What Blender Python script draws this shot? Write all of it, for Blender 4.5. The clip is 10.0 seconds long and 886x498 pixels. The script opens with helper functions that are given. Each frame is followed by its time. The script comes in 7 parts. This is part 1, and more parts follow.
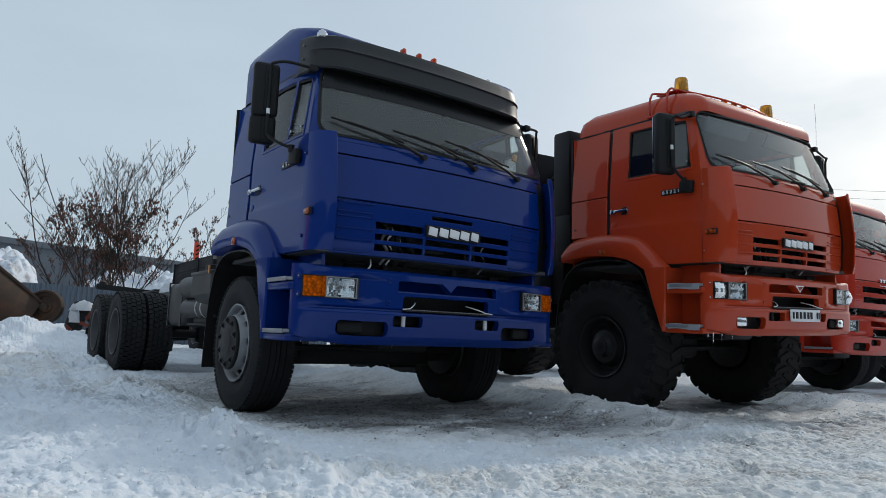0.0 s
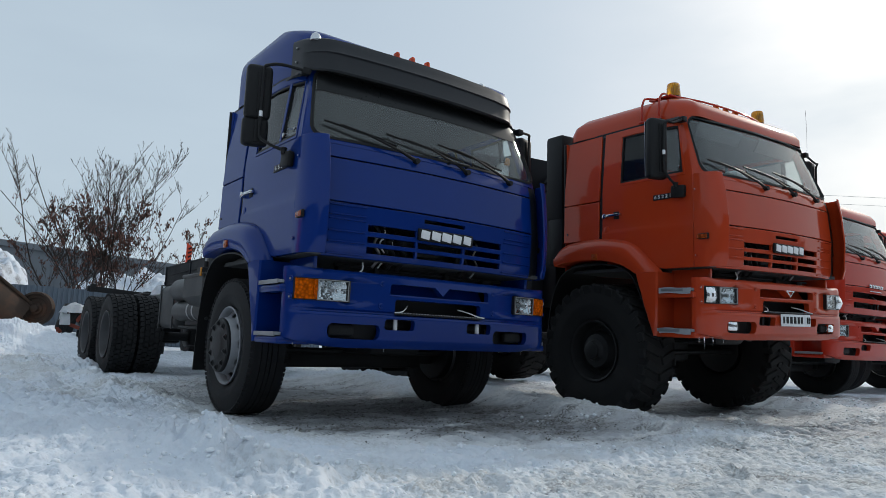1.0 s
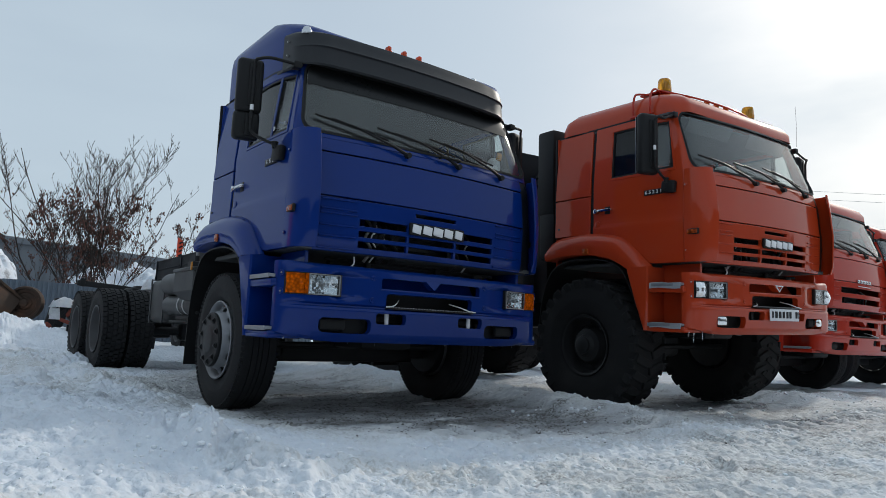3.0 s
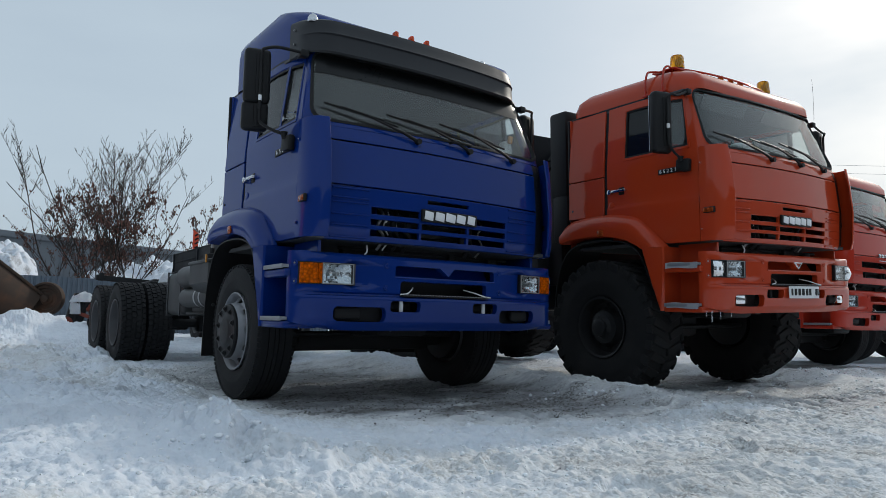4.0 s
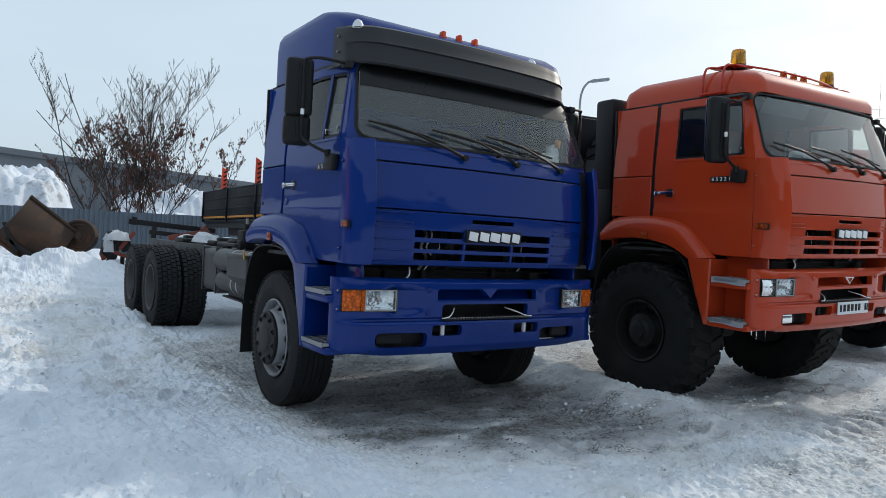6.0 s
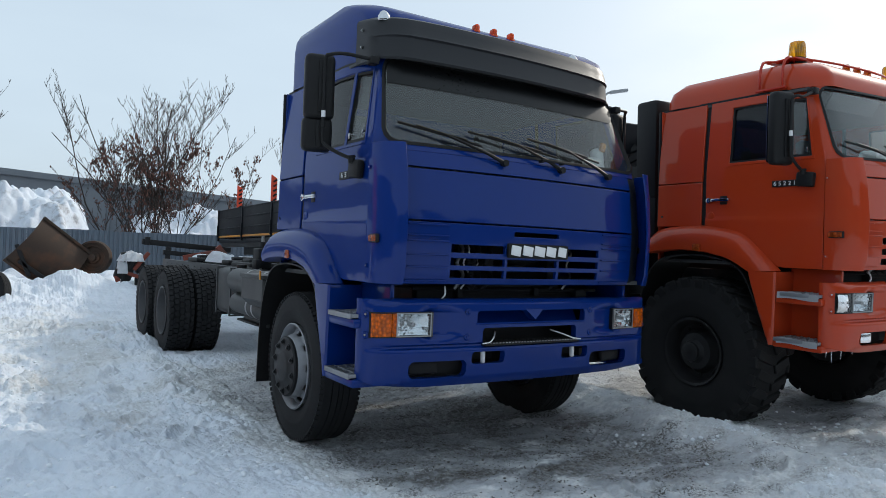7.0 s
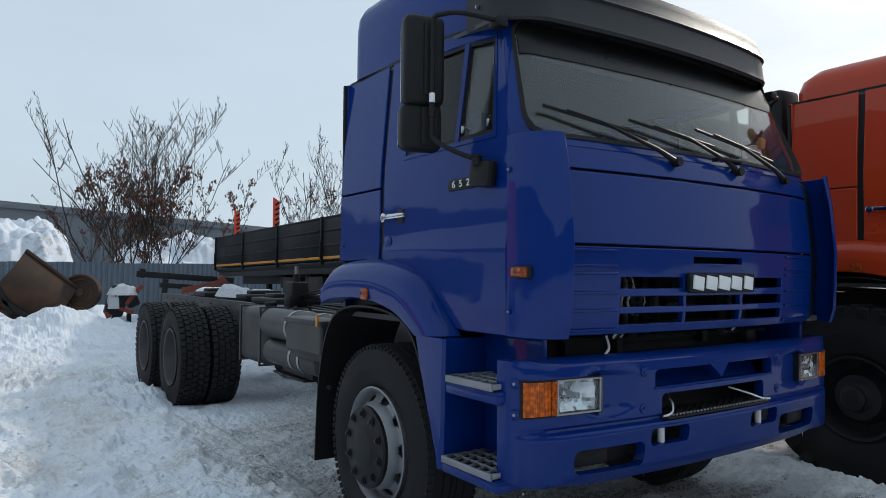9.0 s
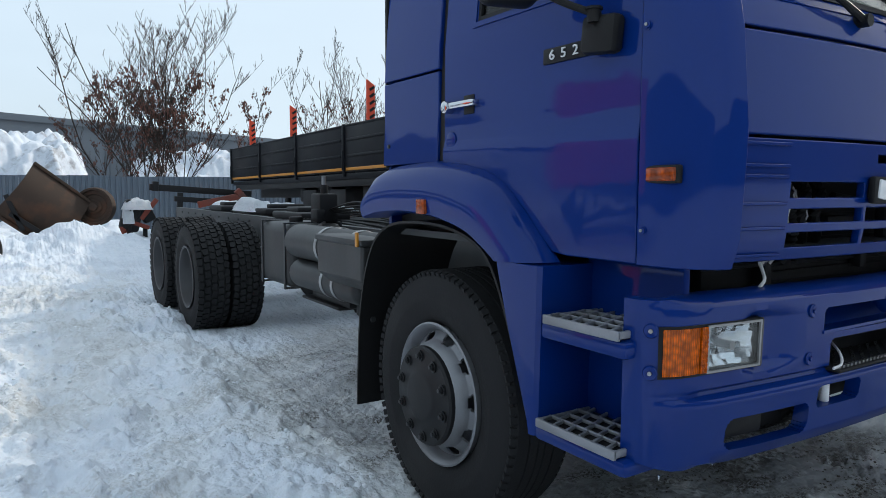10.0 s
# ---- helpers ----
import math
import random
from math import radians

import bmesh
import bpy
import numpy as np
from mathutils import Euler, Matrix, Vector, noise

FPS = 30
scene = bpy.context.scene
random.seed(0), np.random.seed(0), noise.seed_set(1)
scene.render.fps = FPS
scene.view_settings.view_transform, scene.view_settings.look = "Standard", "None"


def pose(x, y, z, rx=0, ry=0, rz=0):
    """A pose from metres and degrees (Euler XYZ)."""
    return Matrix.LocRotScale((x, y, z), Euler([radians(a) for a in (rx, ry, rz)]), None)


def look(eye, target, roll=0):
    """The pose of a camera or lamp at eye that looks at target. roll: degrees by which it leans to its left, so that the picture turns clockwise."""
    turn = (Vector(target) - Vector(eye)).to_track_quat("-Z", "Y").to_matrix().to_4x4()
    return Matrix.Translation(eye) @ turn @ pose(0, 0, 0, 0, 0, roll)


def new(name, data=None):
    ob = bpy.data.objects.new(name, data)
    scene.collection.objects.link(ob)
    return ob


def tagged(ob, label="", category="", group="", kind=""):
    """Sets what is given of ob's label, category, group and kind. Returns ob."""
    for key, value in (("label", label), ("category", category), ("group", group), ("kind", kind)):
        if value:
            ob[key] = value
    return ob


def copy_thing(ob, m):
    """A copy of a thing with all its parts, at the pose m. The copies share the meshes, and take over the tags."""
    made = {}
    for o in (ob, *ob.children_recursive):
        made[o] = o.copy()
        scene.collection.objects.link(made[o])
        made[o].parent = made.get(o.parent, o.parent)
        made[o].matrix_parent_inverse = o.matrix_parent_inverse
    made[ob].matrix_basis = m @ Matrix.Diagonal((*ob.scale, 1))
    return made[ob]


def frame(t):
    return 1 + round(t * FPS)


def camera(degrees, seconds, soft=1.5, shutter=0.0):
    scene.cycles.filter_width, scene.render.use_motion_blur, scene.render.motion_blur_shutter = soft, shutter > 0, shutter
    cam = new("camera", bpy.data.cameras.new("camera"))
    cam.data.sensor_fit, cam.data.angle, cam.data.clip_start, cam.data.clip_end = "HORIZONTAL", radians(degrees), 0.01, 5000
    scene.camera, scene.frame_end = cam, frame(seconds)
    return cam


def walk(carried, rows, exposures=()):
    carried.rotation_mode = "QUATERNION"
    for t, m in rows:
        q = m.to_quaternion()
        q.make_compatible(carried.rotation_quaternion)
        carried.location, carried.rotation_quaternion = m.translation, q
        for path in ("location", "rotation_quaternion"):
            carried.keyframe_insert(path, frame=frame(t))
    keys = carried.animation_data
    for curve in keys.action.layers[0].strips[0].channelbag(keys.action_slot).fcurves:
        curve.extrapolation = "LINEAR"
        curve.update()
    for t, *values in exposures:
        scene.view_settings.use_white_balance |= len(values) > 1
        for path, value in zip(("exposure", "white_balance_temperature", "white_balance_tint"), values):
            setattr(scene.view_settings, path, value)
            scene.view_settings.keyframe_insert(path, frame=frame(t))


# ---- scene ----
cam = camera(66.1, 10.0, soft=0.5)
PATH = [
    (0, (-3.089, -4.104, 0.659), (-1.925, -2.497, 0.908), 2.1),
    (0.5, (-3.085, -4.106, 0.659), (-1.908, -2.51, 0.917), 2.3),
    (1, (-3.084, -4.111, 0.658), (-1.906, -2.517, 0.918), 2.3),
    (1.5, (-3.089, -4.117, 0.658), (-1.905, -2.527, 0.924), 2.5),
    (2, (-3.087, -4.12, 0.658), (-1.898, -2.535, 0.926), 2.5),
    (3.5, (-3.076, -4.119, 0.651), (-1.877, -2.536, 0.888), 2.2),
    (4, (-3.058, -4.106, 0.663), (-1.89, -2.495, 0.865), 0.9),
    (4.5, (-3.061, -4.05, 0.952), (-1.859, -2.452, 0.943), 1.2),
    (5, (-3.135, -4.061, 1.308), (-1.952, -2.448, 1.3), 1.6),
    (5.5, (-3.214, -4.047, 1.397), (-2.059, -2.415, 1.351), 2.8),
    (7, (-2.977, -3.405, 1.378), (-1.89, -1.726, 1.395), 2.0),
    (7.5, (-3.027, -3.054, 1.406), (-1.886, -1.412, 1.425), 2.4),
    (8, (-2.92, -2.684, 1.382), (-1.712, -1.09, 1.346), -2.7),
    (8.5, (-2.886, -2.272, 1.417), (-1.792, -0.603, 1.547), 1.9),
    (9, (-2.95, -1.93, 1.446), (-1.83, -0.275, 1.524), 0.4),
    (9.5, (-2.782, -1.536, 1.418), (-1.628, 0.095, 1.32), -2.8),
    (10, (-2.717, -1.12, 1.418), (-1.639, 0.555, 1.243), 0.2),
]
walk(cam, [(t, look(eye, target, roll)) for t, eye, target, roll in PATH],
     exposures=[(0, -0.13), (3.5, -0.13), (4.0, -0.18), (4.5, -0.06), (5.5, 0.12), (7.0, 0.20), (8.5, 0.12), (9.0, 0.06), (9.5, 0.30), (10.0, 0.36)])

# ---- world, sun and exposure ----
scene.view_settings.exposure = 0.0
SUN_ELEV, SUN_AZ = 31.0, 9.0          # degrees; azimuth from +x towards +y
world = bpy.data.worlds.new("sky")
scene.world = world
world.use_nodes = True
wn, wl = world.node_tree.nodes, world.node_tree.links
bg = wn["Background"]
sky = wn.new("ShaderNodeTexSky")
sky.sky_type = "NISHITA"
sky.sun_disc = False
sky.sun_elevation = radians(SUN_ELEV)
sky.sun_rotation = radians(90 - SUN_AZ)
sky.air_density, sky.dust_density, sky.ozone_density = 1.0, 4.0, 1.5
# thin high cloud: soft pale patches over the blue
wtc = wn.new("ShaderNodeTexCoord")
wmap = wn.new("ShaderNodeMapping")
wmap.inputs["Scale"].default_value = (1.0, 1.0, 3.2)
wnoise = wn.new("ShaderNodeTexNoise")
wnoise.inputs["Scale"].default_value = 2.2
wnoise.inputs["Detail"].default_value = 5.0
wramp = wn.new("ShaderNodeMapRange")
wramp.inputs["From Min"].default_value, wramp.inputs["From Max"].default_value = 0.3, 0.75
wramp.inputs["To Min"].default_value, wramp.inputs["To Max"].default_value = 0.74, 0.94
wmix = wn.new("ShaderNodeMixRGB")
wmix.inputs["Color2"].default_value = (4.55, 5.5, 6.3, 1)
wl.new(wtc.outputs["Generated"], wmap.inputs["Vector"])
wl.new(wmap.outputs["Vector"], wnoise.inputs["Vector"])
wl.new(wnoise.outputs["Fac"], wramp.inputs["Value"])
wl.new(wramp.outputs["Result"], wmix.inputs["Fac"])
wl.new(sky.outputs["Color"], wmix.inputs["Color1"])
wl.new(wmix.outputs["Color"], bg.inputs["Color"])
bg.inputs["Strength"].default_value = 0.129

sun = new("sun", bpy.data.lights.new("sun", "SUN"))
sun.data.energy, sun.data.angle, sun.data.color = 1.5, radians(2.0), (1.0, 0.95, 0.86)
sd = Vector((math.cos(radians(SUN_ELEV)) * math.cos(radians(SUN_AZ)), math.cos(radians(SUN_ELEV)) * math.sin(radians(SUN_AZ)), math.sin(radians(SUN_ELEV))))
sun.matrix_world = look(sd * 60, (0, 0, 0))


# ---- materials ----
def nodes_of(name):
    m = bpy.data.materials.new(name)
    m.use_nodes = True
    nt = m.node_tree
    return m, nt.nodes, nt.links, nt.nodes["Principled BSDF"]


def surface(name, base, rough=0.5, metal=0.0, vary=0.15, scale=3.0, fine=60.0, bump=0.1, coat=0.0, dirt=None, dirt_amount=0.0, rough_vary=0.1, spec=0.5, dirt_scale=2.5, wave=0.0):
    """A surface with two scales of variation, a little relief and, if asked, dirt of its own shape."""
    m, n, l, p = nodes_of(name)
    tc = n.new("ShaderNodeTexCoord")
    big, small = n.new("ShaderNodeTexNoise"), n.new("ShaderNodeTexNoise")
    big.inputs["Scale"].default_value, big.inputs["Detail"].default_value = scale, 4
    small.inputs["Scale"].default_value, small.inputs["Detail"].default_value = fine, 3
    for t in (big, small):
        l.new(tc.outputs["Object"], t.inputs["Vector"])
    add = n.new("ShaderNodeMath"); add.operation = "ADD"
    half = n.new("ShaderNodeMath"); half.operation = "MULTIPLY"; half.inputs[1].default_value = 0.5
    l.new(big.outputs["Fac"], add.inputs[0]); l.new(small.outputs["Fac"], add.inputs[1]); l.new(add.outputs[0], half.inputs[0])
    mix = n.new("ShaderNodeMixRGB")
    mix.inputs["Color1"].default_value = (*[c * (1 - vary) for c in base], 1)
    mix.inputs["Color2"].default_value = (*[min(1, c * (1 + vary)) for c in base], 1)
    l.new(half.outputs[0], mix.inputs["Fac"])
    colour = mix.outputs["Color"]
    if dirt:
        dn = n.new("ShaderNodeTexNoise"); dn.inputs["Scale"].default_value, dn.inputs["Detail"].default_value = dirt_scale, 6
        l.new(tc.outputs["Object"], dn.inputs["Vector"])
        dr = n.new("ShaderNodeMapRange")
        dr.inputs["From Min"].default_value, dr.inputs["From Max"].default_value = 0.5, 0.72
        dr.inputs["To Max"].default_value = dirt_amount
        l.new(dn.outputs["Fac"], dr.inputs["Value"])
        dm = n.new("ShaderNodeMixRGB"); dm.inputs["Color2"].default_value = (*dirt, 1)
        l.new(dr.outputs["Result"], dm.inputs["Fac"]); l.new(colour, dm.inputs["Color1"])
        colour = dm.outputs["Color"]
    l.new(colour, p.inputs["Base Color"])
    rr = n.new("ShaderNodeMapRange")
    rr.inputs["To Min"].default_value, rr.inputs["To Max"].default_value = max(0.02, rough - rough_vary), min(1, rough + rough_vary)
    l.new(half.outputs[0], rr.inputs["Value"]); l.new(rr.outputs["Result"], p.inputs["Roughness"])
    p.inputs["Metallic"].default_value = metal
    p.inputs["Specular IOR Level"].default_value = spec
    p.inputs["Coat Weight"].default_value = coat
    p.inputs["Coat Roughness"].default_value = 0.05
    if bump:
        b = n.new("ShaderNodeBump"); b.inputs["Strength"].default_value, b.inputs["Distance"].default_value = bump, 0.01
        l.new(half.outputs[0], b.inputs["Height"]); l.new(b.outputs["Normal"], p.inputs["Normal"])
    if wave:                          # pressed sheet is never quite flat
        wv, wb = n.new("ShaderNodeTexNoise"), n.new("ShaderNodeBump")
        wv.inputs["Scale"].default_value, wv.inputs["Detail"].default_value = 3.2, 2
        wb.inputs["Strength"].default_value, wb.inputs["Distance"].default_value = wave, 0.05
        l.new(tc.outputs["Object"], wv.inputs["Vector"]); l.new(wv.outputs["Fac"], wb.inputs["Height"]); l.new(wb.outputs["Normal"], p.inputs["Coat Normal"])
    return m


def glass(name, tint, gloss_rough=0.02, dust=0.02, gloss=0.043):
    m, n, l, p = nodes_of(name)
    n.remove(p)
    tr, gl, mx, fr = n.new("ShaderNodeBsdfTransparent"), n.new("ShaderNodeBsdfGlossy"), n.new("ShaderNodeMixShader"), n.new("ShaderNodeLayerWeight")
    tr.inputs["Color"].default_value = (*tint, 1)
    gl.inputs["Roughness"].default_value = gloss_rough
    fr.inputs["Blend"].default_value = 0.5
    pw, sc = n.new("ShaderNodeMath"), n.new("ShaderNodeMapRange")
    pw.operation = "POWER"
    pw.inputs[1].default_value = 5.0
    sc.inputs["To Min"].default_value = gloss
    l.new(fr.outputs["Facing"], pw.inputs[0]); l.new(pw.outputs[0], sc.inputs["Value"])
    df, md = n.new("ShaderNodeBsdfDiffuse"), n.new("ShaderNodeMixShader")
    df.inputs["Color"].default_value = (0.62, 0.65, 0.66, 1)
    tc, dn, dr = n.new("ShaderNodeTexCoord"), n.new("ShaderNodeTexNoise"), n.new("ShaderNodeMapRange")
    dn.inputs["Scale"].default_value, dn.inputs["Detail"].default_value = 4.0, 5
    dr.inputs["To Min"].default_value, dr.inputs["To Max"].default_value = dust * 0.6, dust * 1.4
    l.new(tc.outputs["Object"], dn.inputs["Vector"]); l.new(dn.outputs["Fac"], dr.inputs["Value"]); l.new(dr.outputs["Result"], md.inputs["Fac"])
    l.new(tr.outputs[0], md.inputs[1]); l.new(df.outputs[0], md.inputs[2])
    l.new(sc.outputs["Result"], mx.inputs["Fac"]); l.new(md.outputs[0], mx.inputs[1]); l.new(gl.outputs[0], mx.inputs[2])
    l.new(mx.outputs[0], n["Material Output"].inputs["Surface"])
    return m


def ribbed_lens(name, colour, scale, trans=0.6, facets=0.0):
    m, n, l, p = nodes_of(name)
    tc, w, b = n.new("ShaderNodeTexCoord"), n.new("ShaderNodeTexWave"), n.new("ShaderNodeBump")
    w.inputs["Scale"].default_value = scale
    w.bands_direction = "X"
    l.new(tc.outputs["Object"], w.inputs["Vector"]); l.new(w.outputs["Fac"], b.inputs["Height"])
    b.inputs["Strength"].default_value, b.inputs["Distance"].default_value = 0.5, 0.004
    l.new(b.outputs["Normal"], p.inputs["Normal"])
    cr = n.new("ShaderNodeMixRGB")
    cr.inputs["Color1"].default_value = (*[c * 0.62 for c in colour], 1)
    cr.inputs["Color2"].default_value = (*colour, 1)
    l.new(w.outputs["Fac"], cr.inputs["Fac"]); l.new(cr.outputs["Color"], p.inputs["Base Color"])
    w.inputs["Distortion"].default_value = 0.6
    vo, vb, vm = n.new("ShaderNodeTexVoronoi"), n.new("ShaderNodeMapRange"), n.new("ShaderNodeMixRGB")
    vo.inputs["Scale"].default_value = scale * 1.1
    vb.inputs["From Max"].default_value, vb.inputs["To Min"].default_value, vb.inputs["To Max"].default_value = 0.75, 1.15, 1.0 - facets
    vm.blend_type, vm.inputs["Fac"].default_value = "MULTIPLY", 1.0
    l.new(tc.outputs["Object"], vo.inputs["Vector"]); l.new(vo.outputs["Distance"], vb.inputs["Value"])
    l.new(cr.outputs["Color"], vm.inputs["Color1"]); l.new(vb.outputs["Result"], vm.inputs["Color2"]); l.new(vm.outputs["Color"], p.inputs["Base Color"])
    p.inputs["Roughness"].default_value = 0.12
    p.inputs["Transmission Weight"].default_value = trans
    p.inputs["Specular IOR Level"].default_value = 0.25
    p.inputs["Coat Weight"].default_value = 0.1
    return m


M = {}
M["blue"] = surface("blue_paint", (0.0004, 0.0230, 0.166), 0.5, 0.0, 0.05, 2.0, 300, 0.010, coat=0.5, wave=0.07, dirt=(0.006, 0.034, 0.16), dirt_amount=0.15, rough_vary=0.06, spec=0.06)
M["orange"] = surface("orange_paint", (0.44, 0.043, 0.010), 0.5, 0.0, 0.05, 2.0, 300, 0.010, coat=0.65, wave=0.07, dirt=(0.36, 0.07, 0.03), dirt_amount=0.25, rough_vary=0.08, spec=0.06)
M["red"] = surface("red_orange_paint", (0.45, 0.032, 0.014), 0.5, 0.0, 0.05, 2.0, 300, 0.010, coat=0.6, wave=0.06, dirt=(0.3, 0.05, 0.03), dirt_amount=0.2, spec=0.06)
M["black_plastic"] = surface("black_plastic", (0.012, 0.012, 0.0125), 0.5, 0, 0.25, 5, 220, 0.12, spec=0.22)
M["visor"] = surface("dark_grey_visor_plastic", (0.014, 0.015, 0.018), 0.45, 0, 0.15, 4, 260, 0.05, coat=0.0, spec=0.38)
M["rubber"] = surface("tyre_rubber", (0.016, 0.016, 0.017), 0.78, 0, 0.3, 9, 90, 0.35, dirt=(0.05, 0.049, 0.048), dirt_amount=0.35, spec=0.25)
M["rubber_dark"] = surface("dark_tyre_rubber", (0.014, 0.014, 0.0145), 0.8, 0, 0.3, 9, 90, 0.25, dirt=(0.045, 0.042, 0.04), dirt_amount=0.25, spec=0.2)
M["silver_rim"] = surface("silver_painted_rim", (0.24, 0.245, 0.26), 0.42, 0.35, 0.12, 8, 120, 0.06, dirt=(0.10, 0.09, 0.085), dirt_amount=0.5)
M["grey_rim"] = surface("grey_painted_rim", (0.085, 0.085, 0.09), 0.55, 0.1, 0.2, 8, 120, 0.08, dirt=(0.06, 0.055, 0.05), dirt_amount=0.5)
M["hub_black"] = surface("black_hub_paint", (0.015, 0.015, 0.016), 0.5, 0.1, 0.3, 12, 120, 0.08, dirt=(0.04, 0.038, 0.037), dirt_amount=0.3, spec=0.3)
M["steel"] = surface("bare_steel", (0.34, 0.34, 0.34), 0.35, 0.9, 0.2, 10, 120, 0.08)
M["chrome"] = surface("chrome", (0.62, 0.63, 0.65), 0.10, 1.0, 0.06, 8, 90, 0.02)
M["aluminium"] = surface("worn_aluminium_tread", (0.30, 0.31, 0.33), 0.5, 0.6, 0.2, 20, 150, 0.1, dirt=(0.12, 0.11, 0.1), dirt_amount=0.5)
M["chassis"] = surface("black_chassis_paint", (0.012, 0.012, 0.013), 0.55, 0.0, 0.3, 5, 60, 0.12, dirt=(0.035, 0.033, 0.032), dirt_amount=0.35, spec=0.3)
M["frame_grey"] = surface("grey_frame_paint", (0.029, 0.031, 0.033), 0.5, 0.0, 0.2, 5, 60, 0.1, dirt=(0.085, 0.08, 0.075), dirt_amount=0.4)
M["tank_grey"] = surface("grey_tank_paint", (0.020, 0.021, 0.022), 0.5, 0.0, 0.15, 4, 60, 0.06, dirt=(0.085, 0.085, 0.08), dirt_amount=0.35)
M["interior"] = surface("dark_cab_lining", (0.075, 0.078, 0.08), 0.85, 0, 0.15, 5, 80, 0.1)
M["dash"] = surface("grey_dashboard_plastic", (0.09, 0.092, 0.095), 0.6, 0, 0.2, 6, 120, 0.1)
M["seat"] = surface("grey_seat_cloth", (0.07, 0.072, 0.078), 0.95, 0, 0.3, 12, 200, 0.2)
M["glass"] = glass("windscreen_glass", (0.86, 0.89, 0.88), dust=0.020, gloss=0.060)
M["side_glass"] = glass("side_glass", (0.30, 0.315, 0.315), dust=0.006, gloss=0.035)
M["lens_clear"] = glass("headlamp_lens", (0.9, 0.92, 0.93))
M["reflector"] = surface("headlamp_reflector", (0.84, 0.85, 0.85), 0.15, 1.0, 0.05, 45, 120, 0.05, rough_vary=0.03)
M["amber"] = ribbed_lens("amber_lens", (1.0, 0.17, 0.0), 42, 0.0, 0.6)
M["lamp_smoke"] = surface("smoky_lamp_plastic", (0.06, 0.062, 0.066), 0.15, 0.0, 0.1, 8, 90, 0.02)
M["beacon"] = ribbed_lens("amber_beacon_dome", (1.0, 0.45, 0.01), 30, 0.6)
M["red_lens"] = ribbed_lens("orange_red_lens", (0.85, 0.075, 0.012), 40, 0.0)
M["marker_lens"] = ribbed_lens("dull_orange_marker_lens", (0.50, 0.085, 0.014), 55, 0.0, 0.5)
M["white_mark"] = surface("white_letter_paint", (0.78, 0.78, 0.78), 0.4, 0, 0.04, 8, 90, 0.03)
M["plate_white"] = surface("white_plate", (0.72, 0.73, 0.74), 0.35, 0, 0.08, 8, 90, 0.03, dirt=(0.3, 0.28, 0.25), dirt_amount=0.4)
M["board"] = surface("dark_grey_sideboard_paint", (0.008, 0.009, 0.012), 0.45, 0.0, 0.2, 3, 60, 0.08, dirt=(0.02, 0.02, 0.02), dirt_amount=0.3, spec=0.12)
M["yellow"] = surface("yellow_reflective_tape", (0.55, 0.22, 0.015), 0.4, 0, 0.1, 9, 80, 0.05)
M["stake_red"] = surface("red_stake_paint", (0.72, 0.07, 0.025), 0.5, 0, 0.12, 6, 80, 0.08)
M["fence"] = surface("blue_grey_fence_sheet", (0.105, 0.135, 0.17), 0.5, 0.15, 0.12, 1.2, 30, 0.05, dirt=(0.16, 0.17, 0.18), dirt_amount=0.25)
M["grey_wall"] = surface("grey_sheet_wall", (0.135, 0.15, 0.168), 0.6, 0.0, 0.12, 0.4, 12, 0.08)
M["rust"] = surface("rusted_steel", (0.052, 0.033, 0.023), 0.85, 0.1, 0.4, 5, 60, 0.35, dirt=(0.15, 0.06, 0.028), dirt_amount=0.6)
M["old_paint"] = surface("faded_red_machine_paint", (0.20, 0.040, 0.022), 0.7, 0, 0.3, 7, 70, 0.2, dirt=(0.06, 0.05, 0.045), dirt_amount=0.7)
M["machine_dark"] = surface("oily_dark_iron", (0.013, 0.013, 0.014), 0.6, 0.2, 0.4, 8, 80, 0.2, spec=0.35)
M["bark"] = surface("grey_brown_bark", (0.036, 0.027, 0.023), 0.9, 0, 0.35, 8, 60, 0.3)
M["far_wall"] = surface("dark_unseen_wall", (0.07, 0.072, 0.078), 0.9, 0, 0.3, 0.5, 8, 0.2)
M["leaf"] = surface("dry_brown_leaf", (0.12, 0.052, 0.038), 0.8, 0, 0.45, 3, 30, 0.1)
M["lamp_metal"] = surface("galvanised_lamp_metal", (0.30, 0.31, 0.32), 0.5, 0.6, 0.15, 5, 50, 0.05)
M["ice"] = surface("icicle_ice", (0.8, 0.85, 0.9), 0.1, 0, 0.05, 20, 80, 0.1)
M["ice"].node_tree.nodes["Principled BSDF"].inputs["Transmission Weight"].default_value = 0.8
# near-black that stands in for the visor mirrored in the glass
M["reflection_film"] = surface("dark_visor_reflection", (0.006, 0.0065, 0.007), 0.3, 0, 0.2, 3, 60, 0.02, spec=0.3)
M["film"] = surface("torn_white_plastic_film", (0.36, 0.37, 0.39), 0.35, 0, 0.2, 12, 80, 0.3)
M["grit"] = surface("dark_grit", (0.11, 0.10, 0.09), 0.8, 0, 0.4, 20, 120, 0.2)
M["paper"] = surface("white_paper", (0.75, 0.75, 0.74), 0.8, 0, 0.05, 8, 90, 0.03)


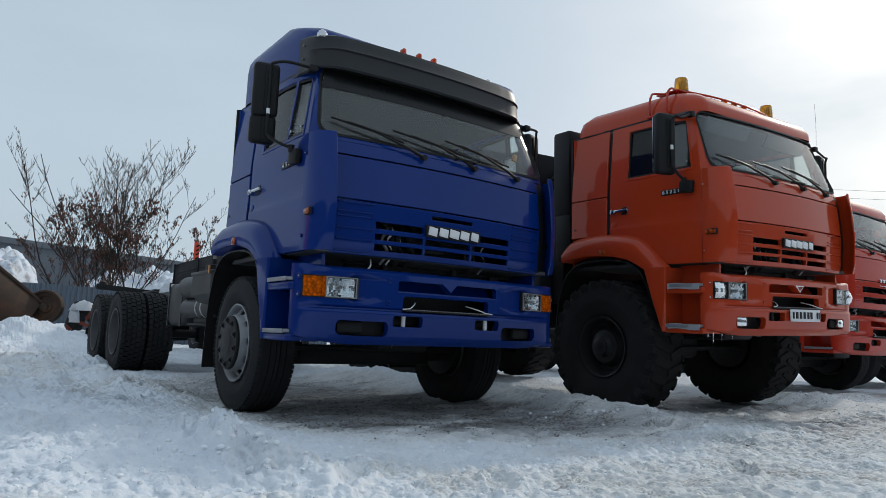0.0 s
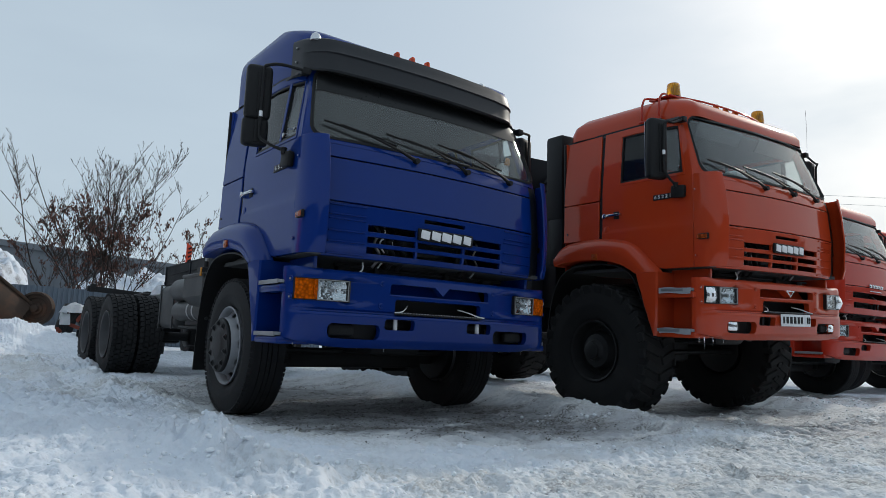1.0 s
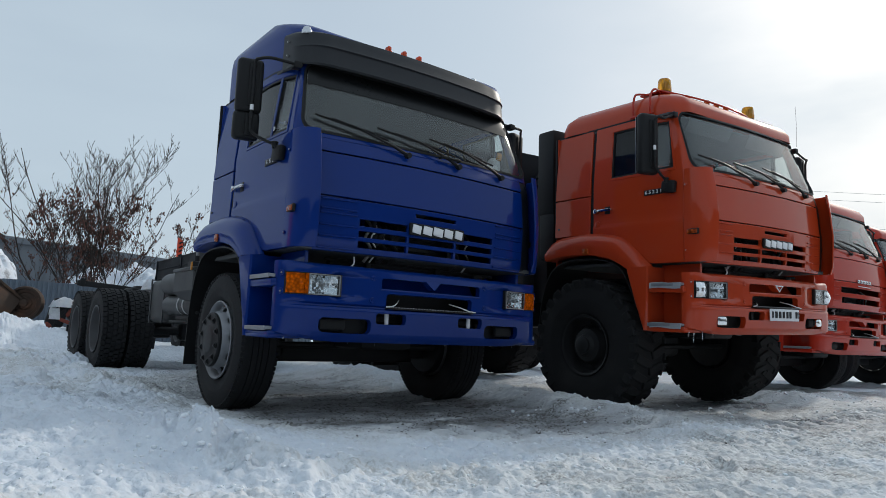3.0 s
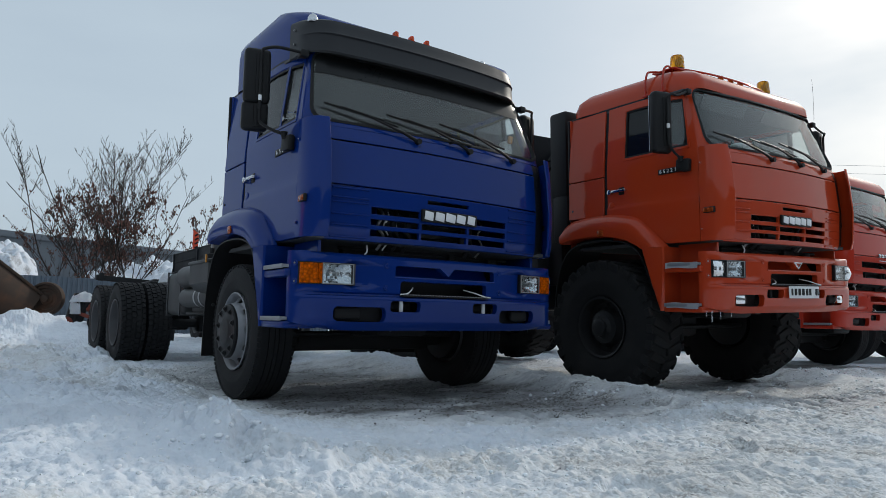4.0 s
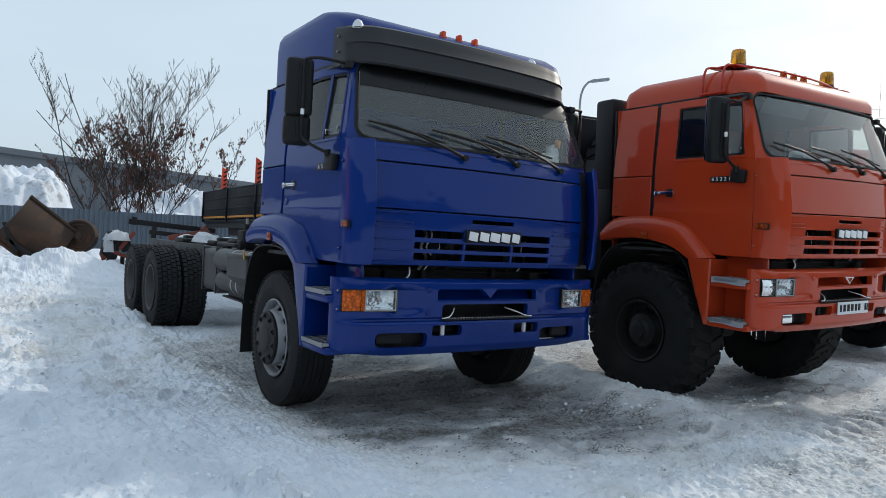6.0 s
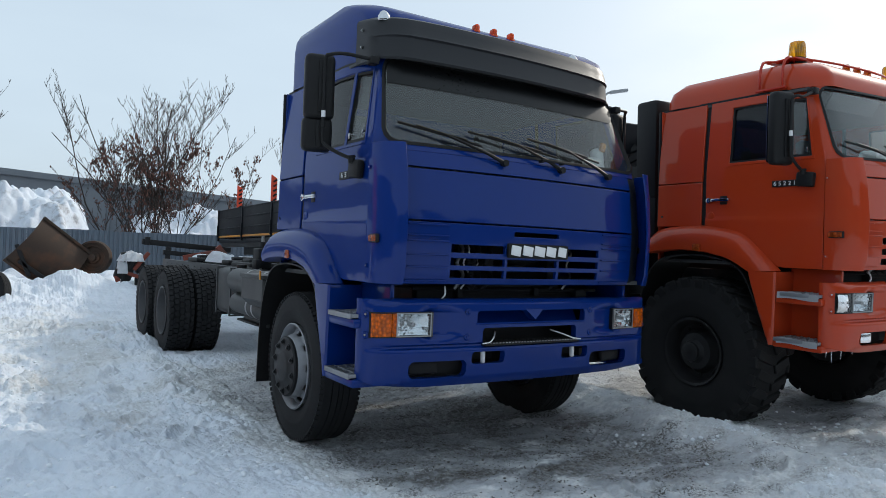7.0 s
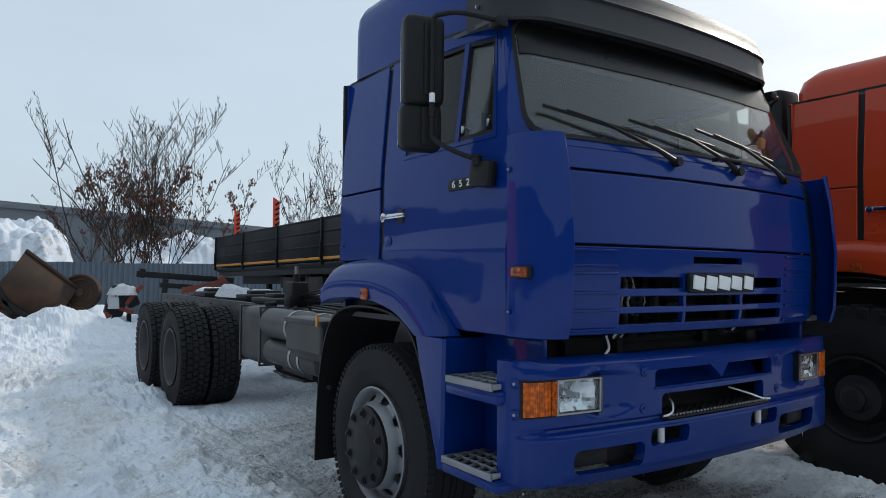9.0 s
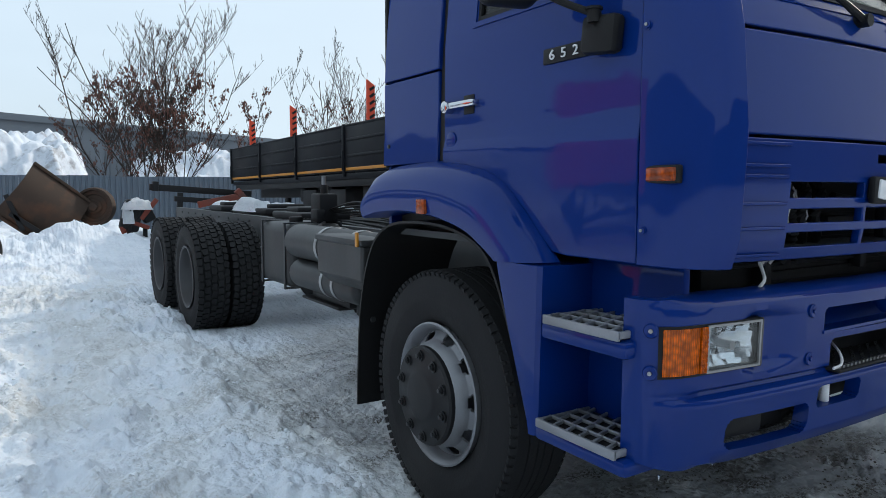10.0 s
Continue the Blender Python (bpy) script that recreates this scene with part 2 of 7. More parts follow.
def snow_material(name, dirty):
    """Snow; with dirty, trodden patches of grey ice and brown grit have shapes of their own."""
    m, n, l, p = nodes_of(name)
    tc = n.new("ShaderNodeTexCoord")

    def noise_of(scale, detail, rough=0.6):
        t = n.new("ShaderNodeTexNoise")
        t.inputs["Scale"].default_value, t.inputs["Detail"].default_value, t.inputs["Roughness"].default_value = scale, detail, rough
        l.new(tc.outputs["Object"], t.inputs["Vector"])
        return t.outputs["Fac"]

    def ranged(v, a, b, c=0.0, d=1.0):
        r = n.new("ShaderNodeMapRange")
        r.inputs["From Min"].default_value, r.inputs["From Max"].default_value = a, b
        r.inputs["To Min"].default_value, r.inputs["To Max"].default_value = c, d
        l.new(v, r.inputs["Value"])
        return r.outputs["Result"]

    def mult(a, b):
        q = n.new("ShaderNodeMath"); q.operation = "MULTIPLY"
        l.new(a, q.inputs[0]); l.new(b, q.inputs[1])
        return q.outputs[0]

    def mixed(fac, a, b):
        q = n.new("ShaderNodeMixRGB")
        l.new(fac, q.inputs["Fac"])
        for s, v in (("Color1", a), ("Color2", b)):
            if isinstance(v, tuple):
                q.inputs[s].default_value = (*v, 1)
            else:
                l.new(v, q.inputs[s])
        return q.outputs["Color"]

    mid, large = noise_of(9, 4, 0.55), noise_of(1.1, 5, 0.55)
    colour = mixed(ranged(mid, 0.35, 0.66), (0.76, 0.80, 0.855), (0.68, 0.725, 0.79))
    if not dirty:
        colour = mixed(ranged(mid, 0.35, 0.66), (0.88, 0.905, 0.935), (0.84, 0.87, 0.905))
    rough = None
    if dirty:
        at = n.new("ShaderNodeAttribute"); at.attribute_name = "trodden"
        trodden = at.outputs["Fac"]
        streak_at = n.new("ShaderNodeMapping")
        streak_at.inputs["Rotation"].default_value = (0, 0, radians(-14))
        streak_at.inputs["Scale"].default_value = (0.95, 1.9, 1.0)
        l.new(tc.outputs["Object"], streak_at.inputs["Vector"])

        def streaks(scale, detail, rough):
            t = n.new("ShaderNodeTexNoise")
            t.inputs["Scale"].default_value, t.inputs["Detail"].default_value, t.inputs["Roughness"].default_value = scale, detail, rough
            l.new(streak_at.outputs["Vector"], t.inputs["Vector"])
            return t.outputs["Fac"]
        colour = mixed(ranged(large, 0.50, 0.66, 0.0, 0.55), colour, (0.57, 0.615, 0.68))
        colour = mixed(ranged(trodden, 0.12, 0.5), colour, (0.70, 0.705, 0.70))
        worn = mult(ranged(trodden, 0.30, 0.62), ranged(streaks(4.0, 4, 0.6), 0.38, 0.52))
        colour = mixed(worn, colour, (0.52, 0.535, 0.555))
        ice = mult(ranged(trodden, 0.62, 0.90), ranged(streaks(2.2, 4, 0.55), 0.36, 0.50))
        colour = mixed(ice, colour, (0.34, 0.35, 0.365))
        wet = mult(ranged(trodden, 0.66, 0.95), mult(ranged(streaks(1.5, 5, 0.6), 0.47, 0.57), ranged(noise_of(26, 4, 0.7), 0.40, 0.54)))
        colour = mixed(wet, colour, (0.15, 0.148, 0.145))
        grit = mult(mult(ranged(trodden, 0.25, 0.70), ranged(streaks(2.4, 5, 0.6), 0.49, 0.60)), ranged(noise_of(60, 4, 0.7), 0.47, 0.55))
        colour = mixed(grit, colour, (0.075, 0.066, 0.056))
        stain = mult(ranged(trodden, 0.06, 0.30), mult(ranged(noise_of(1.9, 4), 0.44, 0.60, 0.0, 0.55), ranged(noise_of(34, 5, 0.7), 0.48, 0.60)))
        colour = mixed(stain, colour, (0.36, 0.35, 0.325))
        bare = n.new("ShaderNodeAttribute"); bare.attribute_name = "bare"
        earth = mult(bare.outputs["Fac"], mult(ranged(noise_of(0.9, 5, 0.6), 0.50, 0.60), ranged(noise_of(3.5, 5, 0.7), 0.46, 0.60, 0.0, 0.6)))
        colour = mixed(earth, colour, (0.13, 0.115, 0.105))
        rough = ranged(ice, 0.0, 1.0, 0.80, 0.42)
    l.new(colour, p.inputs["Base Color"])
    if rough:
        l.new(rough, p.inputs["Roughness"])
    else:
        p.inputs["Roughness"].default_value = 0.8
    p.inputs["Specular IOR Level"].default_value = 0.3
    p.inputs["Subsurface Weight"].default_value = 0.15
    p.inputs["Subsurface Radius"].default_value = (0.8, 0.95, 1.0)
    p.inputs["Subsurface Scale"].default_value = 0.003

    def bumped(height, strength, distance, under=None):
        b = n.new("ShaderNodeBump")
        b.inputs["Strength"].default_value, b.inputs["Distance"].default_value = strength, distance
        l.new(height, b.inputs["Height"])
        if under:
            l.new(under, b.inputs["Normal"])
        return b.outputs["Normal"]

    def crumbs(scale, seed):
        warp, wadd, vor, flip = n.new("ShaderNodeTexNoise"), n.new("ShaderNodeVectorMath"), n.new("ShaderNodeTexVoronoi"), n.new("ShaderNodeMapRange")
        warp.inputs["Scale"].default_value, warp.inputs["Detail"].default_value = scale * 0.8, 1
        wadd.operation = "MULTIPLY_ADD"
        wadd.inputs[1].default_value = (0.9 / scale, 0.9 / scale, 0.9 / scale)
        l.new(tc.outputs["Object"], warp.inputs["Vector"]); l.new(warp.outputs["Color"], wadd.inputs[0]); l.new(tc.outputs["Object"], wadd.inputs[2])
        vor.feature = "SMOOTH_F1"
        vor.inputs["Scale"].default_value, vor.inputs["Smoothness"].default_value = scale, 0.35
        l.new(wadd.outputs["Vector"], vor.inputs["Vector"])
        flip.inputs["From Min"].default_value, flip.inputs["From Max"].default_value = 0.1, 0.62
        flip.inputs["To Min"].default_value, flip.inputs["To Max"].default_value = 1.0, 0.0
        l.new(vor.outputs["Distance"], flip.inputs["Value"])
        return flip.outputs["Result"]

    patches = ranged(noise_of(2.2, 3), 0.40, 0.58, 0.15, 1.0)
    normal = bumped(noise_of(6, 2, 0.4), 0.4, 0.02)
    normal = bumped(mult(crumbs(24, 1), patches), 0.6, 0.014, normal)
    normal = bumped(mult(crumbs(52, 2), ranged(noise_of(3.7, 3), 0.38, 0.6, 0.35, 1.0)), 0.6, 0.006, normal)
    normal = bumped(noise_of(150, 2, 0.5), 0.35, 0.0012, normal)
    l.new(normal, p.inputs["Normal"])
    return m


M["snow_ground"] = snow_material("trodden_snow", True)
M["snow"] = snow_material("clean_snow", False)


# ---- mesh helpers ----
def finish(bm, name, angle=35):
    bmesh.ops.recalc_face_normals(bm, faces=bm.faces)
    return plain(bm, name, angle)


def plain(bm, name, angle=35):
    bm.normal_update()
    lim = radians(angle)
    for e in bm.edges:
        e.smooth = len(e.link_faces) == 2 and e.calc_face_angle(0) < lim
    for f in bm.faces:
        f.smooth = True
    me = bpy.data.meshes.new(name)
    bm.to_mesh(me)
    bm.free()
    return me


def part(name, bm, material, parent=None, label="", bevel=0.0, angle=35):
    me = bm if isinstance(bm, bpy.types.Mesh) else finish(bm, name, angle)
    if not me.materials:
        me.materials.append(M[material])
    ob = new(name, me)
    ob.parent = parent
    if label:
        tagged(ob, label)
    if bevel:
        mod = ob.modifiers.new("edge", "BEVEL")
        mod.width, mod.segments, mod.limit_method, mod.angle_limit = bevel, 2, "ANGLE", radians(40)
    return ob


def thing(name, label, category, m=None, group="", kind=""):
    ob = new(name)
    ob.empty_display_size = 0.3
    if m is not None:
        ob.matrix_basis = m
    return tagged(ob, label, category, group, kind)


def join(a, b):
    me = bpy.data.meshes.new("tmp")
    b.to_mesh(me); b.free()
    a.from_mesh(me)
    bpy.data.meshes.remove(me)
    return a


def joined(*bms):
    a = bms[0]
    for b in bms[1:]:
        join(a, b)
    return a


def box(c, s, bevel=0.0, rot=(0, 0, 0), seg=2):
    bm = bmesh.new()
    bmesh.ops.create_cube(bm, size=1)
    bmesh.ops.scale(bm, vec=s, verts=bm.verts)
    if bevel:
        bmesh.ops.bevel(bm, geom=bm.edges[:], offset=bevel, segments=seg, affect="EDGES", profile=0.5)
    bm.transform(pose(*c, *rot))
    return bm


def cyl(p0, p1, r, seg=20, r2=None, bevel=0.0):
    bm = bmesh.new()
    p0, p1 = Vector(p0), Vector(p1)
    d = p1 - p0
    bmesh.ops.create_cone(bm, cap_ends=True, segments=seg, radius1=r, radius2=r if r2 is None else r2, depth=d.length)
    if bevel:
        es = [e for e in bm.edges if abs(e.verts[0].co.z - e.verts[1].co.z) < 1e-6]
        bmesh.ops.bevel(bm, geom=es, offset=bevel, segments=2, affect="EDGES", profile=0.5)
    bm.transform(Matrix.Translation((p0 + p1) / 2) @ d.to_track_quat("Z", "Y").to_matrix().to_4x4())
    return bm


def tube(pts, r, seg=8, taper=None):
    """A round bar along pts; taper: radii."""
    bm = bmesh.new()
    pts = [Vector(p) for p in pts]
    rings = []
    up = Vector((0.13, 0.21, 0.97))
    for i, p in enumerate(pts):
        d = (pts[min(i + 1, len(pts) - 1)] - pts[max(i - 1, 0)]).normalized()
        a = d.cross(up)
        if a.length < 1e-3:
            a = d.cross(Vector((1, 0, 0)))
        a.normalize()
        b = d.cross(a)
        rr = taper[i] if taper else r
        rings.append([bm.verts.new(p + rr * (math.cos(2 * math.pi * k / seg) * a + math.sin(2 * math.pi * k / seg) * b)) for k in range(seg)])
    for q, w in zip(rings, rings[1:]):
        for k in range(seg):
            bm.faces.new((q[k], q[(k + 1) % seg], w[(k + 1) % seg], w[k]))
    bm.faces.new(rings[0][::-1]); bm.faces.new(rings[-1])
    return bm


def curve_pts(pts, n=6):
    """Smooth points through pts."""
    out = []
    P = [Vector(p) for p in pts]
    for i in range(len(P) - 1):
        a, b, c, d = P[max(i - 1, 0)], P[i], P[i + 1], P[min(i + 2, len(P) - 1)]
        for k in range(n):
            t = k / n
            out.append(0.5 * ((2 * b) + (c - a) * t + (2 * a - 5 * b + 4 * c - d) * t * t + (3 * b - a - 3 * c + d) * t ** 3))
    return out + [P[-1]]


def loft(rows, closed=False, cap=False):
    bm = bmesh.new()
    vs = [[bm.verts.new(p) for p in row] for row in rows]
    for a, b in zip(vs, vs[1:]):
        m = len(a)
        for k in range(m if closed else m - 1):
            q = (a[k], a[(k + 1) % m], b[(k + 1) % m], b[k])
            if len({v.co.to_tuple(6) for v in q}) == 4:
                bm.faces.new(q)
            elif len({v.co.to_tuple(6) for v in q}) == 3:
                seen, tri = set(), []
                for v in q:
                    if v.co.to_tuple(6) not in seen:
                        seen.add(v.co.to_tuple(6)); tri.append(v)
                bm.faces.new(tri)
    if cap:
        bm.faces.new(vs[0][::-1]); bm.faces.new(vs[-1])
    return bm


def thick(bm, t):
    """Gives an open sheet a thickness t, inwards from its normals."""
    bmesh.ops.recalc_face_normals(bm, faces=bm.faces)
    bmesh.ops.solidify(bm, geom=bm.faces[:], thickness=t)
    return bm


def lathe(profile, seg=48, axis="x"):
    """Turns (radius, along) round the axis."""
    rows = []
    for k in range(seg):
        a = 2 * math.pi * k / seg
        if axis == "x":
            rows.append([(h, r * math.cos(a), r * math.sin(a)) for r, h in profile])
        else:
            rows.append([(r * math.cos(a), r * math.sin(a), h) for r, h in profile])
    bm = bmesh.new()
    vs = [[bm.verts.new(p) for p in row] for row in rows]
    for k in range(seg):
        a, b = vs[k], vs[(k + 1) % seg]
        for i in range(len(profile) - 1):
            bm.faces.new((a[i], a[i + 1], b[i + 1], b[i]))
    bmesh.ops.remove_doubles(bm, verts=bm.verts, dist=1e-5)
    return bm


def steps(breaks, most):
    out = []
    for a, b in zip(breaks, breaks[1:]):
        k = max(1, math.ceil((b - a) / most - 1e-6))
        out += [a + (b - a) * i / k for i in range(k)]
    return out + [breaks[-1]]


def sheet(us, vs, holes, fn, depth, step=0.12):
    """A panel over the grid us x vs with rectangular holes (u0, u1, v0, v1); fn(u, v, d) places a point d behind its face."""
    ub = sorted({round(u, 5) for u in us} | {round(h[i], 5) for h in holes for i in (0, 1)})
    vb = sorted({round(v, 5) for v in vs} | {round(h[i], 5) for h in holes for i in (2, 3)})
    ub, vb = steps(ub, step), steps(vb, step)
    nu, nv = len(ub) - 1, len(vb) - 1

    def full(i, j):
        if not (0 <= i < nu and 0 <= j < nv):
            return False
        u, v = (ub[i] + ub[i + 1]) / 2, (vb[j] + vb[j + 1]) / 2
        return not any(h[0] < u < h[1] and h[2] < v < h[3] for h in holes)

    bm = bmesh.new()
    front, back = {}, {}

    def vert(store, i, j, d):
        if (i, j) not in store:
            store[i, j] = bm.verts.new(fn(ub[i], vb[j], d))
        return store[i, j]

    for i in range(nu):
        for j in range(nv):
            if not full(i, j):
                continue
            q = ((i, j), (i + 1, j), (i + 1, j + 1), (i, j + 1))
            bm.faces.new([vert(front, *k, 0) for k in q])
            bm.faces.new([vert(back, *k, depth) for k in q][::-1])
            for (a, b), (di, dj) in zip(((q[0], q[1]), (q[1], q[2]), (q[2], q[3]), (q[3], q[0])), ((0, -1), (1, 0), (0, 1), (-1, 0))):
                if not full(i + di, j + dj):
                    bm.faces.new((vert(front, *b, 0), vert(front, *a, 0), vert(back, *a, depth), vert(back, *b, depth)))
    return bm


def lettering(text, size, extrude=0.002):
    cu = bpy.data.curves.new("lettering", "FONT")
    cu.body, cu.size, cu.extrude, cu.align_x, cu.align_y = text, size, extrude, "CENTER", "CENTER"
    cu.resolution_u = 3
    ob = bpy.data.objects.new("lettering", cu)
    me = bpy.data.meshes.new_from_object(ob)
    bpy.data.objects.remove(ob); bpy.data.curves.remove(cu)
    me.materials.clear()
    return me


# ---- the cab's surfaces, in the truck's own frame: x across, y to the rear, z up from the ground ----
def lerp_table(table, z):
    for (a, p), (b, q) in zip(table, table[1:]):
        if z <= b:
            return p + (q - p) * max(0.0, (z - a)) / (b - a)
    return table[-1][1]


def wrap(u, z, d, y0, w, x0, bow, ry):
    """A point on a front that bows back, rounds its corners and runs on along the sides; u is the way from the middle."""
    s, a = (1 if u >= 0 else -1), abs(u)
    rx, yc = w - x0, y0 + bow
    arc = 1.3 * (rx + ry) / 2 * 1.1
    if a <= x0:
        return (u, y0 + bow * (a / x0) ** 2 + d, z)
    th = min((a - x0) / arc, 1) * math.pi / 2
    x, y = x0 + rx * math.sin(th), yc + ry * (1 - math.cos(th)) + max(0.0, a - x0 - arc)
    return (s * (x - d * math.sin(th)), y + d * math.cos(th), z)


FRONT_Y = [(1.19, 0.085), (1.25, 0.06), (1.58, 0.045), (1.9, 0.075), (2.0, 0.105), (2.04, 0.13), (2.62, 0.335)]
CAB_W = [(1.19, 1.148), (1.58, 1.152), (1.62, 1.143), (2.0, 1.143), (2.63, 1.088)]
CORNER = 0.99


def waist_taper(z):
    return 0.085 * min(max((z - 2.0) / 0.62, 0), 1)


def cab_front(u, z, d=0.0):
    up = min(max((z - 2.0) / 0.1, 0), 1)
    w, x0, ry = lerp_table(CAB_W, z) - waist_taper(z), CORNER - 0.075 * min(max((z - 2.0) / 0.6, 0), 1), 0.125 - 0.035 * up
    if up > 0 and abs(u) > 0.9:
        end = x0 + 0.715 * (w - x0 + ry) + 0.02
        u = math.copysign(0.9 + (abs(u) - 0.9) * (1 + up * ((end - 0.9) / (CORNER_END - 0.9) - 1)), u)
    return wrap(u, z, d, lerp_table(FRONT_Y, z), w, x0, 0.07 - 0.02 * up, ry)


def bumper_face(u, z, d=0.0):
    y0 = lerp_table([(0.565, 0.105), (0.585, 0.09), (0.605, 0.055), (0.79, 0.033), (0.804, 0.040), (0.812, 0.066), (0.822, 0.070), (0.834, 0.056), (1.03, 0.052), (1.075, 0.056), (1.093, 0.072), (1.105, 0.11)], z)
    k = min(max((abs(u) - 1.0) / 0.16, 0), 1)
    return wrap(u, z, d, y0 + (0.05 - y0) * k, 1.205, 1.04, 0.06, 0.11)


def bumper_skin(u, z, d=0.0):
    """The bumper's face with the hollow that runs out beside each headlamp."""
    a = abs(u)
    k = min(max((a - 0.545) / 0.20, 0), 1) * min(max((0.86 - a) / 0.06, 0), 1)
    k *= min(max((z - 0.858) / 0.028, 0), 1) * min(max((1.052 - z) / 0.028, 0), 1)
    low = min(max((0.79 - z) / 0.205, 0), 1)
    z += low * (-0.018 + 0.058 * min(max((a - 0.75) / 0.45, 0), 1) ** 2)
    return bumper_face(u, z, d + 0.026 * k * k * (3 - 2 * k))


def soft_hole(u0, u1, v0, v1, r, n=4):
    """A rectangular opening with rounded corners, as overlapping rectangles."""
    out = []
    for k in range(n):
        a = radians(90 * (k + 0.5) / n)
        p, q = r * (1 - math.cos(a)), r * (1 - math.sin(a))
        out.append((u0 + p, u1 - p, v0 + q, v1 - q))
    return out


BUMPER_END = 1.04 + 1.3 * (0.165 + 0.11) / 2 * 1.1 + 0.03
CORNER_END = CORNER + 1.3 * (0.155 + 0.125) / 2 * 1.1


def slab(u0, u1, v0, v1, face, d=-0.004, depth=0.02, step=0.05):
    return sheet((u0, u1), (v0, v1), (), lambda u, v, k: face(u, v, d + k), depth, step)


def rounded_loop(u0, u1, v0, v1, r, step=0.08):
    """Points round a rectangle whose corners are rounded, always the same number for the same step and size class."""
    out = []
    nu, nv = 26, 8
    sides = (((u1 - r, v0 + r), -90, nv, (u1, v0 + r), (u1, v1 - r)), ((u1 - r, v1 - r), 0, nu, (u1 - r, v1), (u0 + r, v1)), ((u0 + r, v1 - r), 90, nv, (u0, v1 - r), (u0, v0 + r)), ((u0 + r, v0 + r), 180, nu, (u0 + r, v0), (u1 - r, v0)))
    for (cx, cy), a0, n, p, q in sides:
        for k in range(8):
            a = radians(a0 + 90 * k / 8)
            out.append((cx + r * math.cos(a), cy + r * math.sin(a)))
        for k in range(n):
            t = k / n
            out.append((p[0] + (q[0] - p[0]) * t, p[1] + (q[1] - p[1]) * t))
    return out


def ring_sheet(inner, outer, face, d, depth):
    rows = [[face(a[0] + (b[0] - a[0]) * t, a[1] + (b[1] - a[1]) * t, d) for a, b in zip(inner, outer)] for t in (0, 0.35, 0.7, 1)]
    bm = loft(rows, closed=True)
    back = loft([[face(a[0] + (b[0] - a[0]) * t, a[1] + (b[1] - a[1]) * t, d + depth) for a, b in zip(inner, outer)] for t in (0, 0.35, 0.7, 1)], closed=True)
    edge = [loft([[face(*p, d) for p in ring], [face(*p, d + depth) for p in ring]], closed=True) for ring in (inner, outer)]
    bm = joined(bm, back, *edge)
    bmesh.ops.remove_doubles(bm, verts=bm.verts, dist=1e-5)
    bmesh.ops.recalc_face_normals(bm, faces=bm.faces)
    return bm


def mirrored(bm):
    bmesh.ops.scale(bm, vec=(-1, 1, 1), verts=bm.verts)
    bmesh.ops.reverse_faces(bm, faces=bm.faces)
    return bm


def sided(s, make):
    bm = make()
    return mirrored(bm) if s > 0 else bm


# ---- wheels ----
WHEELS = {}


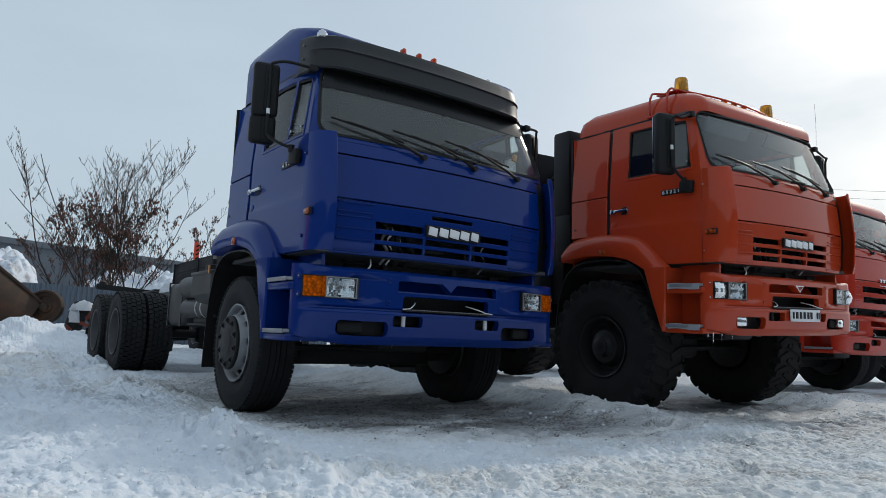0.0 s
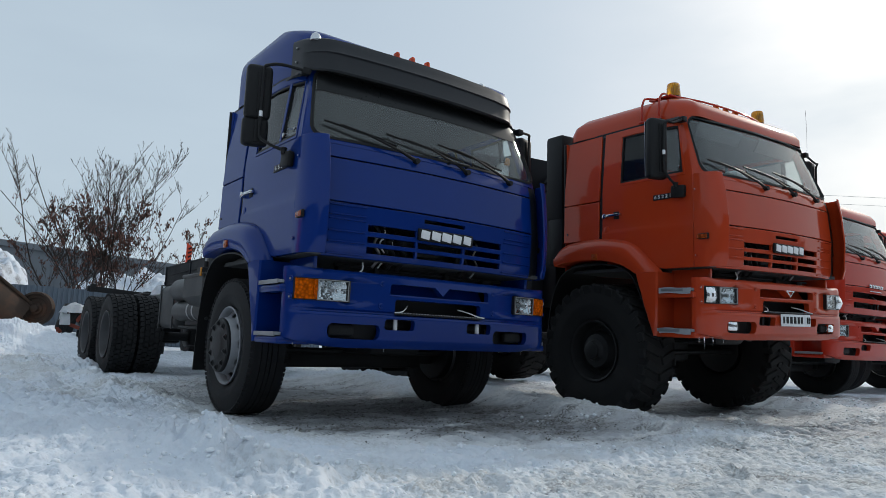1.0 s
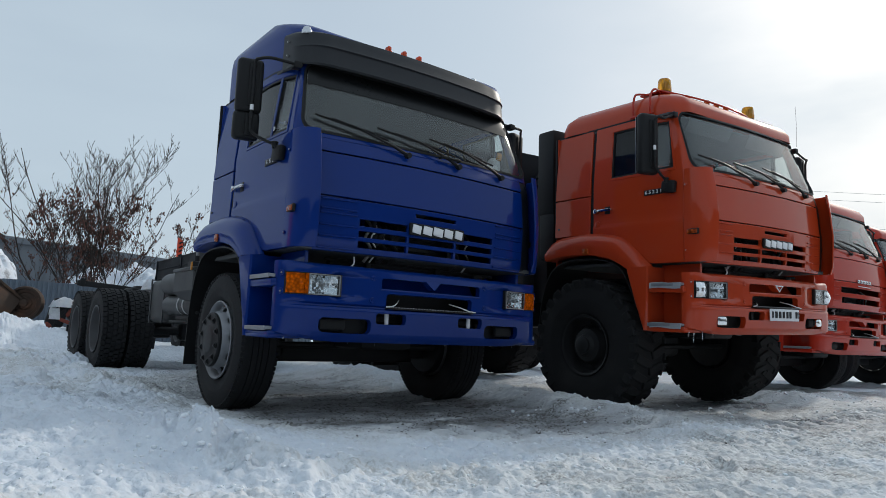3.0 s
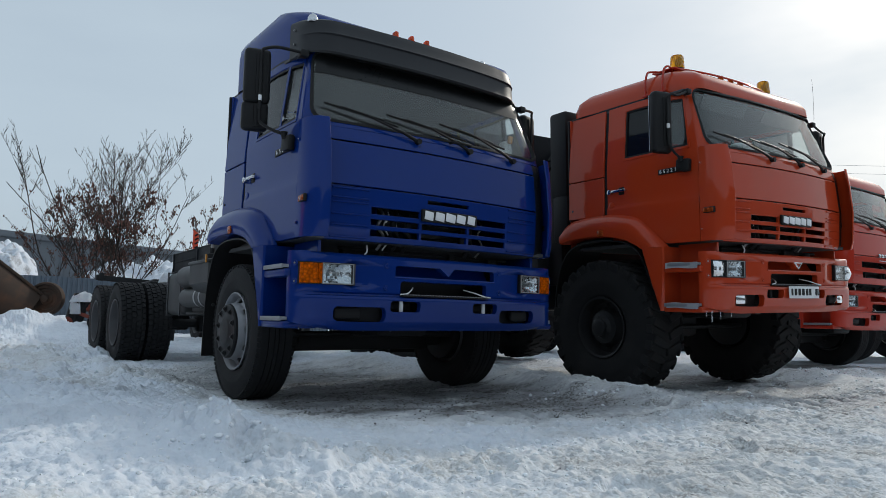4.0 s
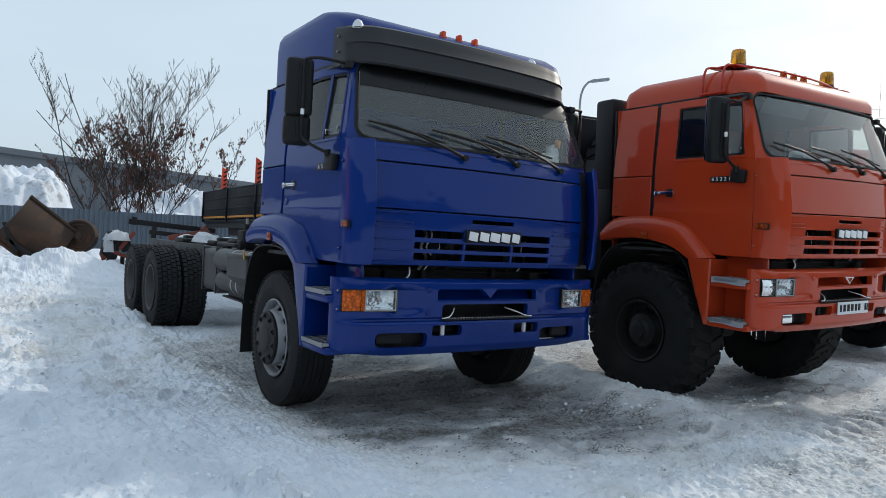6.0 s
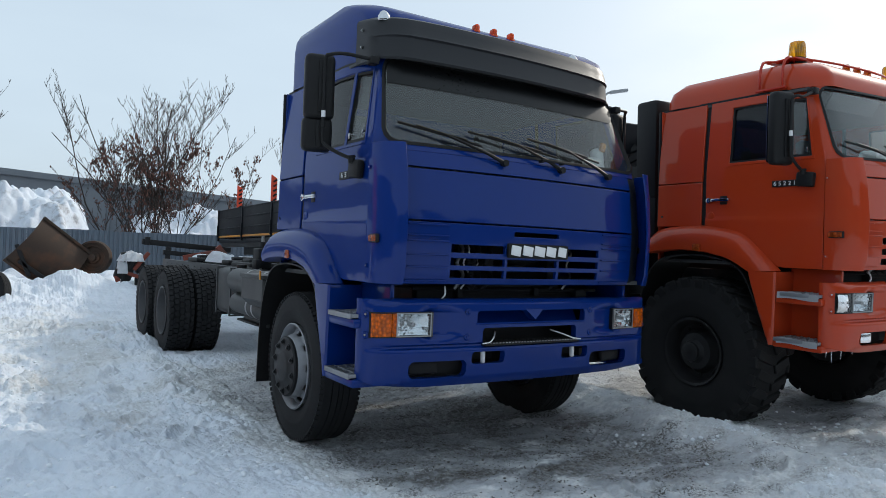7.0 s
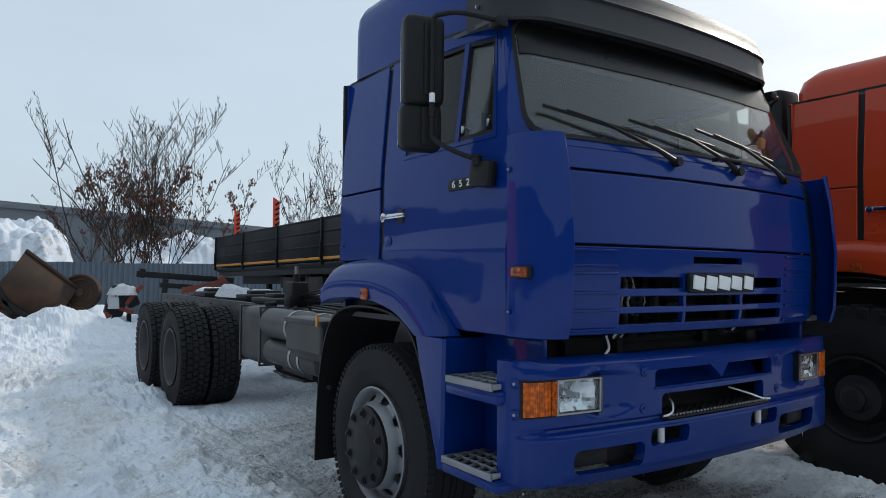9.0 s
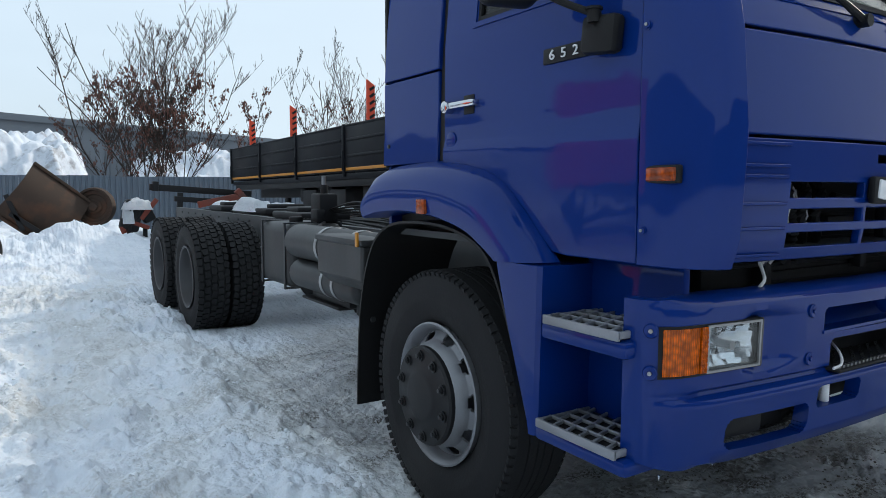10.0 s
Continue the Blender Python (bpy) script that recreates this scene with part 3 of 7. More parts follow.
def tyre_mesh(r, w, rim, style):
    """A tyre round the x axis, its outer side towards -x."""
    h = w / 2
    g = 0.012
    if style == "road":
        tread = []
        for a, b in ((-0.80, -0.44), (-0.38, -0.14), (-0.08, 0.08), (0.14, 0.38), (0.44, 0.80)):
            tread += [(r - g, a * h - 0.004), (r, a * h), (r, b * h), (r - g, b * h + 0.004)]
    else:
        tread = [(r - 0.016, -0.8 * h), (r - 0.012, 0), (r - 0.016, 0.8 * h)]
    left = [(rim - 0.012, -0.62 * h), (rim + 0.006, -0.80 * h), (rim + 0.02, -0.86 * h), (rim + 0.05, -0.93 * h), (rim + (r - rim) * 0.42, -1.0 * h), (rim + (r - rim) * 0.46, -1.008 * h),
            (rim + (r - rim) * 0.5, -1.0 * h), (rim + (r - rim) * 0.75, -0.97 * h), (r - 0.035, -0.92 * h), (r - 0.014, -0.86 * h)]
    right = [(p, -q) for p, q in left][::-1]
    bm = lathe(left + tread + right, 72)
    lugs = []
    if style == "road":            # notched shoulders
        for k in range(84):
            a = 2 * math.pi * k / 84
            for s in (-1, 1):
                b = box((s * 0.85 * h, 0, r - 0.0145), (0.030, 0.026, 0.020), 0.0, (0, s * 22, 0))
                b.transform(Matrix.Rotation(a, 4, "X")); lugs.append(b)
    elif style == "block":         # rows of tread blocks
        n = 46
        for row, (x, wx) in enumerate(((-0.80, 0.30), (-0.41, 0.33), (-0.01, 0.30), (0.39, 0.33), (0.80, 0.30))):
            for k in range(n):
                a = 2 * math.pi * (k + (row % 2) * 0.5 + 0.1 * row) / n
                edge = row in (0, 4)
                b = box((x * h, 0, r - (0.020 if edge else 0.009)), (wx * h, 2 * math.pi * r / n * 0.78, 0.040 if edge else 0.020), 0.0, (0, (-14 if x < 0 else 14) if edge else 0, 8 if row % 2 else -8))
                b.transform(Matrix.Rotation(a, 4, "X")); lugs.append(b)
    else:                          # coarse off-road lugs that run over the shoulder
        n = 26
        for k in range(n):
            for s in (-1, 1):
                a = 2 * math.pi * (k + (0.5 if s > 0 else 0)) / n
                b = joined(box((s * 0.50 * h, 0, r - 0.014), (0.86 * h, 2 * math.pi * r / n * 0.50, 0.040), 0.006, (0, 0, s * 22), 1),
                           box((s * 0.94 * h, -s * 0.035 * s, r - 0.055), (0.14 * h, 2 * math.pi * r / n * 0.55, 0.100), 0.006, (0, s * 16, 0), 1))
                b.transform(Matrix.Rotation(a, 4, "X")); lugs.append(b)
            a = 2 * math.pi * (k + 0.25) / n
            b = box((0, 0, r - 0.014), (0.34 * h, 2 * math.pi * r / n * 0.36, 0.036), 0.004, (0, 0, -20), 1)
            b.transform(Matrix.Rotation(a, 4, "X")); lugs.append(b)
    vs, fs = [], []
    for b in lugs:
        o = len(vs)
        b.verts.index_update()
        vs += [v.co.copy() for v in b.verts]
        fs += [[o + v.index for v in f.verts] for f in b.faces]
        b.free()
    lm = bpy.data.meshes.new("tread")
    lm.from_pydata(vs, [], fs)
    return finish(bm, "tyre", 40), lm


def wheel_meshes(style):
    """Meshes shared by all wheels of a style: tyre, rim, hub and nut."""
    if style in WHEELS:
        return WHEELS[style]
    out = {}
    if style == "front":
        out["tyre"] = tyre_mesh(0.538, 0.31, 0.30, "road")
        ring = lathe([(0.285, 0.14), (0.29, -0.06), (0.296, -0.135), (0.309, -0.142), (0.311, -0.150), (0.303, -0.155), (0.290, -0.146), (0.281, -0.118), (0.272, -0.098)], 64)

        def face(u, v, d):
            x = lerp_table([(0.20, -0.205), (0.215, -0.185), (0.235, -0.130), (0.272, -0.098)], v) + d
            return (x, v * math.cos(u), v * math.sin(u))

        holes = []
        for k in range(10):
            a = 2 * math.pi * (k + 0.5) / 10
            holes += [(a - 0.15, a + 0.15, 0.240, 0.256), (a - 0.13, a + 0.13, 0.234, 0.262), (a - 0.09, a + 0.09, 0.229, 0.267)]
        disc = sheet((0, 2 * math.pi), (0.19, 0.215, 0.235, 0.272), holes, face, 0.012, 0.07)
        bmesh.ops.remove_doubles(disc, verts=disc.verts, dist=1e-4)
        out["rim"] = (finish(joined(ring, disc, cyl((0.02, 0, 0), (0.0, 0, 0), 0.26, 24)), "rim", 40), "silver_rim")
        out["hub"] = (finish(lathe([(0.214, -0.180), (0.214, -0.204), (0.206, -0.214), (0.120, -0.220), (0.110, -0.226), (0.09, -0.230), (0.0, -0.232)], 48), "hub", 30), "hub_black")
        out["nuts"] = (10, 0.174, -0.2175)
    elif style == "rear":
        out["tyre"] = tyre_mesh(0.538, 0.30, 0.30, "block")
        out["rim"] = (finish(lathe([(0.285, 0.14), (0.29, -0.06), (0.296, -0.13), (0.309, -0.138), (0.311, -0.146), (0.303, -0.150), (0.290, -0.142), (0.282, -0.10), (0.272, -0.02), (0.262, 0.01), (0.20, 0.03), (0.14, 0.035), (0.13, 0.0), (0.12, -0.03), (0.0, -0.045)], 64), "rim", 30), "grey_rim")
        out["hub"] = (finish(lathe([(0.128, -0.002), (0.128, -0.03), (0.10, -0.055), (0.06, -0.062), (0.0, -0.064)], 32), "hub", 30), "hub_black")
        out["nuts"] = (10, 0.168, 0.028)
    elif style == "inner":
        out["tyre"] = tyre_mesh(0.538, 0.30, 0.30, "block")
        out["rim"] = (finish(lathe([(0.285, 0.14), (0.30, 0.13), (0.29, -0.1), (0.30, -0.14), (0.10, -0.05), (0.0, -0.05)], 40), "rim", 30), "grey_rim")
    else:                           # off-road
        out["tyre"] = tyre_mesh(0.655, 0.44, 0.29, "lug")
        out["rim"] = (finish(lathe([(0.275, 0.18), (0.275, -0.10), (0.286, -0.185), (0.302, -0.195), (0.300, -0.204), (0.28, -0.195), (0.262, -0.12), (0.25, -0.09), (0.20, -0.085), (0.17, -0.12), (0.16, -0.16), (0.11, -0.175), (0.09, -0.21), (0.0, -0.215)], 56), "rim", 30), "hub_black")
        out["hub"] = (finish(lathe([(0.088, -0.20), (0.085, -0.235), (0.06, -0.25), (0.0, -0.252)], 24), "hub", 30), "hub_black")
        out["nuts"] = (10, 0.215, -0.09)
    nut = joined(cyl((0, 0, 0), (-0.005, 0, 0), 0.024, 16), cyl((-0.005, 0, 0), (-0.013, 0, 0), 0.016, 6), cyl((-0.013, 0, 0), (-0.017, 0, 0), 0.008, 8))
    out["nut"] = finish(nut, "wheel_nut", 30)
    out["stud"] = finish(cyl((-0.012, 0, 0), (-0.021, 0, 0), 0.0085, 8), "stud", 30)
    out["stud"].materials.append(M["frame_grey"])
    out["nut"].materials.append(M["hub_black"])
    for me in out["tyre"]:
        me.materials.append(M["rubber_dark"] if style == "offroad" else M["rubber"])
    for k in ("rim", "hub"):
        if k in out:
            out[k][0].materials.append(M[out[k][1]])
    WHEELS[style] = out
    return out


def wheel(parent, style, x, y, z, side):
    d = wheel_meshes(style)
    w = part("wheel", d["rim"][0], None, parent)
    w.matrix_basis = pose(x, y, z, random.uniform(0, 36) if style != "front" else 14, 0, 0 if side < 0 else 180)
    part("tyre", d["tyre"][0], None, w)
    tagged(part("tread", d["tyre"][1], None, w), kind="stuff")
    if "hub" in d:
        part("hub", d["hub"][0], None, w, "black hub cover")
    if style != "inner":
        part("brake_drum", cyl((0.05, 0, 0), (0.19, 0, 0), 0.262, 28, bevel=0.02), "chassis", w)
    if "nuts" in d:
        n, rad, at = d["nuts"]
        for k in range(n):
            a = 2 * math.pi * k / n
            o = part("wheel_nut", d["nut"], None, w)
            if style == "front":
                part("stud", d["stud"], None, o)
            o.location = (at, rad * math.cos(a), rad * math.sin(a))
    return w


# ---- the cab ----
def arch_low(y):
    """The lower edge of the door, which follows the wheel arch."""
    return lerp_table([(0.24, 1.198), (0.62, 1.198), (0.70, 1.27), (0.80, 1.37), (0.95, 1.47), (1.15, 1.515), (1.4, 1.53)], y)


def side_face(y, z, d, s):
    w = lerp_table(CAB_W, z) - waist_taper(z) * min(max((0.85 - y) / 0.5, 0), 1) ** 1.3
    y += 0.20 * min(max((z - 2.03) / 0.58, 0), 1) * min(max((0.62 - y) / 0.358, 0), 1)
    return (s * (w - d), y, z)


def door_point(y, v, d, s):
    lo = arch_low(y)
    z = lo + (1.62 - lo) * v if v <= 1 else 1.62 + (v - 1) * (2.612 - 1.62)
    return side_face(y, z, d, s)


def door_v(z):
    return 1 + (z - 1.62) / (2.612 - 1.62)


def build_roof(truck, paint, rows):
    rings = []
    for z, hw, yf, yr in rows:
        r = min(0.16, hw * 0.4)
        ring = []
        for cx, cy, a0 in ((hw - r, yr - r, 0), (-hw + r, yr - r, 90), (-hw + r, yf + r, 180), (hw - r, yf + r, 270)):
            for k in range(9):
                a = radians(a0 + 90 * k / 8)
                x, y = cx + r * math.cos(a), cy + r * math.sin(a)
                if y < (yf + yr) / 2 and abs(cx) > 0:
                    y += 0.05 * ((x / hw) ** 2 - 1) if y < yf + 0.02 else 0
                x *= 1 - 0.075 * min(max((0.9 - y) / 0.5, 0), 1)
                ring.append((x, y, z))
        rings.append(ring)
    bm = loft(rings, closed=True)
    top = [v for v in bm.verts if abs(v.co.z - rows[-1][0]) < 1e-5]
    bm.faces.new(sorted(top, key=lambda v: math.atan2(v.co.y - 1.3, v.co.x)))
    return part("roof", bm, paint, truck, angle=50)


def build_mirror(truck, s, ahead, single=False):
    top = 2.50 if single else 2.585
    arm = joined(tube(curve_pts([(-1.075, 0.40, 2.575), (-1.24, 0.45 - ahead / 2, top + 0.008), (-1.31, 0.52 - ahead, top + 0.008), (-1.335, 0.545 - ahead, top - 0.02), (-1.335, 0.55 - ahead, 2.4), (-1.335, 0.55 - ahead, 2.1), (-1.325, 0.54 - ahead, 2.04), (-1.27, 0.47 - ahead / 2, 1.985), (-1.20, 0.40, 1.945)]), 0.0115),
                 cyl((-1.335, 0.55 - ahead, 2.14), (-1.335, 0.55 - ahead, 2.19), 0.015, 12), box((-1.075, 0.41, 2.572), (0.06, 0.07, 0.05), 0.008))
    arm = part("mirror_arm", mirrored(arm) if s > 0 else arm, "black_plastic", truck)
    for zc, h, yc in (((2.27, 0.56, 0.63 - ahead),) if single else ((2.405, 0.41, 0.63 - ahead), (2.108, 0.215, 0.65 - ahead))):
        b = joined(box((-1.335, yc, zc), (0.19, 0.10, h), 0.035, (0, 0, -14), 3), box((-1.335, yc - 0.052, zc), (0.05, 0.02, h * 0.8), 0.008, (0, 0, -14)))
        part("mirror_housing", mirrored(b) if s > 0 else b, "black_plastic", arm)
        g = box((-1.345 + 0.01, yc + 0.052, zc), (0.15, 0.004, h - 0.05), 0.0, (0, 0, -14))
        part("mirror_glass", mirrored(g) if s > 0 else g, "chrome", arm)
    part("clamp_tape", sided(s, lambda: cyl((-1.335, 0.55 - ahead, 2.205), (-1.335, 0.55 - ahead, 2.245), 0.0135, 12)), "white_mark", arm)
    foot = joined(box((-1.175, 0.392, 1.885), (0.055, 0.14, 0.115), 0.018, (6, 0, 0)), cyl((-1.20, 0.40, 1.92), (-1.205, 0.40, 1.965), 0.022, 14), cyl((-1.205, 0.40, 1.955), (-1.205, 0.40, 1.962), 0.028, 14))
    part("mirror_bracket", mirrored(foot) if s > 0 else foot, "black_plastic", truck)


def screw(parent, at, r=0.009, rot=(90, 0, 0), metal="frame_grey"):
    b = joined(cyl((0, 0, -0.004), (0, 0, 0.002), r * 1.3, 12), cyl((0, 0, 0.003), (0, 0, 0.008), r, 8))
    b.transform(pose(*at, *rot))
    part("screw", b, metal, parent)


DEFLECTOR = curve_pts([(1.02, -0.008, 0), (1.085, 0.025, 0), (1.135, 0.10, 0), (1.154, 0.18, 0), (1.157, 0.252, 0)], 5)


def deflector(k, z, d, s):
    """The curved air deflector that stands clear of the cab's corner; k runs from its front edge to the door."""
    t = min(max(k, 0), 1) * (len(DEFLECTOR) - 1)
    i = min(int(t), len(DEFLECTOR) - 2)
    a, b = DEFLECTOR[i], DEFLECTOR[i + 1]
    p = a.lerp(b, t - i)
    n = (b - a).normalized()
    return (s * (p.x - d * n.y), p.y + d * n.x + (lerp_table(FRONT_Y, min(z, 2.0)) - 0.045) * (1 - k), z)


def build_cab(truck, paint, high_roof, digits, variant):
    # front panels
    slots = []
    if variant == "red":
        slots += [(-0.62, 0.62, 1.42, 1.50), (-0.60, 0.60, 1.28, 1.36)]
    else:
        for z0, z1 in ((1.395, 1.445), (1.315, 1.36), (1.238, 1.285)):
            slots += [(-0.655, -0.255, z0, z1), (-0.235, 0.190, z0, z1), (0.212, 0.605, z0, z1)]
        slots.append((-0.19, 0.20, 1.512, 1.541))
    grille = part("grille_panel", sheet((-0.985, 0.985), (1.197, 1.575), slots, cab_front, 0.03, 0.1), paint, truck, bevel=0.004)
    for z in (1.212, 1.296, 1.372, 1.455, 1.487, 1.553):
        for u0, u1 in ((-0.955, -0.68), (0.63, 0.955)):
            part("rib", slab(u0, u1, z, z + 0.011, cab_front, -0.011, 0.014, 0.1), paint, grille, bevel=0.003)
    if variant == "red":
        plate = part("badge_plate", box((0, 0.04, 1.53), (0.40, 0.010, 0.012), 0.003), "chrome", grille)
    else:
        plate = part("badge_plate", box((0.004, 0.036, 1.42), (0.52, 0.024, 0.092), 0.008), "black_plastic", grille, "black badge plate with white bars")
    for k, wx in enumerate((0.088, 0.092, 0.10, 0.092, 0.08)):
        if variant == "red":
            part("bar", box((-0.18 + 0.09 * k, 0.036, 1.60), (wx * 0.75, 0.012, 0.045), 0.003, (0, 8, 0)), "chrome", plate)
        else:
            part("bar", box((-0.196 + 0.1 * k, 0.022, 1.42), (wx * 0.88, 0.01, 0.064), 0.003, (0, 8, 0)), "white_mark", plate)
    part("bonnet_panel", sheet((-0.985, 0.985), (1.585, 1.7, 1.897), (), cab_front, 0.03, 0.09), paint, truck, bevel=0.006)
    part("cowl", sheet((-0.985, 0.985), (1.908, 1.96, 2.03), (), cab_front, 0.03, 0.09), paint, truck, bevel=0.004)
    for s in (-1, 1):
        us = (0.97, CORNER_END) if s > 0 else (-CORNER_END, -0.97)
        # black sheet stands in for the dark gap behind the deflector
        part("corner_gap_sheet", sheet(us, (1.2, 2.0), (), lambda u, v, d: cab_front(u, v, d + 0.004), 0.01, 0.05), "black_plastic", truck)
        cp = part("corner_panel", sheet((0, 0.5, 1), (1.197, 1.6, 2.03), (), lambda k, v, d: deflector(k, v, d, s), 0.014, 0.09), paint, truck, bevel=0.003)
        for z in (1.30, 1.885):
            x, y, _ = deflector(0.9, z, -0.002, s)
            screw(cp, (x, y, z), 0.011, (90, 0, 78 * s), paint)
            screw(cp, (x + 0.003 * s, y, z), 0.005, (90, 0, 78 * s), "steel")
        lamp = sided(s, lambda: joined(box((-1.150, 0.170, 1.462), (0.024, 0.130, 0.052), 0.006, (0, 0, -6))))
        part("side_marker_bezel", lamp, "black_plastic", cp)
        part("side_marker_lens", sided(s, lambda: box((-1.160, 0.168, 1.462), (0.014, 0.114, 0.040), 0.006, (0, 0, -6))), "marker_lens", cp, "orange side marker lens")
    # windscreen frame and glass
    opening = rounded_loop(-1.085, 1.085, 2.043, 2.618, 0.10)
    ws = part("windscreen_frame", ring_sheet(opening, rounded_loop(-CORNER_END, CORNER_END, 2.006, 2.624, 0.002), cab_front, 0.0, 0.035), paint, truck)
    rub = ring_sheet(rounded_loop(-1.066, 1.066, 2.060, 2.602, 0.085), rounded_loop(-1.088, 1.088, 2.040, 2.620, 0.102), cab_front, -0.006, 0.03)
    part("windscreen_seal", rub, "black_plastic", ws, "black rubber seal")
    gp = part("windscreen_glass", sheet((-1.082, 1.082), (2.05, 2.614), (), lambda u, v, d: cab_front(u, v, d + 0.010), 0.005, 0.1), "glass", ws, "tinted glass pane")
    gp.visible_shadow = False
    # sides
    for s in (-1, 1):
        win = [(0.365, 1.09, door_v(2.07), door_v(2.54))]
        bm = sheet((0.262, 0.365, 1.09, 1.318), (0, 1, door_v(2.612)), win, lambda y, v, d: door_point(y, v, d, s), 0.035, 0.07)
        door = part("door", bm, paint, truck, bevel=0.004)
        seal = sheet((0.363, 1.092), (2.066, 2.544), [(0.385, 0.625, 2.088, 2.522), (0.665, 1.075, 2.084, 2.526)], lambda y, v, d: side_face(y, v, d + 0.002, s), 0.03, 0.2)
        part("window_frame", seal, "black_plastic", door, "black window frame")
        part("window_surround", sheet((0.345, 1.115), (2.045, 2.565), [(0.362, 1.094, 2.064, 2.546)], lambda y, v, d: side_face(y, v, d - 0.006, s), 0.01, 0.2), paint, door)
        part("quarter_pillar", sheet((0.630, 0.660), (2.066, 2.544), (), lambda y, v, d: side_face(y, v, d - 0.003, s), 0.025, 0.3), paint, door)
        for nm, y0, y1, gm in (("window_glass", 0.65, 1.08, "side_glass"), ("quarter_glass", 0.375, 0.640, "glass")):
            g = part(nm, sheet((y0, y1), (2.075, 2.535), (), lambda y, v, d: side_face(y, v, d + 0.014, s), 0.004, 0.3), gm, door, "side window glass")
            g.visible_shadow = False
        for y in (0.415, 0.605):
            part("vent_catch", sided(s, lambda: joined(cyl((-1.08, y, 2.13), (-1.128, y, 2.13), 0.008, 8), box((-1.130, y, 2.12), (0.008, 0.012, 0.035), 0.003))), "chrome", door)
        part("handle_recess", sided(s, lambda: box((-1.142, 1.135, 1.754), (0.012, 0.07, 0.075), 0.004)), "black_plastic", door)
        hb = lambda: joined(box((-1.168, 1.17, 1.756), (0.018, 0.20, 0.028), 0.008, (0, 0, 0)), cyl((-1.14, 1.265, 1.753), (-1.182, 1.265, 1.753), 0.026, 18, bevel=0.005), cyl((-1.182, 1.265, 1.753), (-1.185, 1.265, 1.753), 0.010, 10), box((-1.155, 1.08, 1.756), (0.03, 0.022, 0.024), 0.005))
        part("handle", sided(s, hb), "chrome", door, "chrome door handle")
        part("cover_disc", sided(s, lambda: cyl((-1.14, 1.262, 1.62), (-1.149, 1.262, 1.62), 0.036, 24, bevel=0.003)), paint, door)
        # badge with the model figures
        part("badge", sided(s, lambda: box((-1.147, 0.545, 1.865), (0.010, 0.285, 0.052), 0.004)), "black_plastic", door, "black figure badge")
        pitch = 0.056 if len(digits) < 5 else 0.041
        for k, ch in enumerate(digits):
            me = lettering(ch, 0.046)
            me.materials.append(M["white_mark"])
            fig = part("figure", me, None, door, "white figure")
            fig.matrix_basis = pose(s * 1.155, 0.555 + s * pitch * (k - (len(digits) - 1) / 2), 1.865, 90, 0, 90 * s) @ Matrix.Diagonal((1.2, 1, 1, 1))
        # side panels behind the door
        part("door_seal", sheet((1.318, 1.362), (1.52, 2.612), (), lambda y, v, d: side_face(y, v, d + 0.014, s), 0.02, 0.4), "black_plastic", truck, "black door seal")
        for z0, z1 in ((1.53, 1.917), (1.927, 2.612)):
            q = part("rear_side_panel", sheet((1.364, 1.855), (z0, z1), (), lambda y, v, d: side_face(y, v, d, s), 0.03, 0.25), paint, truck, bevel=0.005)
        screw(q, (s * 1.147, 1.80, 1.62), rot=(0, 90 * s, 0))
        part("rear_edge_seal", sided(s, lambda: box((-1.108, 1.868, 2.07), (0.040, 0.022, 1.09), 0.006)), "black_plastic", truck)
        part("gutter", sheet((0.45, 1.87), (2.612, 2.63), (), lambda y, v, d: side_face(y, v, d + 0.004, s), 0.02, 0.4), "black_plastic", truck)
        part("lower_side", sheet((1.36, 1.86), (1.20, 1.53), (), lambda y, v, d: side_face(y, v, d + 0.10, s), 0.02, 0.4), "chassis", truck)
        build_mirror(truck, s, 0.0 if high_roof else 0.13, not high_roof)
    # back wall, floor, lining
    part("back_wall", box((0, 1.865, 1.91), (2.22, 0.03, 1.42), 0.01), paint, truck)
    part("cab_floor", box((0, 1.0, 1.215), (2.2, 1.7, 0.03)), "interior", truck)
    part("headliner", box((0, 1.15, 2.60), (2.16, 1.40, 0.02)), "interior", truck)
    for s in (-1, 1):
        part("door_lining", sided(s, lambda: box((-1.095, 0.80, 1.83), (0.02, 1.0, 0.44), 0.008)), "interior", truck)
        seat = joined(box((s * 0.62, 1.15, 1.60), (0.52, 0.5, 0.14), 0.05, (5, 0, 0)), box((s * 0.62, 1.42, 1.96), (0.50, 0.14, 0.68), 0.05, (-10, 0, 0)), box((s * 0.62, 1.47, 2.36), (0.28, 0.10, 0.18), 0.04, (-8, 0, 0)))
        part("seat", seat, "seat", truck)
        part("sun_flap", box((s * 0.5, 0.42, 2.53), (0.7, 0.02, 0.14), 0.006, (28, 0, 0)), "interior", truck)
    part("dashboard", joined(box((0, 0.42, 1.88), (2.06, 0.46, 0.20), 0.05), box((0.55, 0.52, 1.99), (0.5, 0.18, 0.10), 0.04)), "dash", truck)
    ring = lathe([(0.228 + 0.014 * math.cos(a), 0.014 * math.sin(a)) for a in [2 * math.pi * k / 8 for k in range(9)]], 36, "z")
    for k in range(3):
        a = radians(90 + 120 * k)
        join(ring, cyl((0, 0, 0), (0.22 * math.cos(a), 0.22 * math.sin(a), 0), 0.012, 8))
    ring.transform(pose(0.6, 0.78, 2.02, 28, 0, 0))
    part("steering_wheel", ring, "black_plastic", truck)
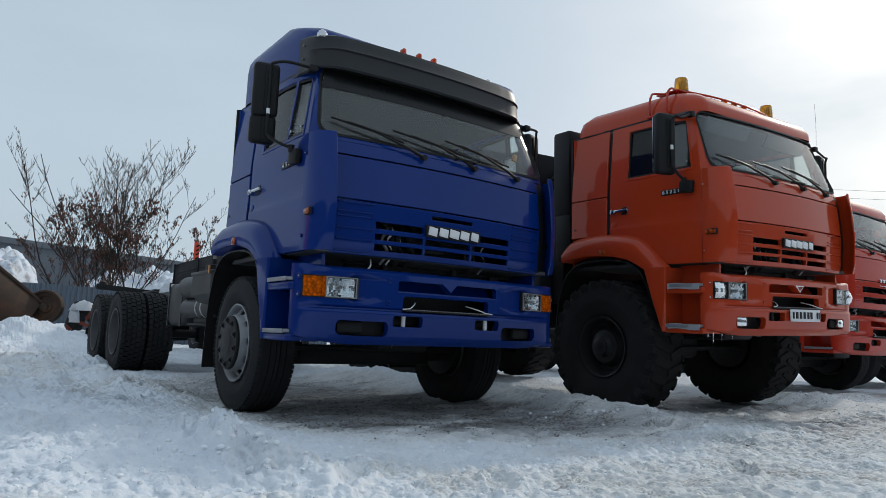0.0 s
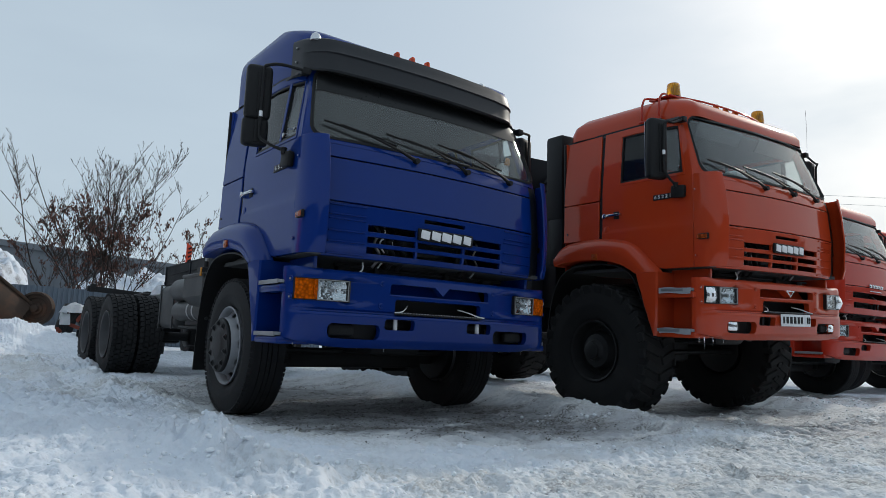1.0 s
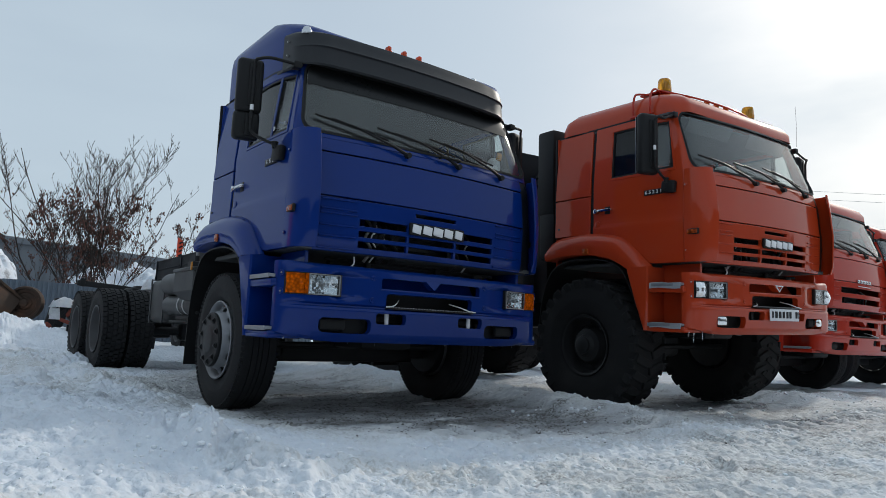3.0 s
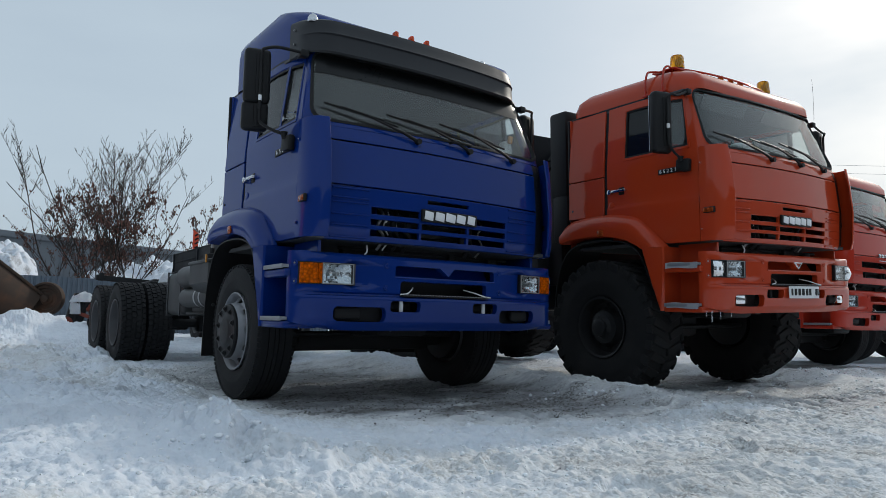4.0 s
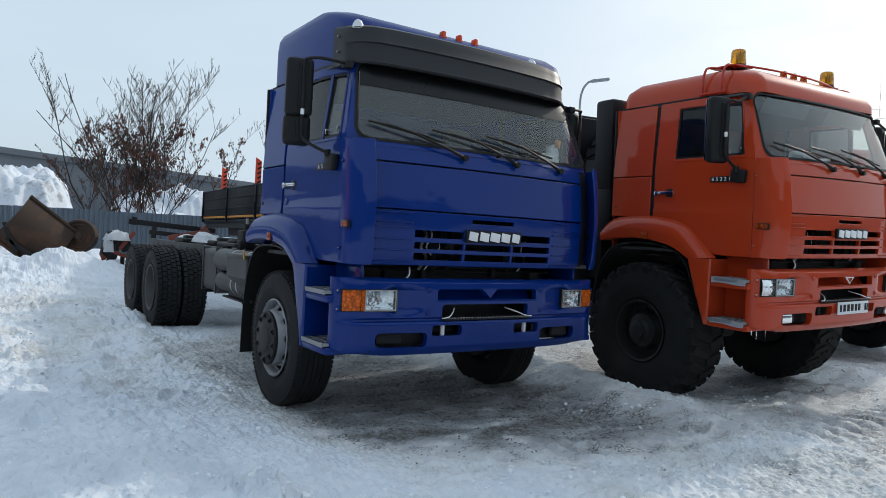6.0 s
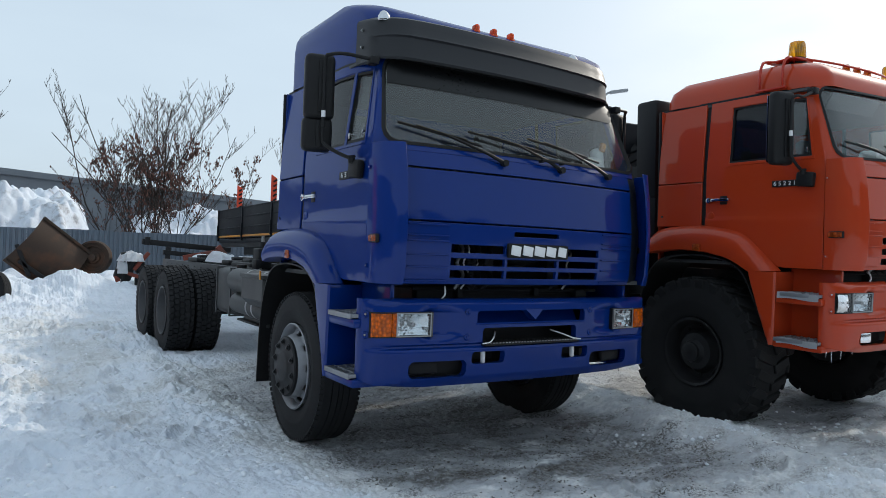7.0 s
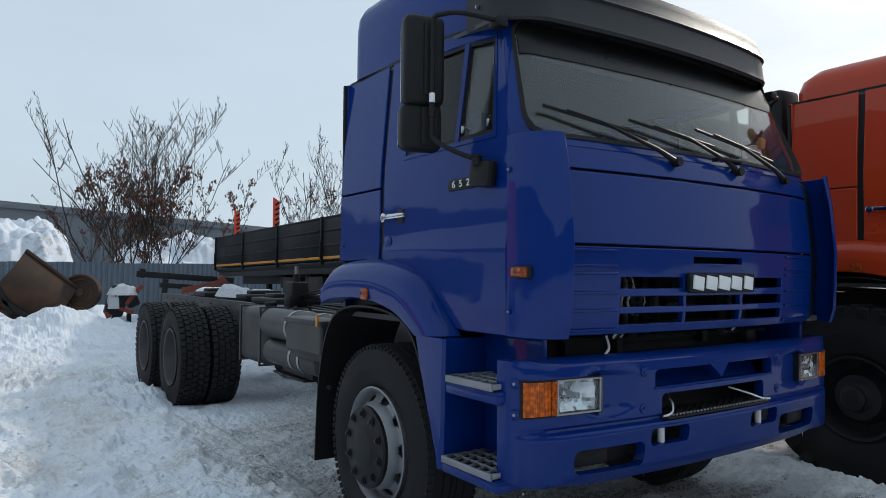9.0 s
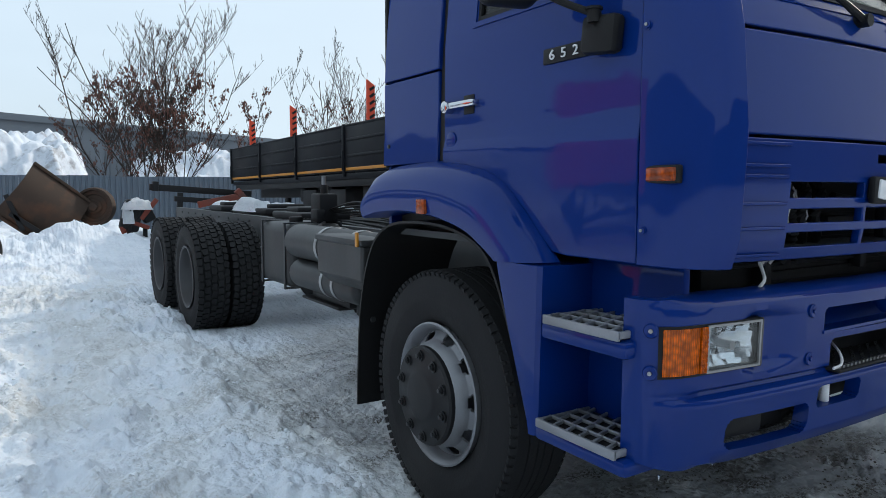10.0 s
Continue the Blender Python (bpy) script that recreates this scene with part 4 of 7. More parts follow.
    # wipers
    for px, ax, az, bx, bz in ((-0.264, -1.0, 2.172, -0.42, 2.082), (0.23, -0.50, 2.168, 0.215, 2.075), (0.717, -0.02, 2.182, 0.645, 2.085)):
        def on(x, z, k):
            q = cab_front(x, z, -k)
            return Vector(q)
        a, b, pv = on(ax, az, 0.022), on(bx, bz, 0.022), on(px, 1.985, 0.02)
        mid = a.lerp(b, 0.52) + Vector((0, -0.02, 0.004))
        arm = part("wiper", joined(tube([pv, pv.lerp(mid, 0.3) + Vector((0, -0.012, 0.004)), mid], 0.009, 8, [0.015, 0.011, 0.007]), cyl(pv + Vector((0, 0.03, 0)), pv + Vector((0, -0.02, 0)), 0.022, 14)), "black_plastic", truck)
        part("wiper_blade", joined(tube([a, a.lerp(b, 0.5) + Vector((0, -0.012, 0)), b], 0.008, 6), tube([a.lerp(b, 0.2) + Vector((0, -0.012, 0.008)), mid, a.lerp(b, 0.8) + Vector((0, -0.012, 0.008))], 0.006, 6)), "black_plastic", arm)
    part("cowl_grab_handle", joined(box((0.14, 0.075, 2.035), (0.2, 0.02, 0.016), 0.005), box((0.05, 0.09, 2.03), (0.018, 0.04, 0.02), 0.004), box((0.23, 0.09, 2.03), (0.018, 0.04, 0.02), 0.004)), "black_plastic", truck)
    # roof
    if high_roof:
        build_roof(truck, paint, [(2.625, 1.098, 0.42, 1.872), (2.80, 1.098, 0.40, 1.87), (2.92, 1.098, 0.46, 1.868), (3.0, 1.09, 0.60, 1.862), (3.05, 1.065, 0.74, 1.845), (3.082, 1.005, 0.90, 1.80), (3.098, 0.85, 1.05, 1.68), (3.104, 0.5, 1.2, 1.5)])
    else:
        build_roof(truck, paint, [(2.625, 1.098, 0.37, 1.872), (2.70, 1.098, 0.375, 1.868), (2.78, 1.075, 0.43, 1.845), (2.85, 1.0, 0.54, 1.78), (2.89, 0.86, 0.70, 1.68), (2.908, 0.65, 0.9, 1.5), (2.912, 0.35, 1.1, 1.35)])


def build_visor(truck):
    def shape(u, y, z):
        q = wrap(u, z, 0, y, 1.0, 0.78, 0.045, 0.20)
        yy = min(q[1], 0.64)
        return (q[0] - 0.04 + math.copysign(0.1 * max(0.0, yy - 0.30), u), yy, z)

    rows = []
    for y, z, side in ((0.48, 2.882, -0.05), (0.41, 2.879, -0.045), (0.34, 2.870, -0.04), (0.296, 2.850, -0.035), (0.278, 2.807, -0.025), (0.266, 2.758, -0.015), (0.258, 2.746, -0.01), (0.268, 2.738, -0.008), (0.262, 2.685, 0.0), (0.255, 2.625, 0.010), (0.250, 2.606, 0.012), (0.258, 2.597, 0.012)):
        row = []
        for u in [i / 60 * 1.6 for i in range(-60, 61)]:
            k = min(max((abs(u) - 0.7) / 0.5, 0), 1)
            q = shape(u, y, z)
            k *= 1.0 if u > 0 else 0.3
            row.append((q[0], q[1], z + side * k - 0.02 * k))
        rows.append(row)
    v = part("sun_visor", thick(loft(rows), 0.012), "visor", truck, "dark grey plastic sun visor", angle=30)
    for s in (-1, 1):
        for x in (0.30, 0.62):
            for y, z in ((0.280, 2.812), (0.262, 2.690)):
                p = shape(s * x, y, z)
                screw(v, (p[0], p[1] + 0.003, p[2]), 0.0045, (90, 0, 0), "steel")
        for z in (2.71, 2.82):
            screw(v, (s * 1.045 - 0.04, 0.56, z - 0.02), 0.007, (0, 90 * s, 0), "steel")
    part("header_panel", sheet((-0.94, 0.90), (2.606, 2.81), (), lambda u, z, d: cab_front(u, 2.62, d - 0.014)[:2] + (z,), 0.01, 0.1), "black_plastic", truck, "black panel behind the visor")

    # dark strip laid on the glass to paint in the sun visor's reflection
    ends = [(0.0, 0.94), (0.25, 1.0), (0.55, 1.03), (1.0, 1.05)]
    strip = loft([[cab_front(-1.05 + (1.05 + lerp_table(ends, v)) * i / 24, 2.435 + 0.185 * v, 0.006) for i in range(25)] for v in (0.0, 0.12, 0.25, 0.4, 0.55, 1.0)])
    part("visor_reflection_strip", thick(strip, 0.002), "reflection_film", truck, "dark visor reflection painted along the windscreen")


def build_fender(truck, paint, s):
    inner = curve_pts([(0, 1.90, 1.275), (0, 1.75, 1.302), (0, 1.5, 1.315), (0, 1.264, 1.302), (0, 1.05, 1.26), (0, 0.93, 1.21), (0, 0.84, 1.16)], 5)
    outer = curve_pts([(0, 1.915, 1.40), (0, 1.80, 1.505), (0, 1.55, 1.535), (0, 1.25, 1.533), (0, 0.95, 1.474), (0, 0.77, 1.34), (0, 0.60, 1.172)], 5)
    rows = []
    for i, o in zip(inner, outer):
        def at(k, x):
            p = i.lerp(o, k)
            return (x, p.y, p.z)
        rows.append([at(0, -0.96), at(0, -1.228), at(0.04, -1.244), at(0.35, -1.254), at(0.62, -1.248), at(0.84, -1.218), at(0.96, -1.175), at(1.0, -1.135)])
    bm = thick(loft(rows), 0.014)
    f = part("wheel_arch", mirrored(bm) if s > 0 else bm, paint, truck)
    lb = sided(s, lambda: box((-1.254, 1.323, 1.345), (0.014, 0.072, 0.062), 0.005))
    part("arch_marker", lb, "marker_lens", f, "small orange-red marker lamp")
    # panel with the two steps
    rows = []
    for k in range(25):
        z = 1.165 - (1.165 - 0.588) * k / 24
        yi = 0.835 - 0.195 * (k / 24) ** 1.1
        yo = 0.575 + 0.012 * k / 24
        rows.append([(-0.95, yi, z), (-1.225, yi, z), (-1.244, yi - 0.02, z), (-1.25, (yi * 0.6 + yo * 0.4), z), (-1.247, yo + 0.015, z), (-1.235, yo, z), (-0.95, yo - 0.01, z)])
    bm = loft(rows, closed=True, cap=True)
    p = part("step_panel", mirrored(bm) if s > 0 else bm, paint, truck)
    part("step_back", sided(s, lambda: joined(box((-1.0, 0.39, 0.89), (0.03, 0.40, 0.60), 0.006), box((-1.03, 0.212, 0.845), (0.34, 0.016, 0.48), 0.006))), paint, p)
    part("step_sill", sided(s, lambda: box((-1.115, 0.395, 0.604), (0.262, 0.40, 0.05), 0.016)), paint, p)
    part("step_riser", sided(s, lambda: box((-1.125, 0.39, 0.955), (0.235, 0.37, 0.055), 0.014)), paint, p)
    for z, y0, y1 in ((0.996, 0.222, 0.548), (0.642, 0.225, 0.575)):
        def tread():
            b = joined(box((-1.252, (y0 + y1) / 2, z + 0.002), (0.012, y1 - y0, 0.030), 0.003), box((-1.008, (y0 + y1) / 2, z + 0.004), (0.010, y1 - y0, 0.022), 0.002))
            for yy in (y0 + 0.006, y1 - 0.006):
                join(b, box((-1.13, yy, z + 0.004), (0.25, 0.012, 0.022), 0.002))
            for i in range(1, 4):
                join(b, box((-1.008 - 0.061 * i, (y0 + y1) / 2, z + 0.012), (0.010, y1 - y0 - 0.02, 0.012), 0.002, seg=1))
            for i in range(4):
                for j in range(6):
                    yy = y0 + (y1 - y0) * (j + 0.35 + 0.4 * (i % 2)) / 6
                    join(b, box((-1.038 - 0.061 * i, yy, z + 0.012), (0.058, 0.011, 0.012), 0.002, (0, 0, 16), 1))
            return b
        plate = part("step_plate", sided(s, lambda: box((-1.13, (y0 + y1) / 2, z - 0.004), (0.246, y1 - y0 - 0.006, 0.014), 0.003)), "machine_dark", p, "black step plate")
        part("step_tread", sided(s, tread), "aluminium", plate, "worn aluminium step tread")
    # liner and flap behind the wheel
    rows = [[(x, p.y, p.z) for x in (-1.215, -0.72)] for p in curve_pts([(0, 0.72, 0.80), (0, 0.86, 1.10), (0, 1.0, 1.22), (0, 1.25, 1.275), (0, 1.6, 1.27), (0, 1.80, 1.20), (0, 1.92, 1.05), (0, 2.0, 0.80), (0, 2.03, 0.50), (0, 2.04, 0.30)], 5)]
    bm = thick(loft(rows), 0.012)
    part("mud_guard", mirrored(bm) if s > 0 else bm, "black_plastic", truck, "black mud guard")
    for z in (0.95, 0.75, 1.12):
        screw(truck, (s * 1.15, 1.975 - 0.08 * (z > 1), z), 0.012)


def build_bumper(truck, paint, variant):
    lamp_z = (0.880, 1.028)
    holes = []
    for s in (-1, 1):
        holes.append(tuple(sorted((s * 1.15, s * 0.772))) + lamp_z)
        holes += soft_hole(*sorted((s * 0.497, s * 0.245)), 0.708, 0.780, 0.018, 3) + soft_hole(*sorted((s * 0.928, s * 0.53)), 0.640, 0.736, 0.030)
    holes += soft_hole(-0.41, 0.395, 0.815, 0.925, 0.022, 3) + soft_hole(-0.455, 0.475, 0.945, 1.034, 0.020, 3)
    b = part("bumper", sheet((-BUMPER_END, -0.86, -0.80, -0.745, -0.66, -0.6, -0.545, 0.545, 0.6, 0.66, 0.745, 0.80, 0.86, BUMPER_END), (0.585, 0.605, 0.79, 0.804, 0.812, 0.822, 0.834, 0.858, 0.872, 0.886, 1.024, 1.038, 1.052, 1.075, 1.093, 1.105), holes, bumper_skin, 0.05, 0.055), paint, truck, bevel=0.003)
    part("bumper_top", sheet((-1.0, 1.0), (0.02, 0.10), (), lambda u, v, d: (lambda q: (q[0], q[1] + (v - 0.02) * (1 if abs(u) < 1.1 else 0.3), 1.100 - d))(bumper_face(u, 1.105, 0)), 0.012, 0.08), paint, b)
    # slot backs, mouth, and what shows in them
    part("slot_back", joined(box((0.01, 0.19, 0.985), (0.96, 0.012, 0.13), 0.0, (-32, 0, 0)), box((0.01, 0.13, 0.942), (0.94, 0.14, 0.010), 0.0, (-8, 0, 0))), paint, b)
    vee = bmesh.new()
    q = [vee.verts.new(p) for p in ((-0.075, 0.05, 1.040), (0.075, 0.05, 1.040), (0.0, 0.036, 0.972), (-0.075, 0.12, 1.040), (0.075, 0.12, 1.040), (0.0, 0.10, 0.972))]
    for f in ((0, 2, 1), (3, 4, 5), (0, 1, 4, 3), (1, 2, 5, 4), (2, 0, 3, 5)):
        vee.faces.new([q[i] for i in f])
    part("vee_emblem", vee, paint, b)
    if variant == "orange":
        tri = [(-0.062, 0.030, 1.028), (0.062, 0.030, 1.028), (0.0, 0.030, 0.975), (-0.062, 0.030, 1.028)]
        part("vee_outline", tube(tri, 0.006, 6), "white_mark", b)
    part("foot_plate", joined(box((-0.008, 0.11, 0.818), (0.80, 0.16, 0.010), 0.002), *[box((-0.38 + 0.031 * i, 0.06 + 0.035 * j + (0.015 if i % 2 else 0), 0.826), (0.018, 0.010, 0.006), 0.0, (0, 0, 30)) for i in range(25) for j in range(4)]), "machine_dark", b, "black studded foot plate")
    part("plate_teeth", joined(*[box((-0.385 + 0.0255 * i, 0.047, 0.8245), (0.013, 0.012, 0.013), 0.0) for i in range(31)]), "steel", b, "row of worn bright teeth")
    part("mouth_back", box((0, 0.28, 0.84), (2.06, 0.02, 0.46)), "chassis", b)
    for s in (-1, 1):
        part("tow_pin", cyl((s * 0.385, 0.09, 0.70), (s * 0.385, 0.09, 0.785), 0.016, 14, bevel=0.003), "white_mark" if variant == "blue" else "chassis", b, "pale tow pin" if variant == "blue" else "")
        part("tow_bracket", box((s * 0.37, 0.17, 0.742), (0.20, 0.06, 0.05), 0.006), "chassis", b)
        part("slot_box", box((s * 0.37, 0.20, 0.744), (0.27, 0.02, 0.09)), "chassis", b)
        wire = tube(curve_pts([(s * 0.24, 0.16, 0.885), (s * 0.30, 0.09, 0.86), (s * 0.36, 0.05, 0.835), (s * 0.42, 0.045, 0.828)]), 0.005, 6)
        part("strap", wire, "white_mark", b, "pale cable tie")
        fog = box((s * 0.80, 0.145, 0.688), (0.20, 0.05, 0.086), 0.02, (0, 0, s * 6))
        part("fog_lamp_cover", fog, "black_plastic", b)
        part("fog_slot_back", box((s * 0.73, 0.19, 0.688), (0.42, 0.02, 0.11), 0.0, (0, 0, s * 6)), "chassis", b)
        if variant == "orange":
            part("fog_lamp", joined(box((s * 0.855, 0.105, 0.688), (0.12, 0.05, 0.08), 0.014, (0, 0, s * 8))), "reflector", b, "small clear fog lamp")
        # headlamp
        sg = (lambda a, c: (min(s * a, s * c), max(s * a, s * c)))
        house = sheet(sg(1.15, 0.772), lamp_z, (), lambda u, v, d: bumper_face(u, v, 0.055 + d), 0.02, 0.05)
        hl = part("headlamp", house, "black_plastic", b, "rectangular headlamp with amber indicator")
        rims = sheet(sg(1.152, 0.770), (lamp_z[0] - 0.002, lamp_z[1] + 0.002), [sg(1.138, 1.018) + (lamp_z[0] + 0.008, lamp_z[1] - 0.008), sg(1.004, 0.792) + (lamp_z[0] + 0.010, lamp_z[1] - 0.010)], lambda u, v, d: bumper_face(u, v, d - 0.003), 0.05, 0.05)
        part("lamp_bezel", rims, "black_plastic", hl)
        part("lamp_side", sheet(sg(0.790, 0.772), (lamp_z[0] + 0.004, lamp_z[1] - 0.004), (), lambda u, v, d: bumper_face(u, v, d - 0.006), 0.045, 0.05), "lamp_smoke", hl, "smoky grey lamp side")
        if variant == "blue":
            for i in range(4):
                for j in range(9):
                    p = bumper_face(s * (1.017 + 0.0075 * i), lamp_z[0] + 0.018 + 0.0135 * j, -0.0115)
                    part("lens_dot", box(p, (0.0048, 0.004, 0.009), 0.0015, seg=1), "amber", hl)
            part("indicator_edge", slab(*sg(1.040, 1.014), lamp_z[0] + 0.006, lamp_z[1] - 0.006, bumper_face, -0.010, 0.03, 0.04), "amber", hl)
        part("indicator_lens", slab(*sg(1.14, 1.042 if variant == "blue" else 1.014), lamp_z[0] + 0.006, lamp_z[1] - 0.006, bumper_face, -0.006, 0.03, 0.04), "amber" if variant == "blue" else "lens_clear", hl, "amber ribbed indicator lens" if variant == "blue" else "clear indicator lens")
        refl = sheet(sg(1.006 if variant == "blue" else 1.136, 0.790), (lamp_z[0] + 0.008, lamp_z[1] - 0.008), (), lambda u, v, d: bumper_face(u, v, 0.010 + 0.042 * math.cos((abs(u) - 0.9) * 13) * math.cos((v - 0.954) * 18) + 0.0045 * math.sin(217 * abs(u) + 3.1 * math.sin(61 * v)) * math.sin(143 * v) + d), 0.004, 0.018)
        part("reflector", refl, "reflector", hl, "bright faceted reflector", angle=4)
        part("bulb", cyl(bumper_face(s * 0.90, 0.955, 0.05), bumper_face(s * 0.90, 0.955, 0.0), 0.014, 12), "steel", hl)
        part("lens_rim", sheet(sg(1.012, 0.784), (lamp_z[0] + 0.002, lamp_z[1] - 0.002), [sg(1.005, 0.791) + (lamp_z[0] + 0.009, lamp_z[1] - 0.009)], lambda u, v, d: bumper_face(u, v, d - 0.009), 0.012, 0.05), "steel", hl, "bright thin lens rim")
        ln = part("lamp_lens", slab(*sg(1.008, 0.788), lamp_z[0] + 0.006, lamp_z[1] - 0.006, bumper_face, -0.005, 0.005, 0.05), "lens_clear", hl, "clear headlamp lens")
        ln.visible_shadow = False
        for u, z in ((1.172, 1.018), (1.172, 0.895), (0.525, 1.028), (0.528, 0.870)):
            at, turn = bumper_face(s * u, z, -0.002), 62 * s if u > 1 else 0
            ring = joined(lathe([(0.010, 0.0), (0.010, 0.004), (0.019, 0.005), (0.022, 0.0)], 20, "z"), cyl((0, 0, 0), (0, 0, 0.0025), 0.0205, 20))
            ring.transform(pose(*at, 90, 0, turn))
            bolt = part("bolt", ring, paint, b)
            screw(bolt, at, 0.0065, (90, 0, turn), "steel" if u > 1 else paint)


def build_chassis(truck, rear_axles, rear_end, front_hub, style, wheels_z):
    for s in (-1, 1):
        rail = joined(box((s * 0.43, (0.5 + rear_end) / 2, 0.985), (0.012, rear_end - 0.5, 0.27), 0.003), box((s * 0.40, (0.5 + rear_end) / 2, 1.118), (0.072, rear_end - 0.5, 0.010), 0.003), box((s * 0.40, (0.5 + rear_end) / 2, 0.853), (0.072, rear_end - 0.5, 0.010), 0.003))
        r = part("frame_rail", rail, "frame_grey", truck)
        for k in range(int((rear_end - 4.2) / 0.42)):
            part("rivet", cyl((s * 0.436, 4.3 + 0.42 * k, 1.06), (s * 0.446, 4.3 + 0.42 * k, 1.06), 0.012, 8), "frame_grey", r)
        wheel(truck, "front" if style == "road" else "offroad", s * (1.032 if style == "road" else 1.03), front_hub, wheels_z, s)
        for y in rear_axles:
            if style == "road":
                wheel(truck, "rear", s * 1.085, y, wheels_z + 0.005, s)
                wheel(truck, "inner", s * 0.755, y, wheels_z + 0.005, s)
            else:
                wheel(truck, "offroad", s * 1.0, y, wheels_z, s)
    for y in [0.75, 2.3, 3.4, 4.6] + [a + 0.7 for a in rear_axles] + [rear_end - 0.15]:
        part("cross_member", box((0, y, 0.99), (0.80, 0.10, 0.20), 0.01), "chassis", truck)
    for y in [front_hub] + list(rear_axles):
        z = wheels_z
        ax = joined(cyl((-0.9, y, z), (0.9, y, z), 0.06, 14), box((0, y, z), (0.3, 0.26, 0.26), 0.06))
        if y == front_hub and style == "road":
            ax = joined(box((0, y, z - 0.10), (1.36, 0.12, 0.13), 0.02), box((-0.72, y, z - 0.03), (0.2, 0.12, 0.2), 0.02), box((0.72, y, z - 0.03), (0.2, 0.12, 0.2), 0.02), cyl((-0.9, y, z), (-0.7, y, z), 0.06, 14), cyl((0.7, y, z), (0.9, y, z), 0.06, 14))
        part("axle", ax, "chassis", truck)
        for s in (-1, 1):
            part("leaf_spring", joined(*[box((s * 0.43, y, z + 0.12 + 0.016 * k), (0.09, 1.3 - 0.22 * k, 0.014), 0.003) for k in range(4)]), "chassis", truck)
    part("engine", joined(box((0, 0.95, 0.98), (0.72, 1.1, 0.55), 0.06), box((0, 0.62, 0.78), (0.5, 0.5, 0.4), 0.08), box((0, 1.9, 0.86), (0.46, 0.9, 0.42), 0.08)), "machine_dark", truck)
    rad = part("radiator", box((0, 0.34, 1.33), (0.9, 0.05, 0.5), 0.01), "machine_dark", truck)
    for k in range(15):
        part("fin", box((0, 0.31, 1.12 + 0.03 * k), (0.86, 0.012, 0.006)), "machine_dark", rad)
    part("front_cross_member", joined(box((0, 0.36, 1.11), (1.5, 0.07, 0.10), 0.012), box((-0.45, 0.30, 1.13), (0.04, 0.06, 0.10), 0.006), box((0.2, 0.29, 1.14), (0.05, 0.05, 0.06), 0.006), box((0.62, 0.30, 1.12), (0.10, 0.08, 0.08), 0.02), cyl((-0.8, 0.30, 1.16), (0.8, 0.30, 1.15), 0.012, 8)), "chassis", truck)
    for k, (x, m) in enumerate(((-0.52, "steel"), (-0.47, "white_mark" if front_hub == 1.325 else "chassis"), (-0.40, "black_plastic"), (-0.30, "black_plastic"), (0.3, "black_plastic"), (0.42, "steel"))):
        part("hose", tube(curve_pts([(x, 0.27, 1.5), (x + 0.03, 0.2, 1.42), (x - 0.02, 0.19, 1.33), (x + 0.05, 0.22, 1.25), (x + 0.02, 0.27, 1.16)]), (0.012, 0.006, 0.022, 0.018, 0.02, 0.008)[k], 8), m, truck)
    pts = curve_pts([(-0.44, 0.24, 1.52), (-0.46, 0.21, 1.40), (-0.42, 0.21, 1.28), (-0.40, 0.25, 1.18)], 12)
    part("corrugated_hose", tube(pts, 0.02, 10, [0.024 if k % 2 else 0.018 for k in range(len(pts))]), "machine_dark", truck)
    part("hose_bracket", joined(box((-0.25, 0.23, 1.36), (0.05, 0.02, 0.20), 0.004), box((-0.05, 0.24, 1.30), (0.22, 0.03, 0.05), 0.008), cyl((-0.15, 0.22, 1.40), (0.12, 0.22, 1.37), 0.014, 8), box((0.30, 0.24, 1.30), (0.10, 0.04, 0.14), 0.012)), "chassis", truck)
    for x, z in ((-0.47, 1.36), (-0.40, 1.30), (0.10, 1.38)):
        part("cable_tie", tube([(x, 0.185, z), (x + 0.02, 0.18, z + 0.03), (x + 0.015, 0.185, z + 0.06)], 0.0035, 6), "white_mark", truck)
    part("loose_wire", tube(curve_pts([(-0.62, 0.20, 1.18), (-0.635, 0.17, 1.13), (-0.66, 0.17, 1.10), (-0.665, 0.15, 1.075)]), 0.006, 6), "white_mark", truck, "pale hanging wire")
    part("sump", box((0, 1.1, 0.58), (0.5, 0.9, 0.16), 0.05), "machine_dark", truck)
    part("tie_rod", joined(cyl((-0.85, front_hub - 0.18, wheels_z - 0.02), (0.85, front_hub - 0.18, wheels_z - 0.02), 0.025, 10), cyl((-0.4, 0.4, 0.72), (-0.8, front_hub - 0.1, 0.62), 0.022, 10)), "chassis", truck)


# ---- ground: one sheet of snow to the horizon ----
def grain(x, y, seed=0):
    """Smooth noise over the plan, about -1 to 1."""
    xi, yi = np.floor(x), np.floor(y)
    fx, fy = x - xi, y - yi
    xi, yi = xi.astype(np.int64), yi.astype(np.int64)

    def slope(i, j):
        h = ((xi + i) * 374761393 + (yi + j) * 668265263 + seed * 1274126177) & 0xFFFFFFFF
        h = ((h ^ (h >> 13)) * 1274126177) & 0xFFFFFFFF
        ang = ((h ^ (h >> 16)) & 0xFFFF) * (2 * math.pi / 65536)
        return np.cos(ang) * (fx - i) + np.sin(ang) * (fy - j)

    u, v = fx ** 3 * (fx * (fx * 6 - 15) + 10), fy ** 3 * (fy * (fy * 6 - 15) + 10)
    low, high = slope(0, 0) * (1 - u) + slope(1, 0) * u, slope(0, 1) * (1 - u) + slope(1, 1) * u
    return 1.45 * (low * (1 - v) + high * v)


